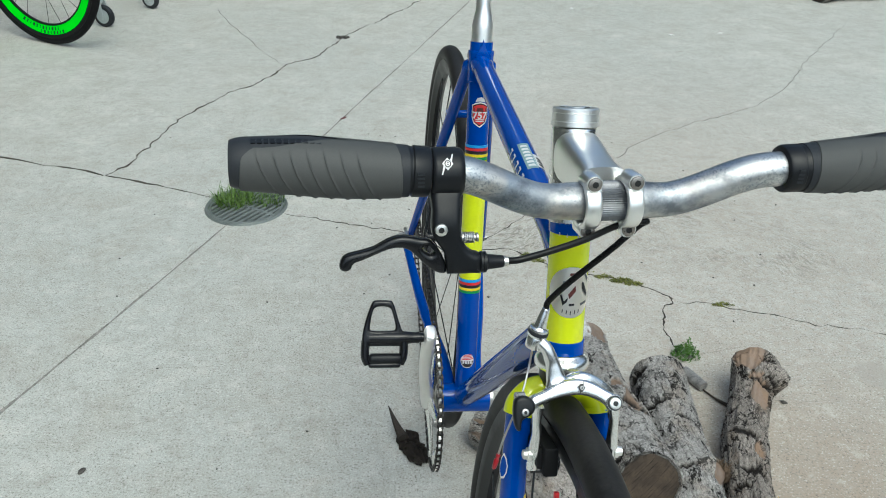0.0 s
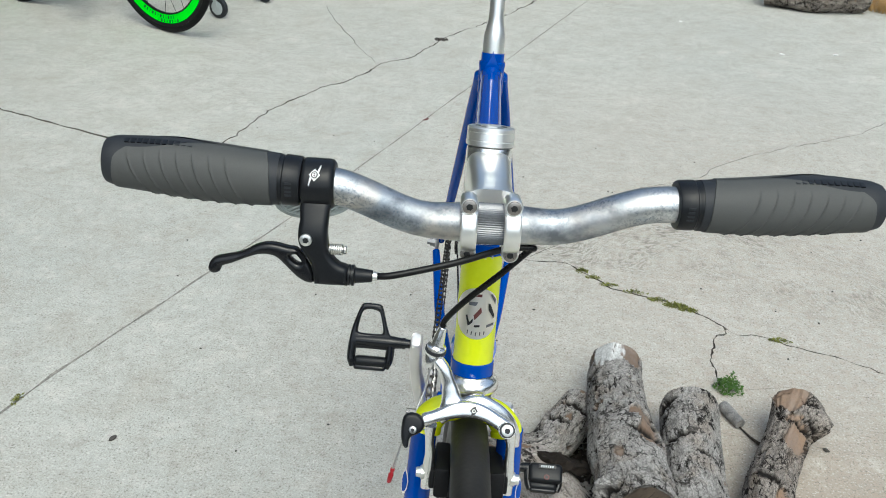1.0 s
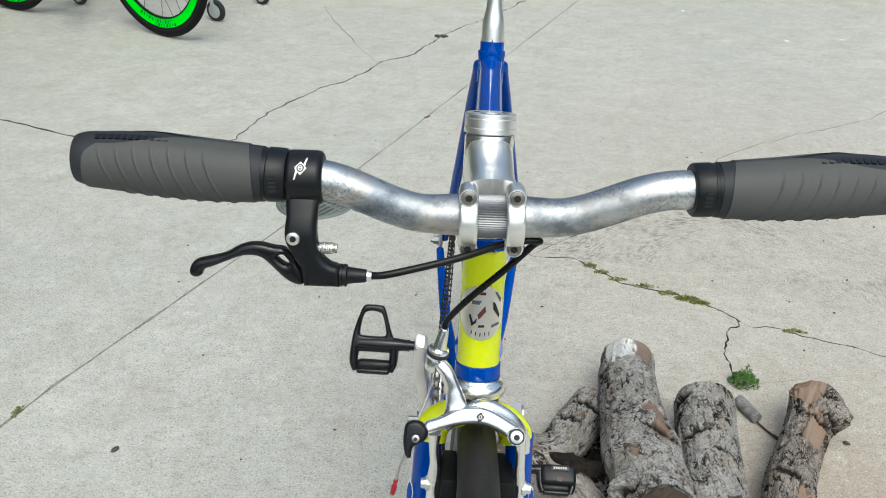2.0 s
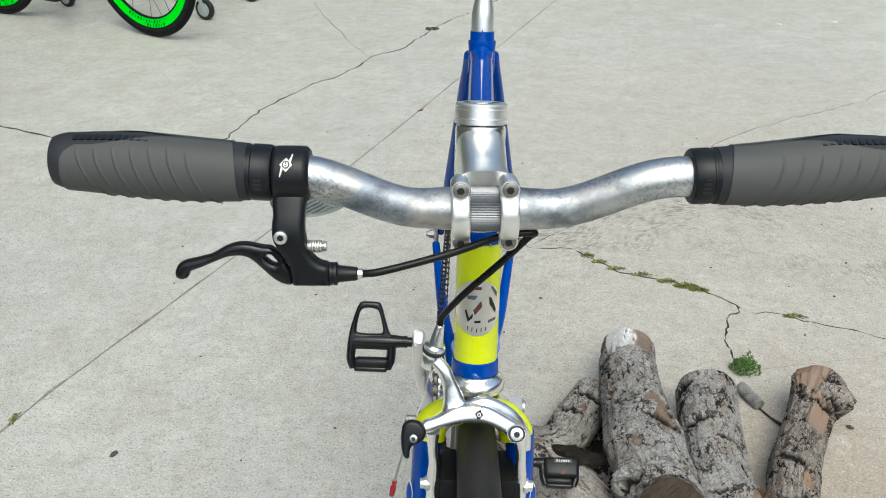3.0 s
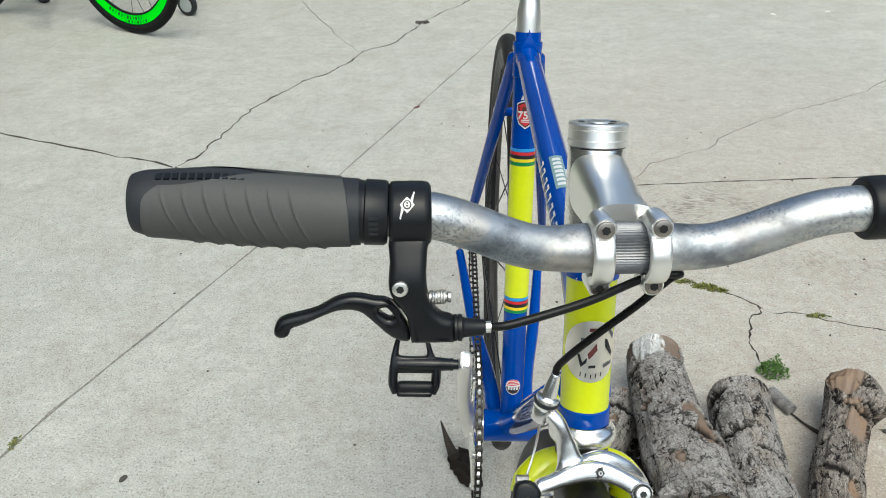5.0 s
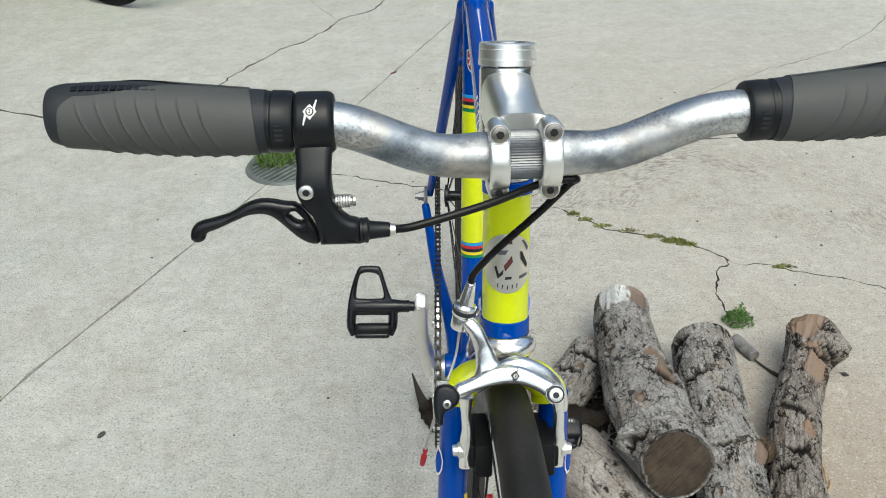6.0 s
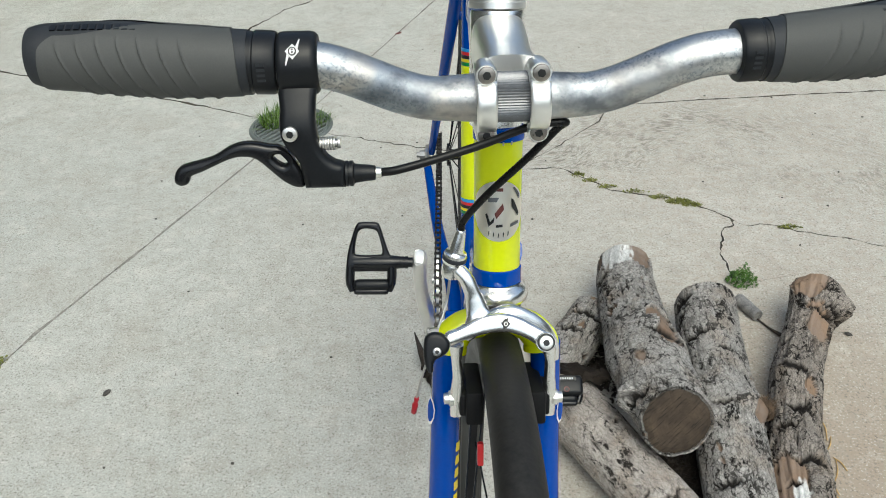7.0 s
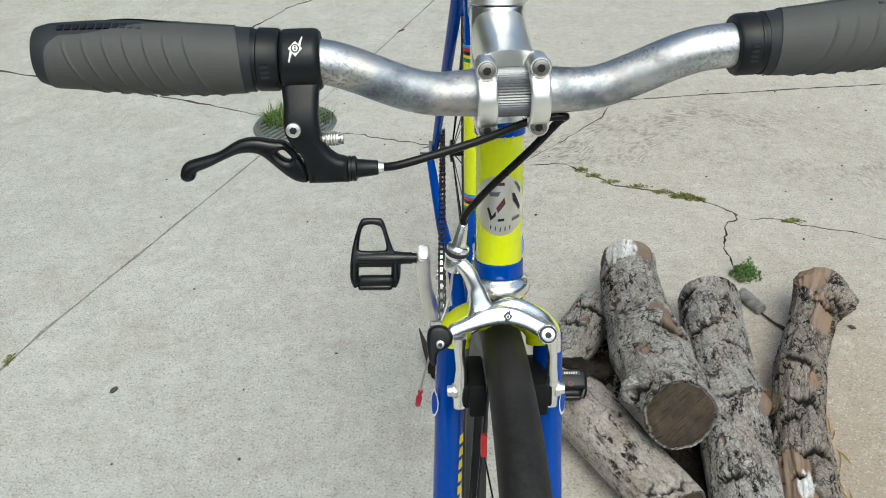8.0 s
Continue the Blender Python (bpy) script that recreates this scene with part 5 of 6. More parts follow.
def wheel(name, parent, m, tyre_r=0.0140, outer=0.335, rim_deep=0.024, spokes=20, rim_mat=M_RIM, label="", hub_half=0.034, decal=None, band_mat=None):
    """A spoked wheel about its own x axis."""
    w = empty(name, m, parent)
    rc = outer - tyre_r

    def hoop(profile, seg=120):
        bm = bmesh.new()
        rows = [[bm.verts.new((x, r * math.sin(2 * math.pi * k / seg), r * math.cos(2 * math.pi * k / seg))) for k in range(seg)] for x, r in profile]
        for a, b in zip(rows, rows[1:] + rows[:1]):
            for k in range(seg):
                bm.faces.new((a[k], a[(k + 1) % seg], b[(k + 1) % seg], b[k]))
        bmesh.ops.recalc_face_normals(bm, faces=bm.faces[:])
        return bm

    prof = [(tyre_r * math.cos(radians(a)), rc + tyre_r * math.sin(radians(a))) for a in range(-50, 231, 14)]
    part("tyre", hoop(prof), M_TYRE_BLACK if band_mat else M_TYRE, w, "slick black road tyre")
    edge = rc - 0.010
    half = tyre_r * 0.78
    part("rim", hoop([(half, edge), (half, edge - 0.010), (half * 0.9, edge - 0.012), (0.004, edge - rim_deep), (-0.004, edge - rim_deep), (-half * 0.9, edge - 0.012), (-half, edge - 0.010), (-half, edge)]), rim_mat, w)
    hub = part("hub", rings((-hub_half - 0.004, 0, 0), (1, 0, 0), [(0, 0.008), (0.002, 0.019), (0.006, 0.019), (0.008, 0.009), (hub_half, 0.008), (2 * hub_half, 0.009), (2 * hub_half + 0.002, 0.019), (2 * hub_half + 0.006, 0.019), (2 * hub_half + 0.008, 0.008)], 28), M_BLACK, w)
    me = spoke_mesh(edge - rim_deep - 0.012)
    for i in range(spokes):
        a = 2 * math.pi * i / spokes
        s = 1 if i % 2 else -1
        lean = math.atan2(hub_half * 0.9, edge - rim_deep)
        sp = new("spoke", me)
        sp.parent = w
        cross = (1 if (i // 2) % 2 else -1) * 0.06
        sp.matrix_basis = Matrix.Rotation(a, 4, "X") @ Matrix.Translation((s * hub_half * 0.95, 0, 0.014)) @ Matrix.Rotation(-s * lean, 4, "Y") @ Matrix.Rotation(cross, 4, "X")
    if band_mat:
        lo, hi = edge - 0.052, edge - 0.016
        slope = (half * 0.9 - 0.004) / (rim_deep - 0.012)
        for side in (-1, 1):
            x0, x1 = side * (half * 0.9 + 0.0006 - slope * 0.004), side * (half * 0.9 + 0.0006 - slope * 0.040)
            bm = bmesh.new()
            seg = 120
            rows = [[bm.verts.new((x, r * math.sin(2 * math.pi * k / seg), r * math.cos(2 * math.pi * k / seg))) for k in range(seg)] for x, r in ((x0, hi), (x1, lo))]
            for k in range(seg):
                bm.faces.new((rows[0][k], rows[0][(k + 1) % seg], rows[1][(k + 1) % seg], rows[1][k]))
            part("rim_band", bm, band_mat, w, "neon green band on the rim")
    if decal:
        slope = (half * 0.9 - 0.004) / (rim_deep - 0.012)
        for side in (-1, 1):
            # two rows of dark lettering on the rim, as plain strokes, and a short pale row on the tyre
            for j in range(2):
                for row, (deep0, deep1, count) in enumerate(((0.019, 0.031, 8), (0.034, 0.047, 12))):
                    for i in range(count):
                        a = radians(decal + j * 180 + i * 3.6 + row * 5)
                        wdt = (0.0045, 0.0016, 0.0030)[(i + row) % 3]
                        o = Matrix.Rotation(a, 4, "X") @ Matrix.Translation((side * 0.0008, 0, 0))
                        x0, x1 = (side * (half * 0.9 + 0.0006 - slope * (d - 0.012)) for d in (deep0, deep1))
                        bm = bmesh.new()
                        bm.faces.new([bm.verts.new(o @ Vector(q)) for q in ((x0, -wdt, edge - deep0), (x0, wdt, edge - deep0), (x1, wdt + 0.002, edge - deep1), (x1, 0.002 - wdt, edge - deep1))])
                        part("rim_mark", bm, M_INK, w)
            for i in range(7):
                a = radians(decal + 72 + i * 1.6)
                x = side * (tyre_r + 0.0004)
                bm = bmesh.new()
                bm.faces.new([bm.verts.new(Matrix.Rotation(a, 4, "X") @ Vector(q)) for q in ((x, -0.0028, rc - 0.004), (x, 0.0028, rc - 0.004), (x, 0.0028, rc + 0.004), (x, -0.0028, rc + 0.004))])
                part("tyre_mark", bm, M_WHITE, w)
    return w


wheel("rear_wheel", bike, Matrix.Translation((0.005, 0.803, 0.335)))
wheel("front_wheel", bike, FORKTURN @ Matrix.Translation((0.0004, -0.137, 0.3415)) @ Matrix.Rotation(radians(0.35), 4, "Y"), outer=0.3405)


part("rim_mark", moved(block((0.004, 0.004, 0.016), Matrix.Translation((-0.013, -0.080, 0.612)) @ Matrix.Rotation(radians(-20), 4, "X"), 0.001), FORKTURN), M_RED, bike, "small red wheel sticker")


# ---- fork and headset ----
def build_fork():
    fork = part("fork_crown", moved(sweep(spline([(-0.0318, -0.0185, 0.6440), (-0.0298, -0.015, 0.6510), (-0.0195, -0.010, 0.6590), (0, -0.008, 0.6605), (0.0195, -0.010, 0.6590), (0.0292, -0.015, 0.6515), (0.0308, -0.0185, 0.6450)], 6), [0.0126, 0.0120, 0.0106, 0.0104, 0.0104, 0.0116, 0.0122], 24, up=V(0, -1, 0.3), flat=1.0), FORKTURN), M_LIME, bike, "lime yellow sloping fork crown")
    # black ring that paints the shaded gap below the headset cup
    part("race_gap_shade", moved(rings(head(0.6660), HEAD_DIR, [(0, 0.0165), (0.0118, 0.0165)], 36), FORKTURN), M_INK, bike)
    part("crown_race", moved(rings(head(0.6775), HEAD_DIR, [(0, 0.0165), (0.0006, 0.0190), (0.0026, 0.0206), (0.0050, 0.0210), (0.0078, 0.0206), (0.0100, 0.0194), (0.0112, 0.0174), (0.0132, 0.0164)], 44), FORKTURN), M_POLISHED, bike, "polished steel lower headset cup")
    for s in (-1, 1):
        pts = spline([(s * 0.0327 + 0.0008, -0.0165, 0.650), (s * 0.0332 + 0.0006, -0.022, 0.630), (s * 0.036, -0.052, 0.54), (s * 0.042, -0.080, 0.44), (s * 0.048, -0.108, 0.375), (s * 0.050, -0.130, 0.349)], 6)
        blade = part("fork_blade", moved(sweep(pts, [0.0118, 0.0122, 0.0122, 0.0105, 0.008, 0.0062], 24, up=V(1, 0, 0), flat=0.82), FORKTURN), M_BLUE, bike, "blue steel fork blade")
        part("dropout", moved(plate([(-0.010, -0.012), (0.008, -0.012), (0.010, 0.004), (0.002, 0.016), (-0.008, 0.010)], V(s * 0.050, -0.132, 0.345), V(0, 1, 0), V(0, 0, 1), 0.005, 0.001), FORKTURN), M_STEEL, blade)
        # a white outlined oval and yellow lettering, read as bars
        leaf = [(0.0, 0.0135), (0.0030, 0.0085), (0.0046, 0.0015), (0.0038, -0.0060), (0.0012, -0.0115), (-0.0022, -0.0125), (-0.0042, -0.0075), (-0.0046, 0.0), (-0.0030, 0.0075)]
        for k, (scale, mm) in enumerate(((1.0, M_WHITE), (0.82, M_BLUE))):
            bm = wrap(flat_shape([(x * scale * 0.8, y * scale * 0.85) for x, y in leaf], 0.0003 + 0.0002 * k), V(s * 0.0345, -0.029, 0.604), V(s * 0.02, -0.34, -1) * -1, V(s * 0.75, -0.66, 0.2), 0.0126)
            part("blade_mark", moved(bm, FORKTURN), mm, blade)
        for i in range(14):
            z = 0.578 - i * 0.0095
            f = (0.634 - z) / 0.29
            c = V(s * (0.0335 + 0.0135 * f), -0.020 - 0.100 * f, z)
            bm = wrap(flat_shape([(-0.0026, -0.0034), (0.0026, -0.0034), (0.0026, -0.001), (0.0, 0.0), (0.0026, 0.0014), (0.0022, 0.0034), (-0.0026, 0.0034)], 0.0012), c, V(s * 0.02, -0.34, -1) * -1, V(-s * 0.80, -0.45, 0.1), 0.0112)
            part("letter_mark", moved(bm, FORKTURN), M_YELLOW, blade)


build_fork()


# ---- stem, bars, grips ----
BAR_MID = V(0, -0.040, 0.840)


def bar_point(x):
    a = abs(x)
    t = min(1.0, max(0.0, (a - 0.036) / 0.068))
    s = t * t * (3 - 2 * t)
    out = max(0.0, a - 0.10)
    return V(x, BAR_MID.y - 0.005 * s + 0.01 * out, BAR_MID.z + 0.0230 * s + 0.05 * out)


def bolt(name, at, axis, r, tall, parent, m, material=M_STEEL):
    b = part(name, moved(rings(at, axis, [(0, r), (tall - 0.0006, r), (tall - 0.0002, r * 0.94), (tall, r * 0.80)], 24), m), material, parent)
    # flat black hexagon on the head, painted for the dark of its hollow
    part("socket_dark", moved(rings(Vector(at) + Vector(axis).normalized() * (tall - 0.0002), axis, [(0, r * 0.50), (0.0004, r * 0.50)], 6), m), M_INK, b)
    return b


def build_stem():
    col = part("stem", moved(rings(head(0.788), HEAD_DIR, [(0, 0.0150), (0.0008, 0.0160), (0.013, 0.0160), (0.0135, 0.0154), (0.0150, 0.0154), (0.0155, 0.0163), (0.066, 0.0163), (0.0682, 0.0157)], 44), STEMTURN), M_POLISHED, bike, "polished aluminium threadless stem on a quill adaptor")
    ext = [head(0.835) + V(0, 0.004, 0), head(0.836) + V(0, -0.012, 0.001), V(0, 0.012, 0.8385), V(0, -0.008, 0.840), V(0, -0.018, 0.8405), V(0, -0.0265, 0.8408)]
    bm = sweep(spline(ext, 5), [0.0155, 0.0158, 0.0150, 0.0142, 0.0150, 0.0172], 32, up=V(0, 0.2, 1), flat=[1.25, 1.22, 1.15, 1.05, 0.98, 0.86], power=3.2)
    part("extension", moved(bm, STEMTURN), M_STEM, col)
    # the cradle behind the bar and the faceplate bands in front of it
    n = V(0, -0.97, 0.20).normalized()
    for s in (-1, 1):
        x = s * 0.0135
        path = [V(x, BAR_MID.y + 0.0152 * math.cos(radians(a)), BAR_MID.z + 0.0152 * math.sin(radians(a))) for a in range(-110, 131, 15)]
        part("cradle", moved(sweep(path, 0.0026, 16, up=V(1, 0, 0), flat=2.1, power=3.5), CLAMPTURN), M_STEM, col)
        path = [V(x, BAR_MID.y + 0.0150 * math.cos(radians(a)), BAR_MID.z + 0.0150 * math.sin(radians(a))) for a in range(122, 252, 8)]
        fp = part("faceplate_band", moved(sweep([path[0] + V(0, 0.0, 0.0040), *path, path[-1] + V(0, 0.0, -0.0045)], 0.0021, 20, up=V(1, 0, 0), flat=2.5, power=3.5), CLAMPTURN), M_STEM, col, "satin silver faceplate band")
        for at in (V(x, -0.0500, 0.8578), V(x, -0.0480, 0.8238)):
            part("boss", moved(rings(at - n * 0.016, n, [(0, 0.0045), (0.001, 0.0056), (0.0155, 0.0056), (0.0165, 0.0050)], 28), CLAMPTURN), M_STEM, fp)
            bolt("bolt", at + n * 0.0002, n, 0.0044, 0.0018, fp, CLAMPTURN, M_NICKEL)
    # top cap: two stacked rings, flat black discs painted for dark holes, and a low crown
    cap = part("top_cap", moved(rings(head(0.8535), HEAD_DIR, [(0.0010, 0.0160), (0.0014, 0.0171), (0.0046, 0.0171), (0.0051, 0.0165), (0.0056, 0.0169), (0.0104, 0.0168), (0.0108, 0.0163), (0.0112, 0.0168), (0.0134, 0.0168), (0.0142, 0.0160), (0.0145, 0.0125), (0.0140, 0.0118), (0.0140, 0.007), (0.0148, 0.0062), (0.0149, 0.0)], 44, caps=False), STEMTURN), M_STEM, col, "ringed silver top cap")
    for k in range(5):
        a = radians(72 * k + 18)
        side = V(1, 0, 0) * math.cos(a) + HEAD_DIR.cross(V(1, 0, 0)) * math.sin(a)
        part("hole", moved(rings(head(0.8535) + HEAD_DIR * 0.0141 + side * 0.0096, HEAD_DIR, [(0, 0.0021), (0.0003, 0.0021)], 12), STEMTURN), M_INK, cap)
    # the bar
    pts = [bar_point(-0.225 + i * 0.006) for i in range(76)]
    radii = [0.0112 + 0.0013 * math.exp(-(p.x / 0.030) ** 4) for p in pts]
    part("handlebar", moved(sweep(pts, radii, 36), BARTURN), M_BAR, bike, "bare worn aluminium riser handlebar")
    # knurled clamp zone
    bm = bmesh.new()
    rows = []
    for x in (-0.0095, 0.0095):
        rows.append([bm.verts.new(BAR_MID + V(x, (0.0130 - 0.0005 * (k % 2)) * math.cos(math.pi * k / 56), (0.0130 - 0.0005 * (k % 2)) * math.sin(math.pi * k / 56))) for k in range(112)])
    for k in range(112):
        bm.faces.new((rows[0][k], rows[0][(k + 1) % 112], rows[1][(k + 1) % 112], rows[1][k]))
    bmesh.ops.recalc_face_normals(bm, faces=bm.faces[:])
    part("knurled_sleeve", moved(bm, BARTURN), M_KNURL, bike, "finely ribbed clamp zone of the bar", sharp=10)


build_stem()


def grip(s, inner, outer):
    """An ergonomic grip: locking collar, dark grey rubber sleeve with slanted ribs on a black core, palm patch on top."""

    def section(u, a):
        """Radius at share u of the length, angle a (0 rearward, 90 up)."""
        base = 0.0150 + 0.0014 * math.sin(math.pi * min(1, u * 1.1))
        palm = (0.0034 if s > 0 else 0.0019) * math.exp(-((u - 0.70) / 0.28) ** 2) * max(0.0, math.cos(a - radians(62))) ** 2
        under = 0.0010 * math.exp(-((u - 0.45) / 0.3) ** 2) * max(0.0, math.cos(a + radians(110)))
        tip = 1 - 0.12 * max(0.0, (u - 0.92) / 0.08) ** 2
        return (base + palm + under) * tip

    def shell(u0, u1, extra, seg=56, n=80, cover=None, rib=False):
        bm = bmesh.new()
        rows = []
        for i in range(n):
            row = []
            for k in range(seg + (1 if cover else 0)):
                share = k / seg
                u = u0 + (u1 - u0) * i / (n - 1)
                a = 2 * math.pi * share
                if cover:
                    a = radians(84) + 2 * math.pi * share
                    u_in, u_out = u0 + 0.035 * (0.5 + 0.5 * math.cos(a - radians(60))) ** 4, u1 - 0.012 * (1 + math.cos(a - radians(40)))
                    u_out -= 0.055 * max(0.0, 1 - min(share, 1 - share) / 0.11) ** 2
                    u = u_in + (u_out - u_in) * i / (n - 1)
                    gap = radians(cover(u))
                    a = radians(84) + gap + (2 * math.pi - 2 * gap) * share
                c = bar_point(s * (inner + (outer - inner) * u))
                r = section(u, a) + extra
                if cover and i in (0, n - 1):
                    r -= 0.0012
                if rib:
                    front = max(0.0, math.cos(a - radians(205)))
                    for j in range(7):
                        at = 0.30 + j * 0.082 - 0.075 * math.sin(a - radians(205))
                        r += 0.0008 * math.exp(-((u - at) / 0.0032) ** 2) * min(1.0, front * 1.8)
                row.append(bm.verts.new(c + V(0, r * math.cos(a), r * math.sin(a))))
            rows.append(row)
        for p, q in zip(rows, rows[1:]):
            for k in range(seg):
                m = len(p)
                bm.faces.new((p[k], p[(k + 1) % m], q[(k + 1) % m], q[k]))
        if not cover:
            bm.faces.new(rows[0])
            bm.faces.new(rows[-1])
        bmesh.ops.recalc_face_normals(bm, faces=bm.faces[:])
        return bm

    g = part("grip", moved(shell(0.11, 1.0, 0.0), BARTURN), M_RUBBER, bike, "ergonomic rubber handlebar grip, dark grey on black")

    def palm_gap(u):
        t = max(0.0, min(1.0, (u - 0.40) / 0.45))
        return 1.0 + 34 * t * t * (3 - 2 * t)

    part("grey_sleeve", moved(shell(0.145, 0.955, 0.0006, 110, 190, palm_gap, True), BARTURN), M_GRIP, g, "dark grey ribbed rubber sleeve")
    # raised writing on the palm patch, as plain bars
    for i in range(11):
        u = 0.56 + i * 0.032
        a = radians(100)
        c = bar_point(s * (inner + (outer - inner) * u))
        r = section(u, a)
        o = V(0, math.cos(a), math.sin(a))
        m = Matrix.Translation(c + o * (r + 0.0001)) @ Matrix.Rotation(a - math.pi / 2, 4, "X")
        part("raised_mark", moved(block((0.0026, 0.0042, 0.0007), m, 0), BARTURN), M_PLASTIC, g)
    collar = part("collar", moved(rings(bar_point(s * inner) - V(s * 0.0005, 0, 0), (bar_point(s * (inner + 0.02)) - bar_point(s * inner)), [(0, 0.0128), (0.0004, 0.0146), (0.0016, 0.0154), (0.0105, 0.0156), (0.0112, 0.0148), (0.0124, 0.0148), (0.013, 0.0152), (0.016, 0.0150)], 44), BARTURN), M_PLASTIC, g, "black locking collar")
    for i in range(4):
        part("raised_mark", moved(block((0.0040, 0.0006, 0.0014), Matrix.Translation(bar_point(s * (inner + 0.0062)) + V(0, -0.0152, 0.005 - i * 0.0026)), 0), BARTURN), M_RUBBER, collar)


grip(-1, 0.1165, 0.2325)
grip(1, 0.1115, 0.2345)


# ---- brake lever ----
def build_lever():
    """The lever and its clamp lie in a plane that drops forward from the bar."""
    pivot = V(-0.1121, -0.0641, 0.8352)
    ex, ey = V(1, 0, 0), V(0, -0.20, -0.98).normalized()
    depth = ex.cross(ey).normalized()
    if depth.y > 0:
        depth = -depth
    ring_c = bar_point(-0.1062)
    body_o = [(-2.6, -25), (-3.4, -12), (-4.2, -3), (-3.2, 3.4), (0.5, 9.4), (4.2, 15.2), (6.0, 26.6), (8, 27.8), (24, 27.8), (26.8, 27), (26.8, 16.6), (21.5, 14.6), (16.4, 9.6), (14.0, 2.0), (13.4, -8), (14.2, -18), (14.6, -25)]
    bm = plate([(x / 1000, y / 1000) for x, y in round_outline(body_o, 2)], pivot, ex, ey, 0.0125, 0.0036, segs=3)
    for v in bm.verts:
        up = max(0.0, -0.006 - (v.co - pivot).dot(ey))
        v.co -= depth * (up * 0.46)
    lever = part("brake_lever", moved(bm, BARTURN), M_PLASTIC, bike, "black brake lever clamped on the bar")
    part("clamp", moved(rings(ring_c - V(0.0096, 0, 0), V(1, 0, 0), [(0, 0.0118), (0.0003, 0.0140), (0.0014, 0.0152), (0.0030, 0.0155), (0.0160, 0.0155), (0.0184, 0.0149), (0.0196, 0.0136), (0.0198, 0.0118)], 44), BARTURN), M_PLASTIC, lever)
    blade_o = [(-5.5, 6.3), (-1.9, 9.2), (1.6, 14.0), (4.6, 20.0), (5.6, 27.4), (0.9, 27.7), (-4.7, 24.6), (-10.6, 18.9), (-16.5, 13.3), (-21.5, 11.4), (-28.1, 11.7), (-34.8, 14.1), (-44.5, 18.4), (-50.3, 20.6), (-52.2, 24.3), (-55.8, 25.4), (-58.8, 23.2), (-57.6, 18.1), (-54.2, 15.2), (-46.4, 13.2), (-38.3, 10.8), (-30.2, 6.2), (-23.3, 4.1), (-16.9, 4.3), (-10.6, 5.7)]
    slot_o = [(-9.0, 11.6), (-6.4, 10.4), (-3.4, 11.2), (-1.6, 13.6), (-3.6, 16.2), (-7.2, 14.2)]
    bm = holed_plate([(x / 1000, y / 1000) for x, y in round_outline(blade_o, 3)], [(x / 1000, y / 1000) for x, y in round_outline(slot_o, 3)], pivot - depth * 0.0012, ex, ey, 0.0086, 0.0026)
    part("lever_blade", moved(bm, BARTURN), M_BLACK, lever, "hooked black lever blade with a slot")
    bolt("pivot_bolt", pivot + ex * 0.0012 - ey * 0.0012 + depth * 0.0050, depth, 0.0038, 0.0026, lever, BARTURN, M_SATIN)
    # return spring and screw
    turns, pts = 6, []
    a0 = pivot + (ex * 14.6 + ey * 5.8) / 1000
    for i in range(turns * 12 + 1):
        a = 2 * math.pi * i / 12
        pts.append(a0 + ex * (0.0080 * i / (turns * 12)) + ey * (0.0030 * math.cos(a)) + depth * (0.0030 * math.sin(a)))
    part("spring", moved(sweep(pts, 0.0006, 6), BARTURN), M_SATIN, lever)
    part("reach_screw", moved(rings(a0 - ex * 0.003, ex, [(0, 0.0019), (0.0115, 0.0019), (0.012, 0.0027), (0.0133, 0.0027)], 16), BARTURN), M_STEEL, lever)
    # barrel adjuster and ferrule
    b0 = pivot + (ex * 26.0 + ey * 21.8) / 1000
    part("barrel", moved(rings(b0, ex, [(0, 0.0056), (0.0006, 0.0066), (0.0018, 0.0066), (0.0020, 0.0060), (0.0024, 0.0060), (0.0026, 0.0066), (0.0042, 0.0066), (0.0048, 0.0052), (0.0056, 0.0048), (0.0150, 0.0038), (0.0156, 0.0032)], 24), BARTURN), M_PLASTIC, lever)
    part("ferrule", moved(rings(b0 + ex * 0.0152, ex, [(0, 0.0029), (0.0030, 0.0029), (0.0032, 0.0022)], 20), BARTURN), M_SATIN, lever)
    # maker's emblem on the clamp: a slanted diamond
    front = V(0, -0.72, 0.69)
    def disc(rx, ry, cx=0.0, cy=0.0):
        return [(cx + rx * math.cos(k * math.pi / 7), cy + ry * math.sin(k * math.pi / 7)) for k in range(14)]

    for o, lift, mm in (([(-0.0040, 0.0), (0.0, 0.0046), (0.0040, 0.0), (0.0, -0.0046)], 0.0003, M_WHITE), ([(0.0018, 0.0027), (0.0036, 0.0078), (0.0042, 0.0074), (0.0030, 0.0012)], 0.0003, M_WHITE), ([(-0.0018, -0.0027), (-0.0036, -0.0078), (-0.0042, -0.0074), (-0.0030, -0.0012)], 0.0003, M_WHITE), (disc(0.0024, 0.0026), 0.0005, M_INK), (disc(0.0016, 0.0018), 0.0007, M_WHITE), (disc(0.0007, 0.0005, 0.0, 0.0008), 0.0009, M_INK), (disc(0.0007, 0.0005, 0.0, -0.0007), 0.0009, M_INK)):
        bm = flat_shape(o, lift)
        for v in bm.verts:
            x, y = v.co.x, v.co.y
            v.co.x, v.co.y = -y * 0.85, x * 0.85
        bm = wrap(bm, ring_c + V(-0.0010, 0, 0), V(1, 0, 0), front, 0.0155)
        part("emblem", moved(bm, BARTURN), mm, lever)
    end = BARTURN @ (b0 + ex * 0.0176)
    return end


cable_from = build_lever()


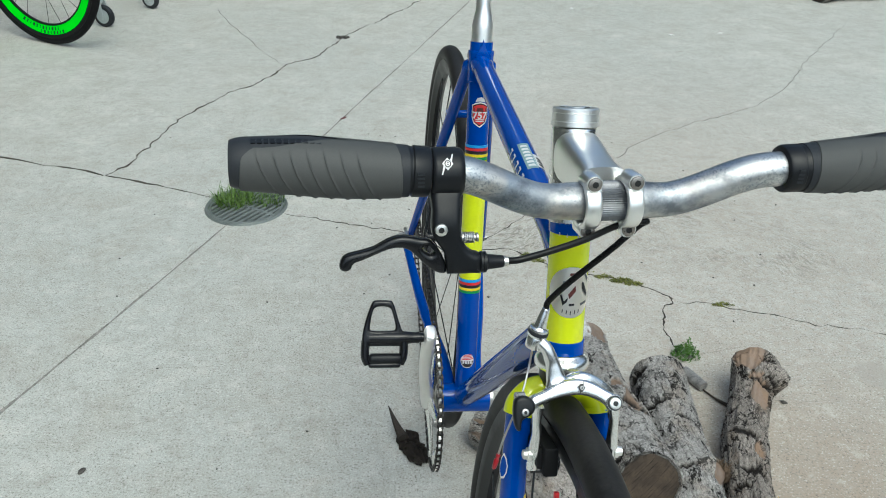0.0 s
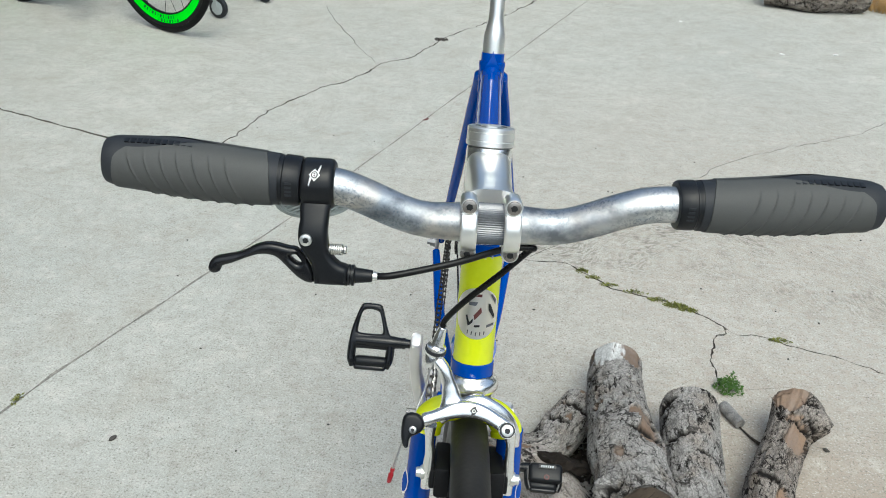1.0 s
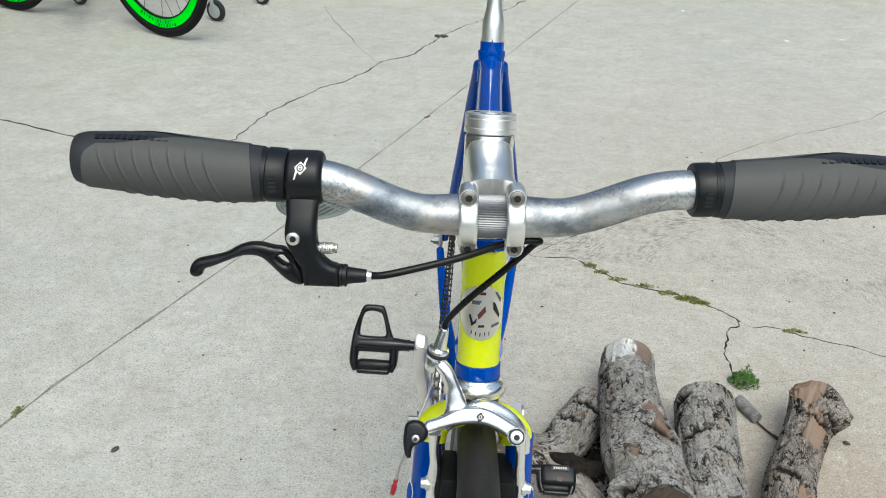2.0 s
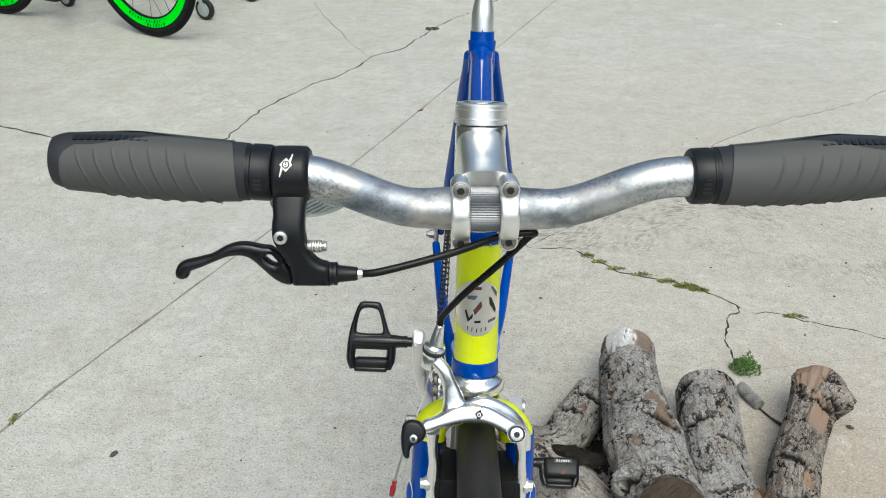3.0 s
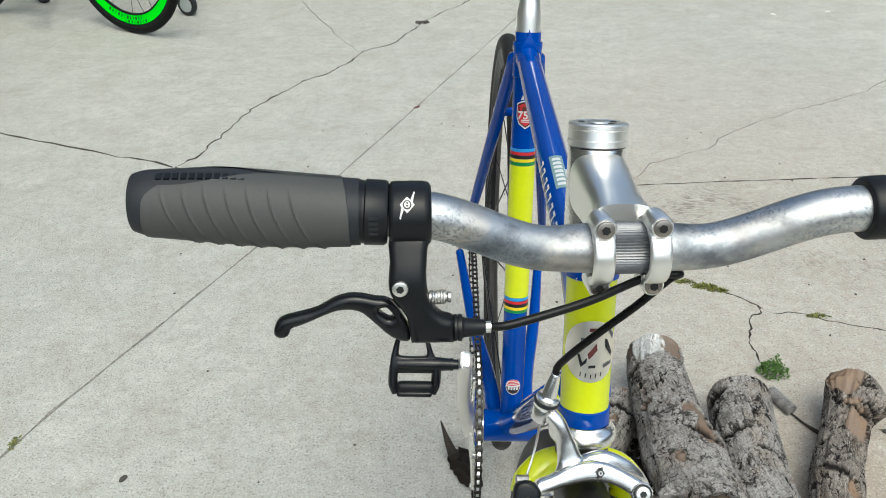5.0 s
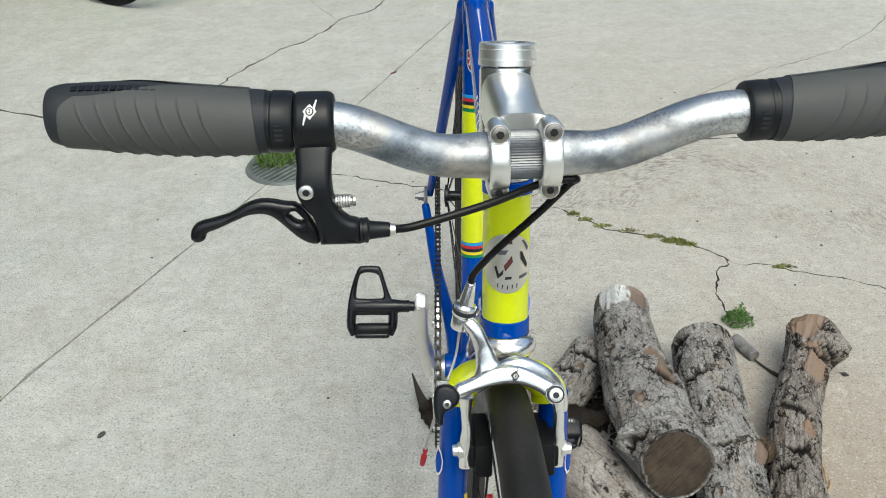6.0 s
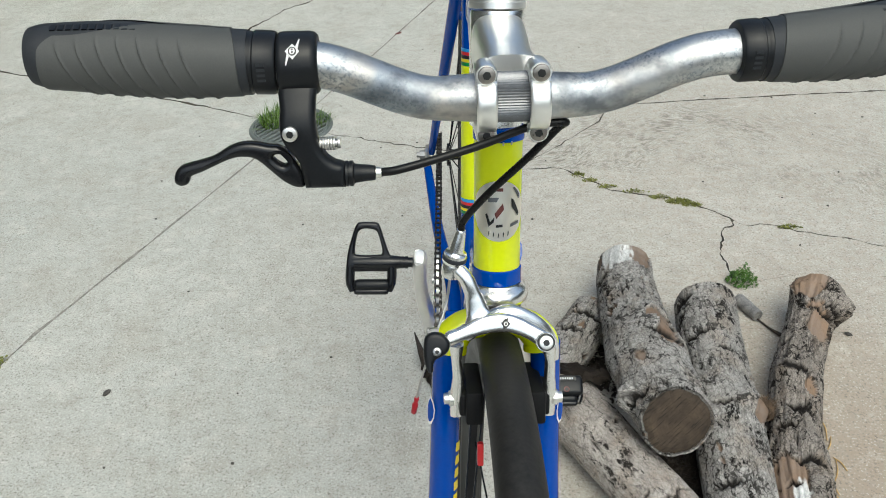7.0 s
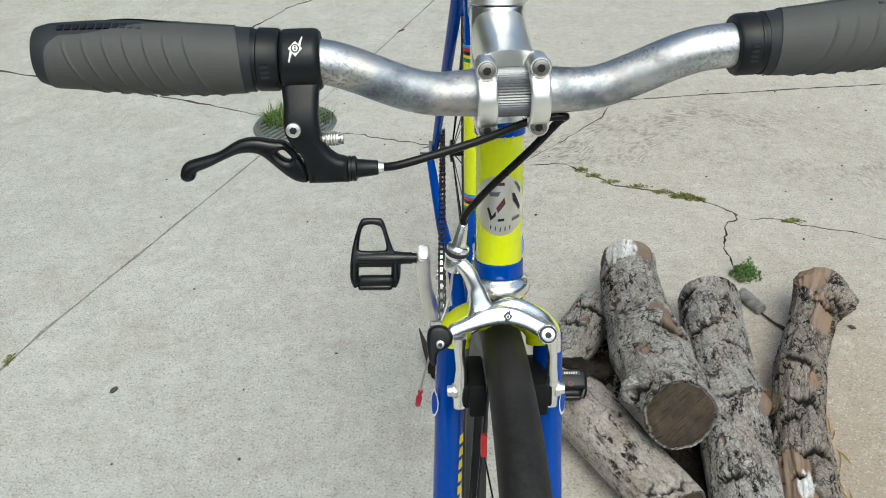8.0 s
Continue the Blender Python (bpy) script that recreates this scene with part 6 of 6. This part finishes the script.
# ---- caliper brake ----
def build_caliper():
    T = FORKTURN @ Matrix.Translation((0.0024, 0.0090, -0.0017))
    o, ex, ey, out = V(0, -0.060, 0.6915), V(1, 0, 0), V(0, 0.52, 0.854).normalized(), V(0, -0.854, 0.52).normalized()

    def face(x, y, lift=0.0):
        return o + (ex * x + ey * y) / 1000 + out * lift

    arm_o = [(-37, -2.4), (-31, 0.2), (-25.9, 2.5), (-20.5, 5.6), (-15, 8.2), (-9, 9.6), (-3, 9.9), (4, 8.8), (10.5, 6.2), (16, 3.2), (21, 0.4), (26, -2.2), (29.2, -5.2), (29.6, -9.4), (27, -13), (22.5, -13.6), (19, -10.4), (13, -6.4), (6.4, -3.5), (0, -2.0), (-7, -2.1), (-15.5, -3.7), (-25, -6.6), (-33.2, -9.8), (-38, -9.2)]
    bm = plate([(x / 1000, y / 1000) for x, y in round_outline(arm_o, 3)], o - out * 0.0045, ex, ey, 0.0090, 0.0030, segs=4)
    arms = part("brake_caliper", moved(bm, T), M_POLISHED, bike, "polished aluminium dual-pivot brake caliper", sharp=60)
    part("back_arm", moved(sweep(spline([(-0.024, -0.047, 0.6760), (-0.012, -0.046, 0.6860), (0.002, -0.0455, 0.6925), (0.014, -0.0455, 0.6880), (0.0245, -0.0465, 0.6790), (0.0305, -0.0480, 0.6680), (0.0320, -0.0500, 0.6580)], 6), [0.0046, 0.0052, 0.0054, 0.0054, 0.0054, 0.0048, 0.0040], 20, up=V(0, -1, 0.5), flat=0.8, power=2.6), T), M_POLISHED, arms)
    # the long arm that fans out and rises to the barrel adjuster
    part("cable_arm", moved(sweep(spline([(-0.0150, -0.0535, 0.6895), (-0.0152, -0.0520, 0.6905), (-0.0165, -0.0475, 0.6945), (-0.0195, -0.0430, 0.7050), (-0.0240, -0.0390, 0.7150), (-0.0300, -0.0350, 0.7205)], 6), [0.0128, 0.0108, 0.0074, 0.0052, 0.0045, 0.0046], 22, up=V(0, -1, 0.6), flat=[0.34, 0.40, 0.58, 0.72, 0.9, 1.0], power=2.5), T), M_POLISHED, arms)
    ad = V(-0.0332, -0.0340, 0.7138)
    adj_axis = V(0.19, 0.05, 1).normalized()
    adj = part("barrel_adjuster", moved(rings(ad, adj_axis, [(0, 0.0045), (0.0006, 0.0062), (0.0094, 0.0064), (0.0100, 0.0060), (0.0104, 0.0072), (0.0122, 0.0073), (0.0124, 0.0060), (0.0148, 0.0060), (0.0150, 0.0070), (0.0166, 0.0068), (0.0176, 0.0050), (0.0190, 0.0046), (0.0310, 0.0031), (0.0316, 0.0028), (0.0330, 0.0028), (0.0334, 0.0024)], 32), T), M_POLISHED, arms, sharp=50)
    part("rubber_ring", moved(rings(ad + adj_axis * 0.0122, adj_axis, [(0, 0.0066), (0.0004, 0.0076), (0.0024, 0.0076), (0.0028, 0.0066)], 32), T), M_RUBBER, adj)
    cable_to = T @ (ad + adj_axis * 0.0325)
    # arms down to the pads
    for s, top in ((-1, V(-0.0300, -0.0560, 0.6770)), (1, V(0.0270, -0.0570, 0.6760))):
        down = spline([top, V(s * 0.0292 - 0.0008, -0.0590, 0.6670), V(s * 0.0290, -0.0610, 0.6540), V(s * 0.0296, -0.0625, 0.6400), V(s * 0.0300, -0.0630, 0.6240)], 5)
        part("arm", moved(sweep(down, [0.0046, 0.0032, 0.0034, 0.0044, 0.0040], 18, up=V(0, -1, 0), flat=1.15, power=3.2), T), M_POLISHED, arms)
        nut = V(s * 0.0318, -0.0635, 0.6375)
        part("pad_nut", moved(rings(nut, V(s, -0.05, 0), [(0, 0.0050), (0.0028, 0.0050), (0.0032, 0.0038), (0.0058, 0.0036), (0.0062, 0.0028)], 20), T), M_SATIN, arms)
        turn = Matrix.Rotation(radians(-20), 4, "X")
        pad = moved(block((0.0112, 0.050, 0.0225), Matrix.Translation((s * 0.0198 + 0.0010, -0.051, 0.6295)) @ turn, 0.0020), T)
        p = part("brake_pad", pad, M_TYRE_BLACK, arms, "black rubber brake pad")
        part("pad_holder", moved(block((0.0052, 0.040, 0.0150), Matrix.Translation((s * 0.0262 + 0.0006, -0.051, 0.6300)) @ turn, 0.0016), T), M_TYRE_BLACK, p)
    # pivot bolt at one end, black quick-release cam at the other
    piv = part("pivot_boss", moved(rings(face(23.9, -7.8, -0.004), out, [(0, 0.0062), (0.0046, 0.0062), (0.0052, 0.0057)], 28), T), M_POLISHED, arms)
    part("washer", moved(rings(face(23.9, -7.8, 0.0005), out, [(0, 0.0055), (0.0012, 0.0055)], 28), T), M_INK, piv)
    bolt("pivot_bolt", face(23.9, -7.8, 0.0010), out, 0.0043, 0.0024, piv, T, M_STEM)
    cam_o = [(-8.1, 5.5), (-6.4, 9.4), (-1.5, 11.2), (4.0, 9.6), (7.6, 4.8), (6.6, -0.6), (2.4, -4.0), (-1.2, -5.8), (-2.6, -9.0), (-2.8, -13.0), (-5.0, -13.8), (-7.2, -10.2), (-8.4, -3.0)]
    cam = part("release_cam", moved(plate([(x / 1000, y / 1000) for x, y in round_outline(cam_o, 3)], face(-42.0, -12.0, -0.0010), ex, ey, 0.0080, 0.0026, segs=3), T), M_PLASTIC, arms, "black quick-release cam")
    bolt("screw", face(-42.3, -12.3, 0.0026), out, 0.0027, 0.0014, cam, T, M_STEEL)
    part("cable_anchor", moved(rings((-0.0485, -0.0575, 0.6875), (1, 0, 0), [(0, 0.0024), (0.0006, 0.0034), (0.0070, 0.0034), (0.0076, 0.003)], 8), T), M_STEEL, arms)
    # emblem on the front arm
    for shape, lift, mm in (([(-2.7, 0), (0, 3.1), (2.7, 0), (0, -3.1)], 0.0001, M_INK), ([(1.25 * math.cos(k * 0.6283), 1.35 * math.sin(k * 0.6283)) for k in range(10)], 0.0003, M_SATIN), ([(0.7 * math.cos(k * 0.6283), 0.9 * math.sin(k * 0.6283)) for k in range(10)], 0.0005, M_INK), ([(0.5, 2.2), (1.3, 5.0), (1.7, 4.9), (1.2, 1.6)], 0.0001, M_INK), ([(-0.5, -2.2), (-1.3, -5.0), (-1.7, -4.9), (-1.2, -1.6)], 0.0001, M_INK)):
        bm = plate([(x / 1000, y / 1000) for x, y in shape], face(-0.5, 3.9, lift + 0.0016), ex, ey, 0.0005)
        part("emblem", moved(bm, T), mm, arms)
    # inner wire down to its red end cap
    wire = [ad + V(0.0, 0, 0.002), V(-0.0360, -0.0400, 0.696), V(-0.0430, -0.0540, 0.682), V(-0.0520, -0.0580, 0.650), V(-0.0555, -0.0600, 0.634)]
    cable = part("brake_wire", moved(sweep(spline(wire, 6), 0.0008, 8), T), M_STEEL, bike, "thin steel brake wire")
    part("end_cap", moved(rings((-0.0552, -0.0599, 0.6350), (-0.18, -0.06, -1), [(0, 0.0014), (0.001, 0.0018), (0.003, 0.0013), (0.0045, 0.0013), (0.0055, 0.0020), (0.0130, 0.0018), (0.0140, 0.0010)], 14), T), M_CRIMSON, cable, "red crimped end cap")
    return cable_to


cable_to = build_caliper()
BENDAT = BARTURN @ V(0.0285, -0.0435, 0.8262)
housing = [cable_from, cable_from + V(0.012, 0.000, 0.0022), cable_from.lerp(BENDAT, 0.5) + V(0, -0.004, 0.0018), BENDAT + V(-0.018, -0.003, -0.0010), BENDAT, BENDAT + V(-0.003, 0.0045, -0.0062), BENDAT.lerp(cable_to, 0.30) + V(-0.0010, 0.001, 0.0), BENDAT.lerp(cable_to, 0.66) + V(-0.0040, 0.0, 0.001), cable_to + V(0.0016, 0.0004, 0.0070), cable_to]
part("cable_housing", sweep(spline(housing, 8), 0.0022, 14), M_CABLE, bike, "black brake cable housing in a tight loop")


# ---- drive train ----
RING_X, RING_R = -0.0440, 0.0985
COG = V(RING_X, 0.803, 0.335)


def build_drive():
    teeth, out = 48, []
    for i in range(teeth * 4):
        a = 2 * math.pi * i / (teeth * 4)
        r = RING_R + (0.0022, 0.0002, -0.0026, 0.0002)[i % 4]
        out.append((r * math.cos(a), r * math.sin(a)))
    bm = bmesh.new()
    rows = []
    for x in (-0.0015, 0.0015):
        rows.append(([bm.verts.new(BB + V(RING_X + x, p, q)) for p, q in out], [bm.verts.new(BB + V(RING_X + x, p * 0.80, q * 0.80)) for p, q in out]))
    n = len(out)
    for k in range(n):
        j = (k + 1) % n
        bm.faces.new((rows[0][0][k], rows[0][0][j], rows[0][1][j], rows[0][1][k]))
        bm.faces.new((rows[1][0][k], rows[1][0][j], rows[1][1][j], rows[1][1][k]))
        bm.faces.new((rows[0][0][k], rows[0][0][j], rows[1][0][j], rows[1][0][k]))
        bm.faces.new((rows[0][1][k], rows[0][1][j], rows[1][1][j], rows[1][1][k]))
    bmesh.ops.recalc_face_normals(bm, faces=bm.faces[:])
    ring = part("chainring", bm, M_SATIN, bike, "silver toothed chainring", sharp=25)
    for k in range(5):
        a = radians(72 * k + 20)
        e = V(0, math.cos(a), math.sin(a))
        part("spider_arm", sweep([BB + V(RING_X - 0.006, 0, 0) + e * 0.016, BB + V(RING_X - 0.004, 0, 0) + e * 0.05, BB + V(RING_X - 0.003, 0, 0) + e * 0.082], [0.013, 0.008, 0.007], 14, up=V(1, 0, 0), flat=0.4), M_POLISHED, ring)
        part("ring_bolt", rings(BB + V(RING_X - 0.0075, 0, 0) + e * 0.079, V(1, 0, 0), [(0, 0.004), (0.0005, 0.0045), (0.010, 0.0045)], 14), M_STEEL, ring)
    # cranks and pedals
    for s, foot in ((-1, V(-0.0625, 0.341, 0.452)), (1, V(0.0805, 0.465, 0.141))):
        hubp = BB + V(s * (0.058 + s * 0.006), 0, 0)
        line = spline([hubp, hubp.lerp(foot, 0.18) + V(s * 0.003, 0, 0), hubp.lerp(foot, 0.5) + V(s * 0.0055, 0, 0), hubp.lerp(foot, 0.85) + V(s * 0.003, 0, 0), foot + (foot - hubp).normalized() * 0.008, foot + (foot - hubp).normalized() * 0.0135], 6)
        ca = part("crank_arm", sweep(line, [0.0170, 0.0140, 0.0118, 0.0118, 0.0118, 0.0085], 22, up=V(1, 0, 0), flat=[0.62, 0.62, 0.66, 0.68, 0.66, 0.55], power=3.2), M_CRANK, bike, "polished aluminium crank arm")
        part("crank_bolt", rings(hubp + V(s * 0.008, 0, 0), V(s, 0, 0), [(0, 0.011), (0.003, 0.011), (0.0035, 0.008)], 24), M_STEEL, ca)
        build_pedal(s, foot)
    # chain and cog
    part("cog", rings(COG + V(-0.0015, 0, 0), V(1, 0, 0), [(0, 0.030), (0.0002, 0.0345), (0.003, 0.0345), (0.0032, 0.030)], 32), M_CHAIN, bike)
    r0, r1 = RING_R, 0.0345
    d = (COG - BB)
    dist, base = math.hypot(d.y, d.z), math.atan2(d.z, d.y)
    off = math.acos((r0 - r1) / dist)
    pts = []
    a0, a1 = base + off, base + 2 * math.pi - off
    for i in range(61):
        a = a0 + (a1 - a0) * i / 60
        pts.append(V(RING_X, BB.y + r0 * math.cos(a), BB.z + r0 * math.sin(a)))
    for i in range(21):
        a = base - off + 2 * off * i / 20
        pts.append(V(RING_X, COG.y + r1 * math.cos(a), COG.z + r1 * math.sin(a)))
    pts.append(pts[0].copy())
    acc = [0.0]
    for p, q in zip(pts, pts[1:]):
        acc.append(acc[-1] + (q - p).length)
    count = int(acc[-1] / 0.0127) // 2 * 2
    bm = bmesh.new()

    def at(s):
        s %= acc[-1]
        for i in range(len(acc) - 1):
            if acc[i + 1] >= s:
                return pts[i].lerp(pts[i + 1], (s - acc[i]) / max(1e-9, acc[i + 1] - acc[i]))

    for i in range(count):
        p, q = at(acc[-1] * i / count), at(acc[-1] * (i + 1) / count)
        t = (q - p).normalized()
        n2 = V(1, 0, 0).cross(t)
        half = 0.0034 if i % 2 else 0.0024
        for s in (-1, 1):
            o = [(-0.0035, -0.0030), (-0.001, -0.0041), (0.002, -0.0038), (0.0063, -0.0028), (0.0106, -0.0038), (0.0137, -0.0041), (0.0162, -0.003), (0.0162, 0.003), (0.0137, 0.0041), (0.0106, 0.0038), (0.0063, 0.0028), (0.002, 0.0038), (-0.001, 0.0041), (-0.0035, 0.003)]
            vs = [[bm.verts.new(p + t * x + n2 * y + V(s * half + e, 0, 0)) for x, y in o] for e in (-0.0005, 0.0005)]
            bm.faces.new(vs[0][::-1])
            bm.faces.new(vs[1])
            for k in range(len(o)):
                bm.faces.new((vs[0][k], vs[0][(k + 1) % len(o)], vs[1][(k + 1) % len(o)], vs[1][k]))
        rings(p - V(0.0045, 0, 0), V(1, 0, 0), [(0, 0.0018), (0.009, 0.0018)], 8, bm=bm)
    part("chain", bm, M_CHAIN, bike, "oiled bicycle chain")


def build_pedal(s, foot):
    """A clip pedal: axle, waisted body, open front loop and a sprung box at the back."""
    ex = V(s, 0, 0)
    ey = V(0, 0.46, 0.89).normalized() if s < 0 else V(0, 0.86, 0.50)
    n = ex.cross(ey).normalized()
    o = foot + ex * 0.014

    def at(x, y, z=0.0):
        return o + ex * x / 1000 + ey * y / 1000 + n * z / 1000

    def box(name, size, x, y, z, bevel, material):
        m = Matrix((ex, ey, n)).transposed().to_4x4()
        m.translation = at(x, y, z)
        return part(name, block([v / 1000 for v in size], m, bevel, 3), material, pedal)

    pedal = part("pedal", sweep([at(8, 0), at(18, 0), at(40, 0), at(62, 0)], [0.0070, 0.0082, 0.0085, 0.0070], 20), M_BLACK, bike, "black single-sided clip pedal")
    part("axle", rings(o - ex * 0.006, ex, [(0, 0.0056), (0.006, 0.0058), (0.0062, 0.0072), (0.0100, 0.0072), (0.0103, 0.0064), (0.0108, 0.0064), (0.0110, 0.0070), (0.016, 0.0070)], 20), M_BLACK, pedal)
    if s < 0:
        outer = [(13, 5), (20, 8), (24, 17), (28, 30), (31, 40), (33.5, 45), (37, 46.5), (46, 47), (55, 46.5), (58.5, 44), (62, 36), (67, 20), (70, 6), (71, -6), (69, -10), (45, -10), (20, -10), (14, -8)]
        hole = [(34, 9), (30.5, 10), (29.5, 14), (31, 22), (34, 33), (37, 37.5), (46, 39.5), (54, 38), (57.5, 33), (60, 22), (61, 13), (60.5, 10), (57, 9), (45, 8.6)]
        part("front_loop", holed_plate([(x / 1000, y / 1000) for x, y in round_outline(outer, 3)], [(x / 1000, y / 1000) for x, y in round_outline(hole, 3)], o, ex, ey, 0.0105, 0.0030), M_BLACK, pedal)
    part("side_cheek", sweep(spline([at(19, -4), at(19, -14), at(20, -24), at(23, -33)], 5), [0.0058, 0.0056, 0.0054, 0.0044], 14, up=n, flat=1.3), M_BLACK, pedal)
    part("side_cheek", sweep(spline([at(66, -4), at(67, -14), at(67, -24), at(64, -33)], 5), [0.0056, 0.0054, 0.0052, 0.0044], 14, up=n, flat=1.3), M_BLACK, pedal)
    box("spring_box", (43, 13, 15), 42, -26, 0, 0.0055, M_PLASTIC)
    box("rear_lip", (40, 7, 12), 43, -33.5, 0, 0.003, M_BLACK)
    box("binding_plate", (44, 14, 12), 42, -2, 0, 0.004, M_BLACK)
    m = Matrix((ex, ey, n)).transposed().to_4x4()
    if s > 0:
        m6 = m.copy()
        m6.translation = at(46, -8, 2)
        part("body_block", block((0.052, 0.030, 0.024), m6, 0.006, 3), M_PLASTIC, pedal)
        m4 = m.copy()
        m4.translation = at(48, 0, 15.4)
        part("label_plate", block((0.026, 0.006, 0.001), m4, 0), M_INK, pedal)
        for i in range(6):
            m5 = m.copy()
            m5.translation = at(39 + i * 3.4, 0, 16.2)
            part("print_mark", block((0.0022, 0.003, 0.0006), m5, 0), M_CARTGREY, pedal)
        part("red_mark", rings(at(47, -16, 15.0), n, [(0, 0.0042), (0.0004, 0.0042)], 20), M_PETAL, pedal)
        part("red_mark_centre", rings(at(47, -16, 15.4), n, [(0, 0.0026), (0.0003, 0.0026)], 20), M_INK, pedal)


build_drive()


# ---- the second bicycle and the wheeled frame beside it ----
A, Bc = V(-1.622, 3.503, 0), V(-2.532, 3.822, 0)
along = (Bc - A).normalized()
yaw = math.atan2(-along.x, along.y)
green = empty("bicycle", Matrix.Translation(A) @ Matrix.Rotation(yaw, 4, "Z"))
tagged(green, "black road bicycle with deep neon green wheel rims", "bicycle")
span = (Bc - A).length
wheel("front_wheel", green, Matrix.Translation((0, 0, 0.341)) @ Matrix.Rotation(radians(-6), 4, "Z") @ Matrix.Rotation(radians(20), 4, "X"), 0.0150, 0.341, 0.060, 20, M_RIM, decal=141, band_mat=M_NEON)
wheel("rear_wheel", green, Matrix.Translation((0, span, 0.341)), 0.0150, 0.341, 0.060, 20, M_RIM, decal=160, band_mat=M_NEON)
for s in (-1, 1):
    part("fork_blade", sweep([V(s * 0.05, 0, 0.341), V(s * 0.035, 0.06, 0.52), V(s * 0.03, 0.10, 0.68)], [0.007, 0.011, 0.013], 16), M_BLACK, green)
    part("chain_stay", sweep([V(s * 0.062, span, 0.341), V(s * 0.02, span - 0.40, 0.275)], [0.007, 0.011], 16), M_BLACK, green)
    part("seat_stay", sweep([V(s * 0.062, span, 0.341), V(s * 0.012, span - 0.25, 0.76)], [0.006, 0.008], 16), M_BLACK, green)
part("down_tube", sweep([V(0, 0.11, 0.70), V(0, span - 0.40, 0.275)], 0.020, 20), M_BLACK, green)
part("seat_tube", sweep([V(0, span - 0.40, 0.275), V(0, span - 0.25, 0.79)], 0.016, 20), M_BLACK, green)
part("top_tube", sweep([V(0, 0.13, 0.77), V(0, span - 0.255, 0.765)], 0.016, 20), M_BLACK, green)
part("head_tube", sweep([V(0, 0.10, 0.67), V(0, 0.135, 0.80)], 0.019, 20), M_BLACK, green)

crank_hub, crank_foot = V(-0.055, span - 0.40, 0.275), V(-0.070, span - 0.53, 0.150)
part("crank_arm", sweep([crank_hub, crank_hub.lerp(crank_foot, 0.5), crank_foot], [0.016, 0.011, 0.012], 16, up=V(1, 0, 0), flat=0.6), M_BLACK, green)
part("pedal", block((0.060, 0.075, 0.020), Matrix.Translation(crank_foot + V(-0.040, 0, 0)), 0.006, 3), M_PLASTIC, green)
part("chainring", rings(V(-0.047, span - 0.40, 0.275), V(1, 0, 0), [(0, 0.080), (0.001, 0.104), (0.003, 0.104), (0.004, 0.080)], 48), M_BLACK, green)

cart = empty("rolling_frame", Matrix.Translation((-1.53, 3.90, 0)))
tagged(cart, "grey steel frame on four small caster wheels", "cart")
for x, y, rr in ((0.048, -0.135, 0.048), (-0.741, 0.061, 0.046), (0.155, 0.190, 0.042), (-0.64, 0.40, 0.046)):
    c = empty("caster", Matrix.Translation((x, y, rr)) @ Matrix.Rotation(radians(72), 4, "Z"), cart)
    part("tyre", rings((-0.012, 0, 0), (1, 0, 0), [(0, rr * 0.72), (0.001, rr * 0.95), (0.005, rr), (0.019, rr), (0.023, rr * 0.95), (0.024, rr * 0.72)], 32), M_RUBBER, c)
    part("rim", rings((-0.0145, 0, 0), (1, 0, 0), [(0, rr * 0.25), (0.001, rr * 0.30), (0.0015, rr * 0.66), (0.0275, rr * 0.66), (0.028, rr * 0.30), (0.029, rr * 0.25)], 32), M_CARTGREY, c)
    for s in (-1, 1):
        part("fork_plate", plate(round_outline([(-0.006, -0.008), (0.006, -0.008), (0.012, rr * 0.5), (0.018, rr + 0.020), (-0.004, rr + 0.020)], 3), V(s * 0.018, 0, 0), V(0, 1, 0), V(0, 0, 1), 0.003, 0.0008), M_CARTGREY, c)
    part("leg", sweep([V(0, 0.010, rr + 0.012), V(0, 0.010, 0.30)], 0.014, 18), M_CARTGREY, c)
for a, b in (((0.048, -0.135), (-0.741, 0.061)), ((0.155, 0.190), (-0.64, 0.40)), ((0.048, -0.135), (0.155, 0.190)), ((-0.741, 0.061), (-0.64, 0.40))):
    part("rail", sweep([V(*a, 0.335), V(*b, 0.335)], 0.014, 16), M_CARTGREY, cart)
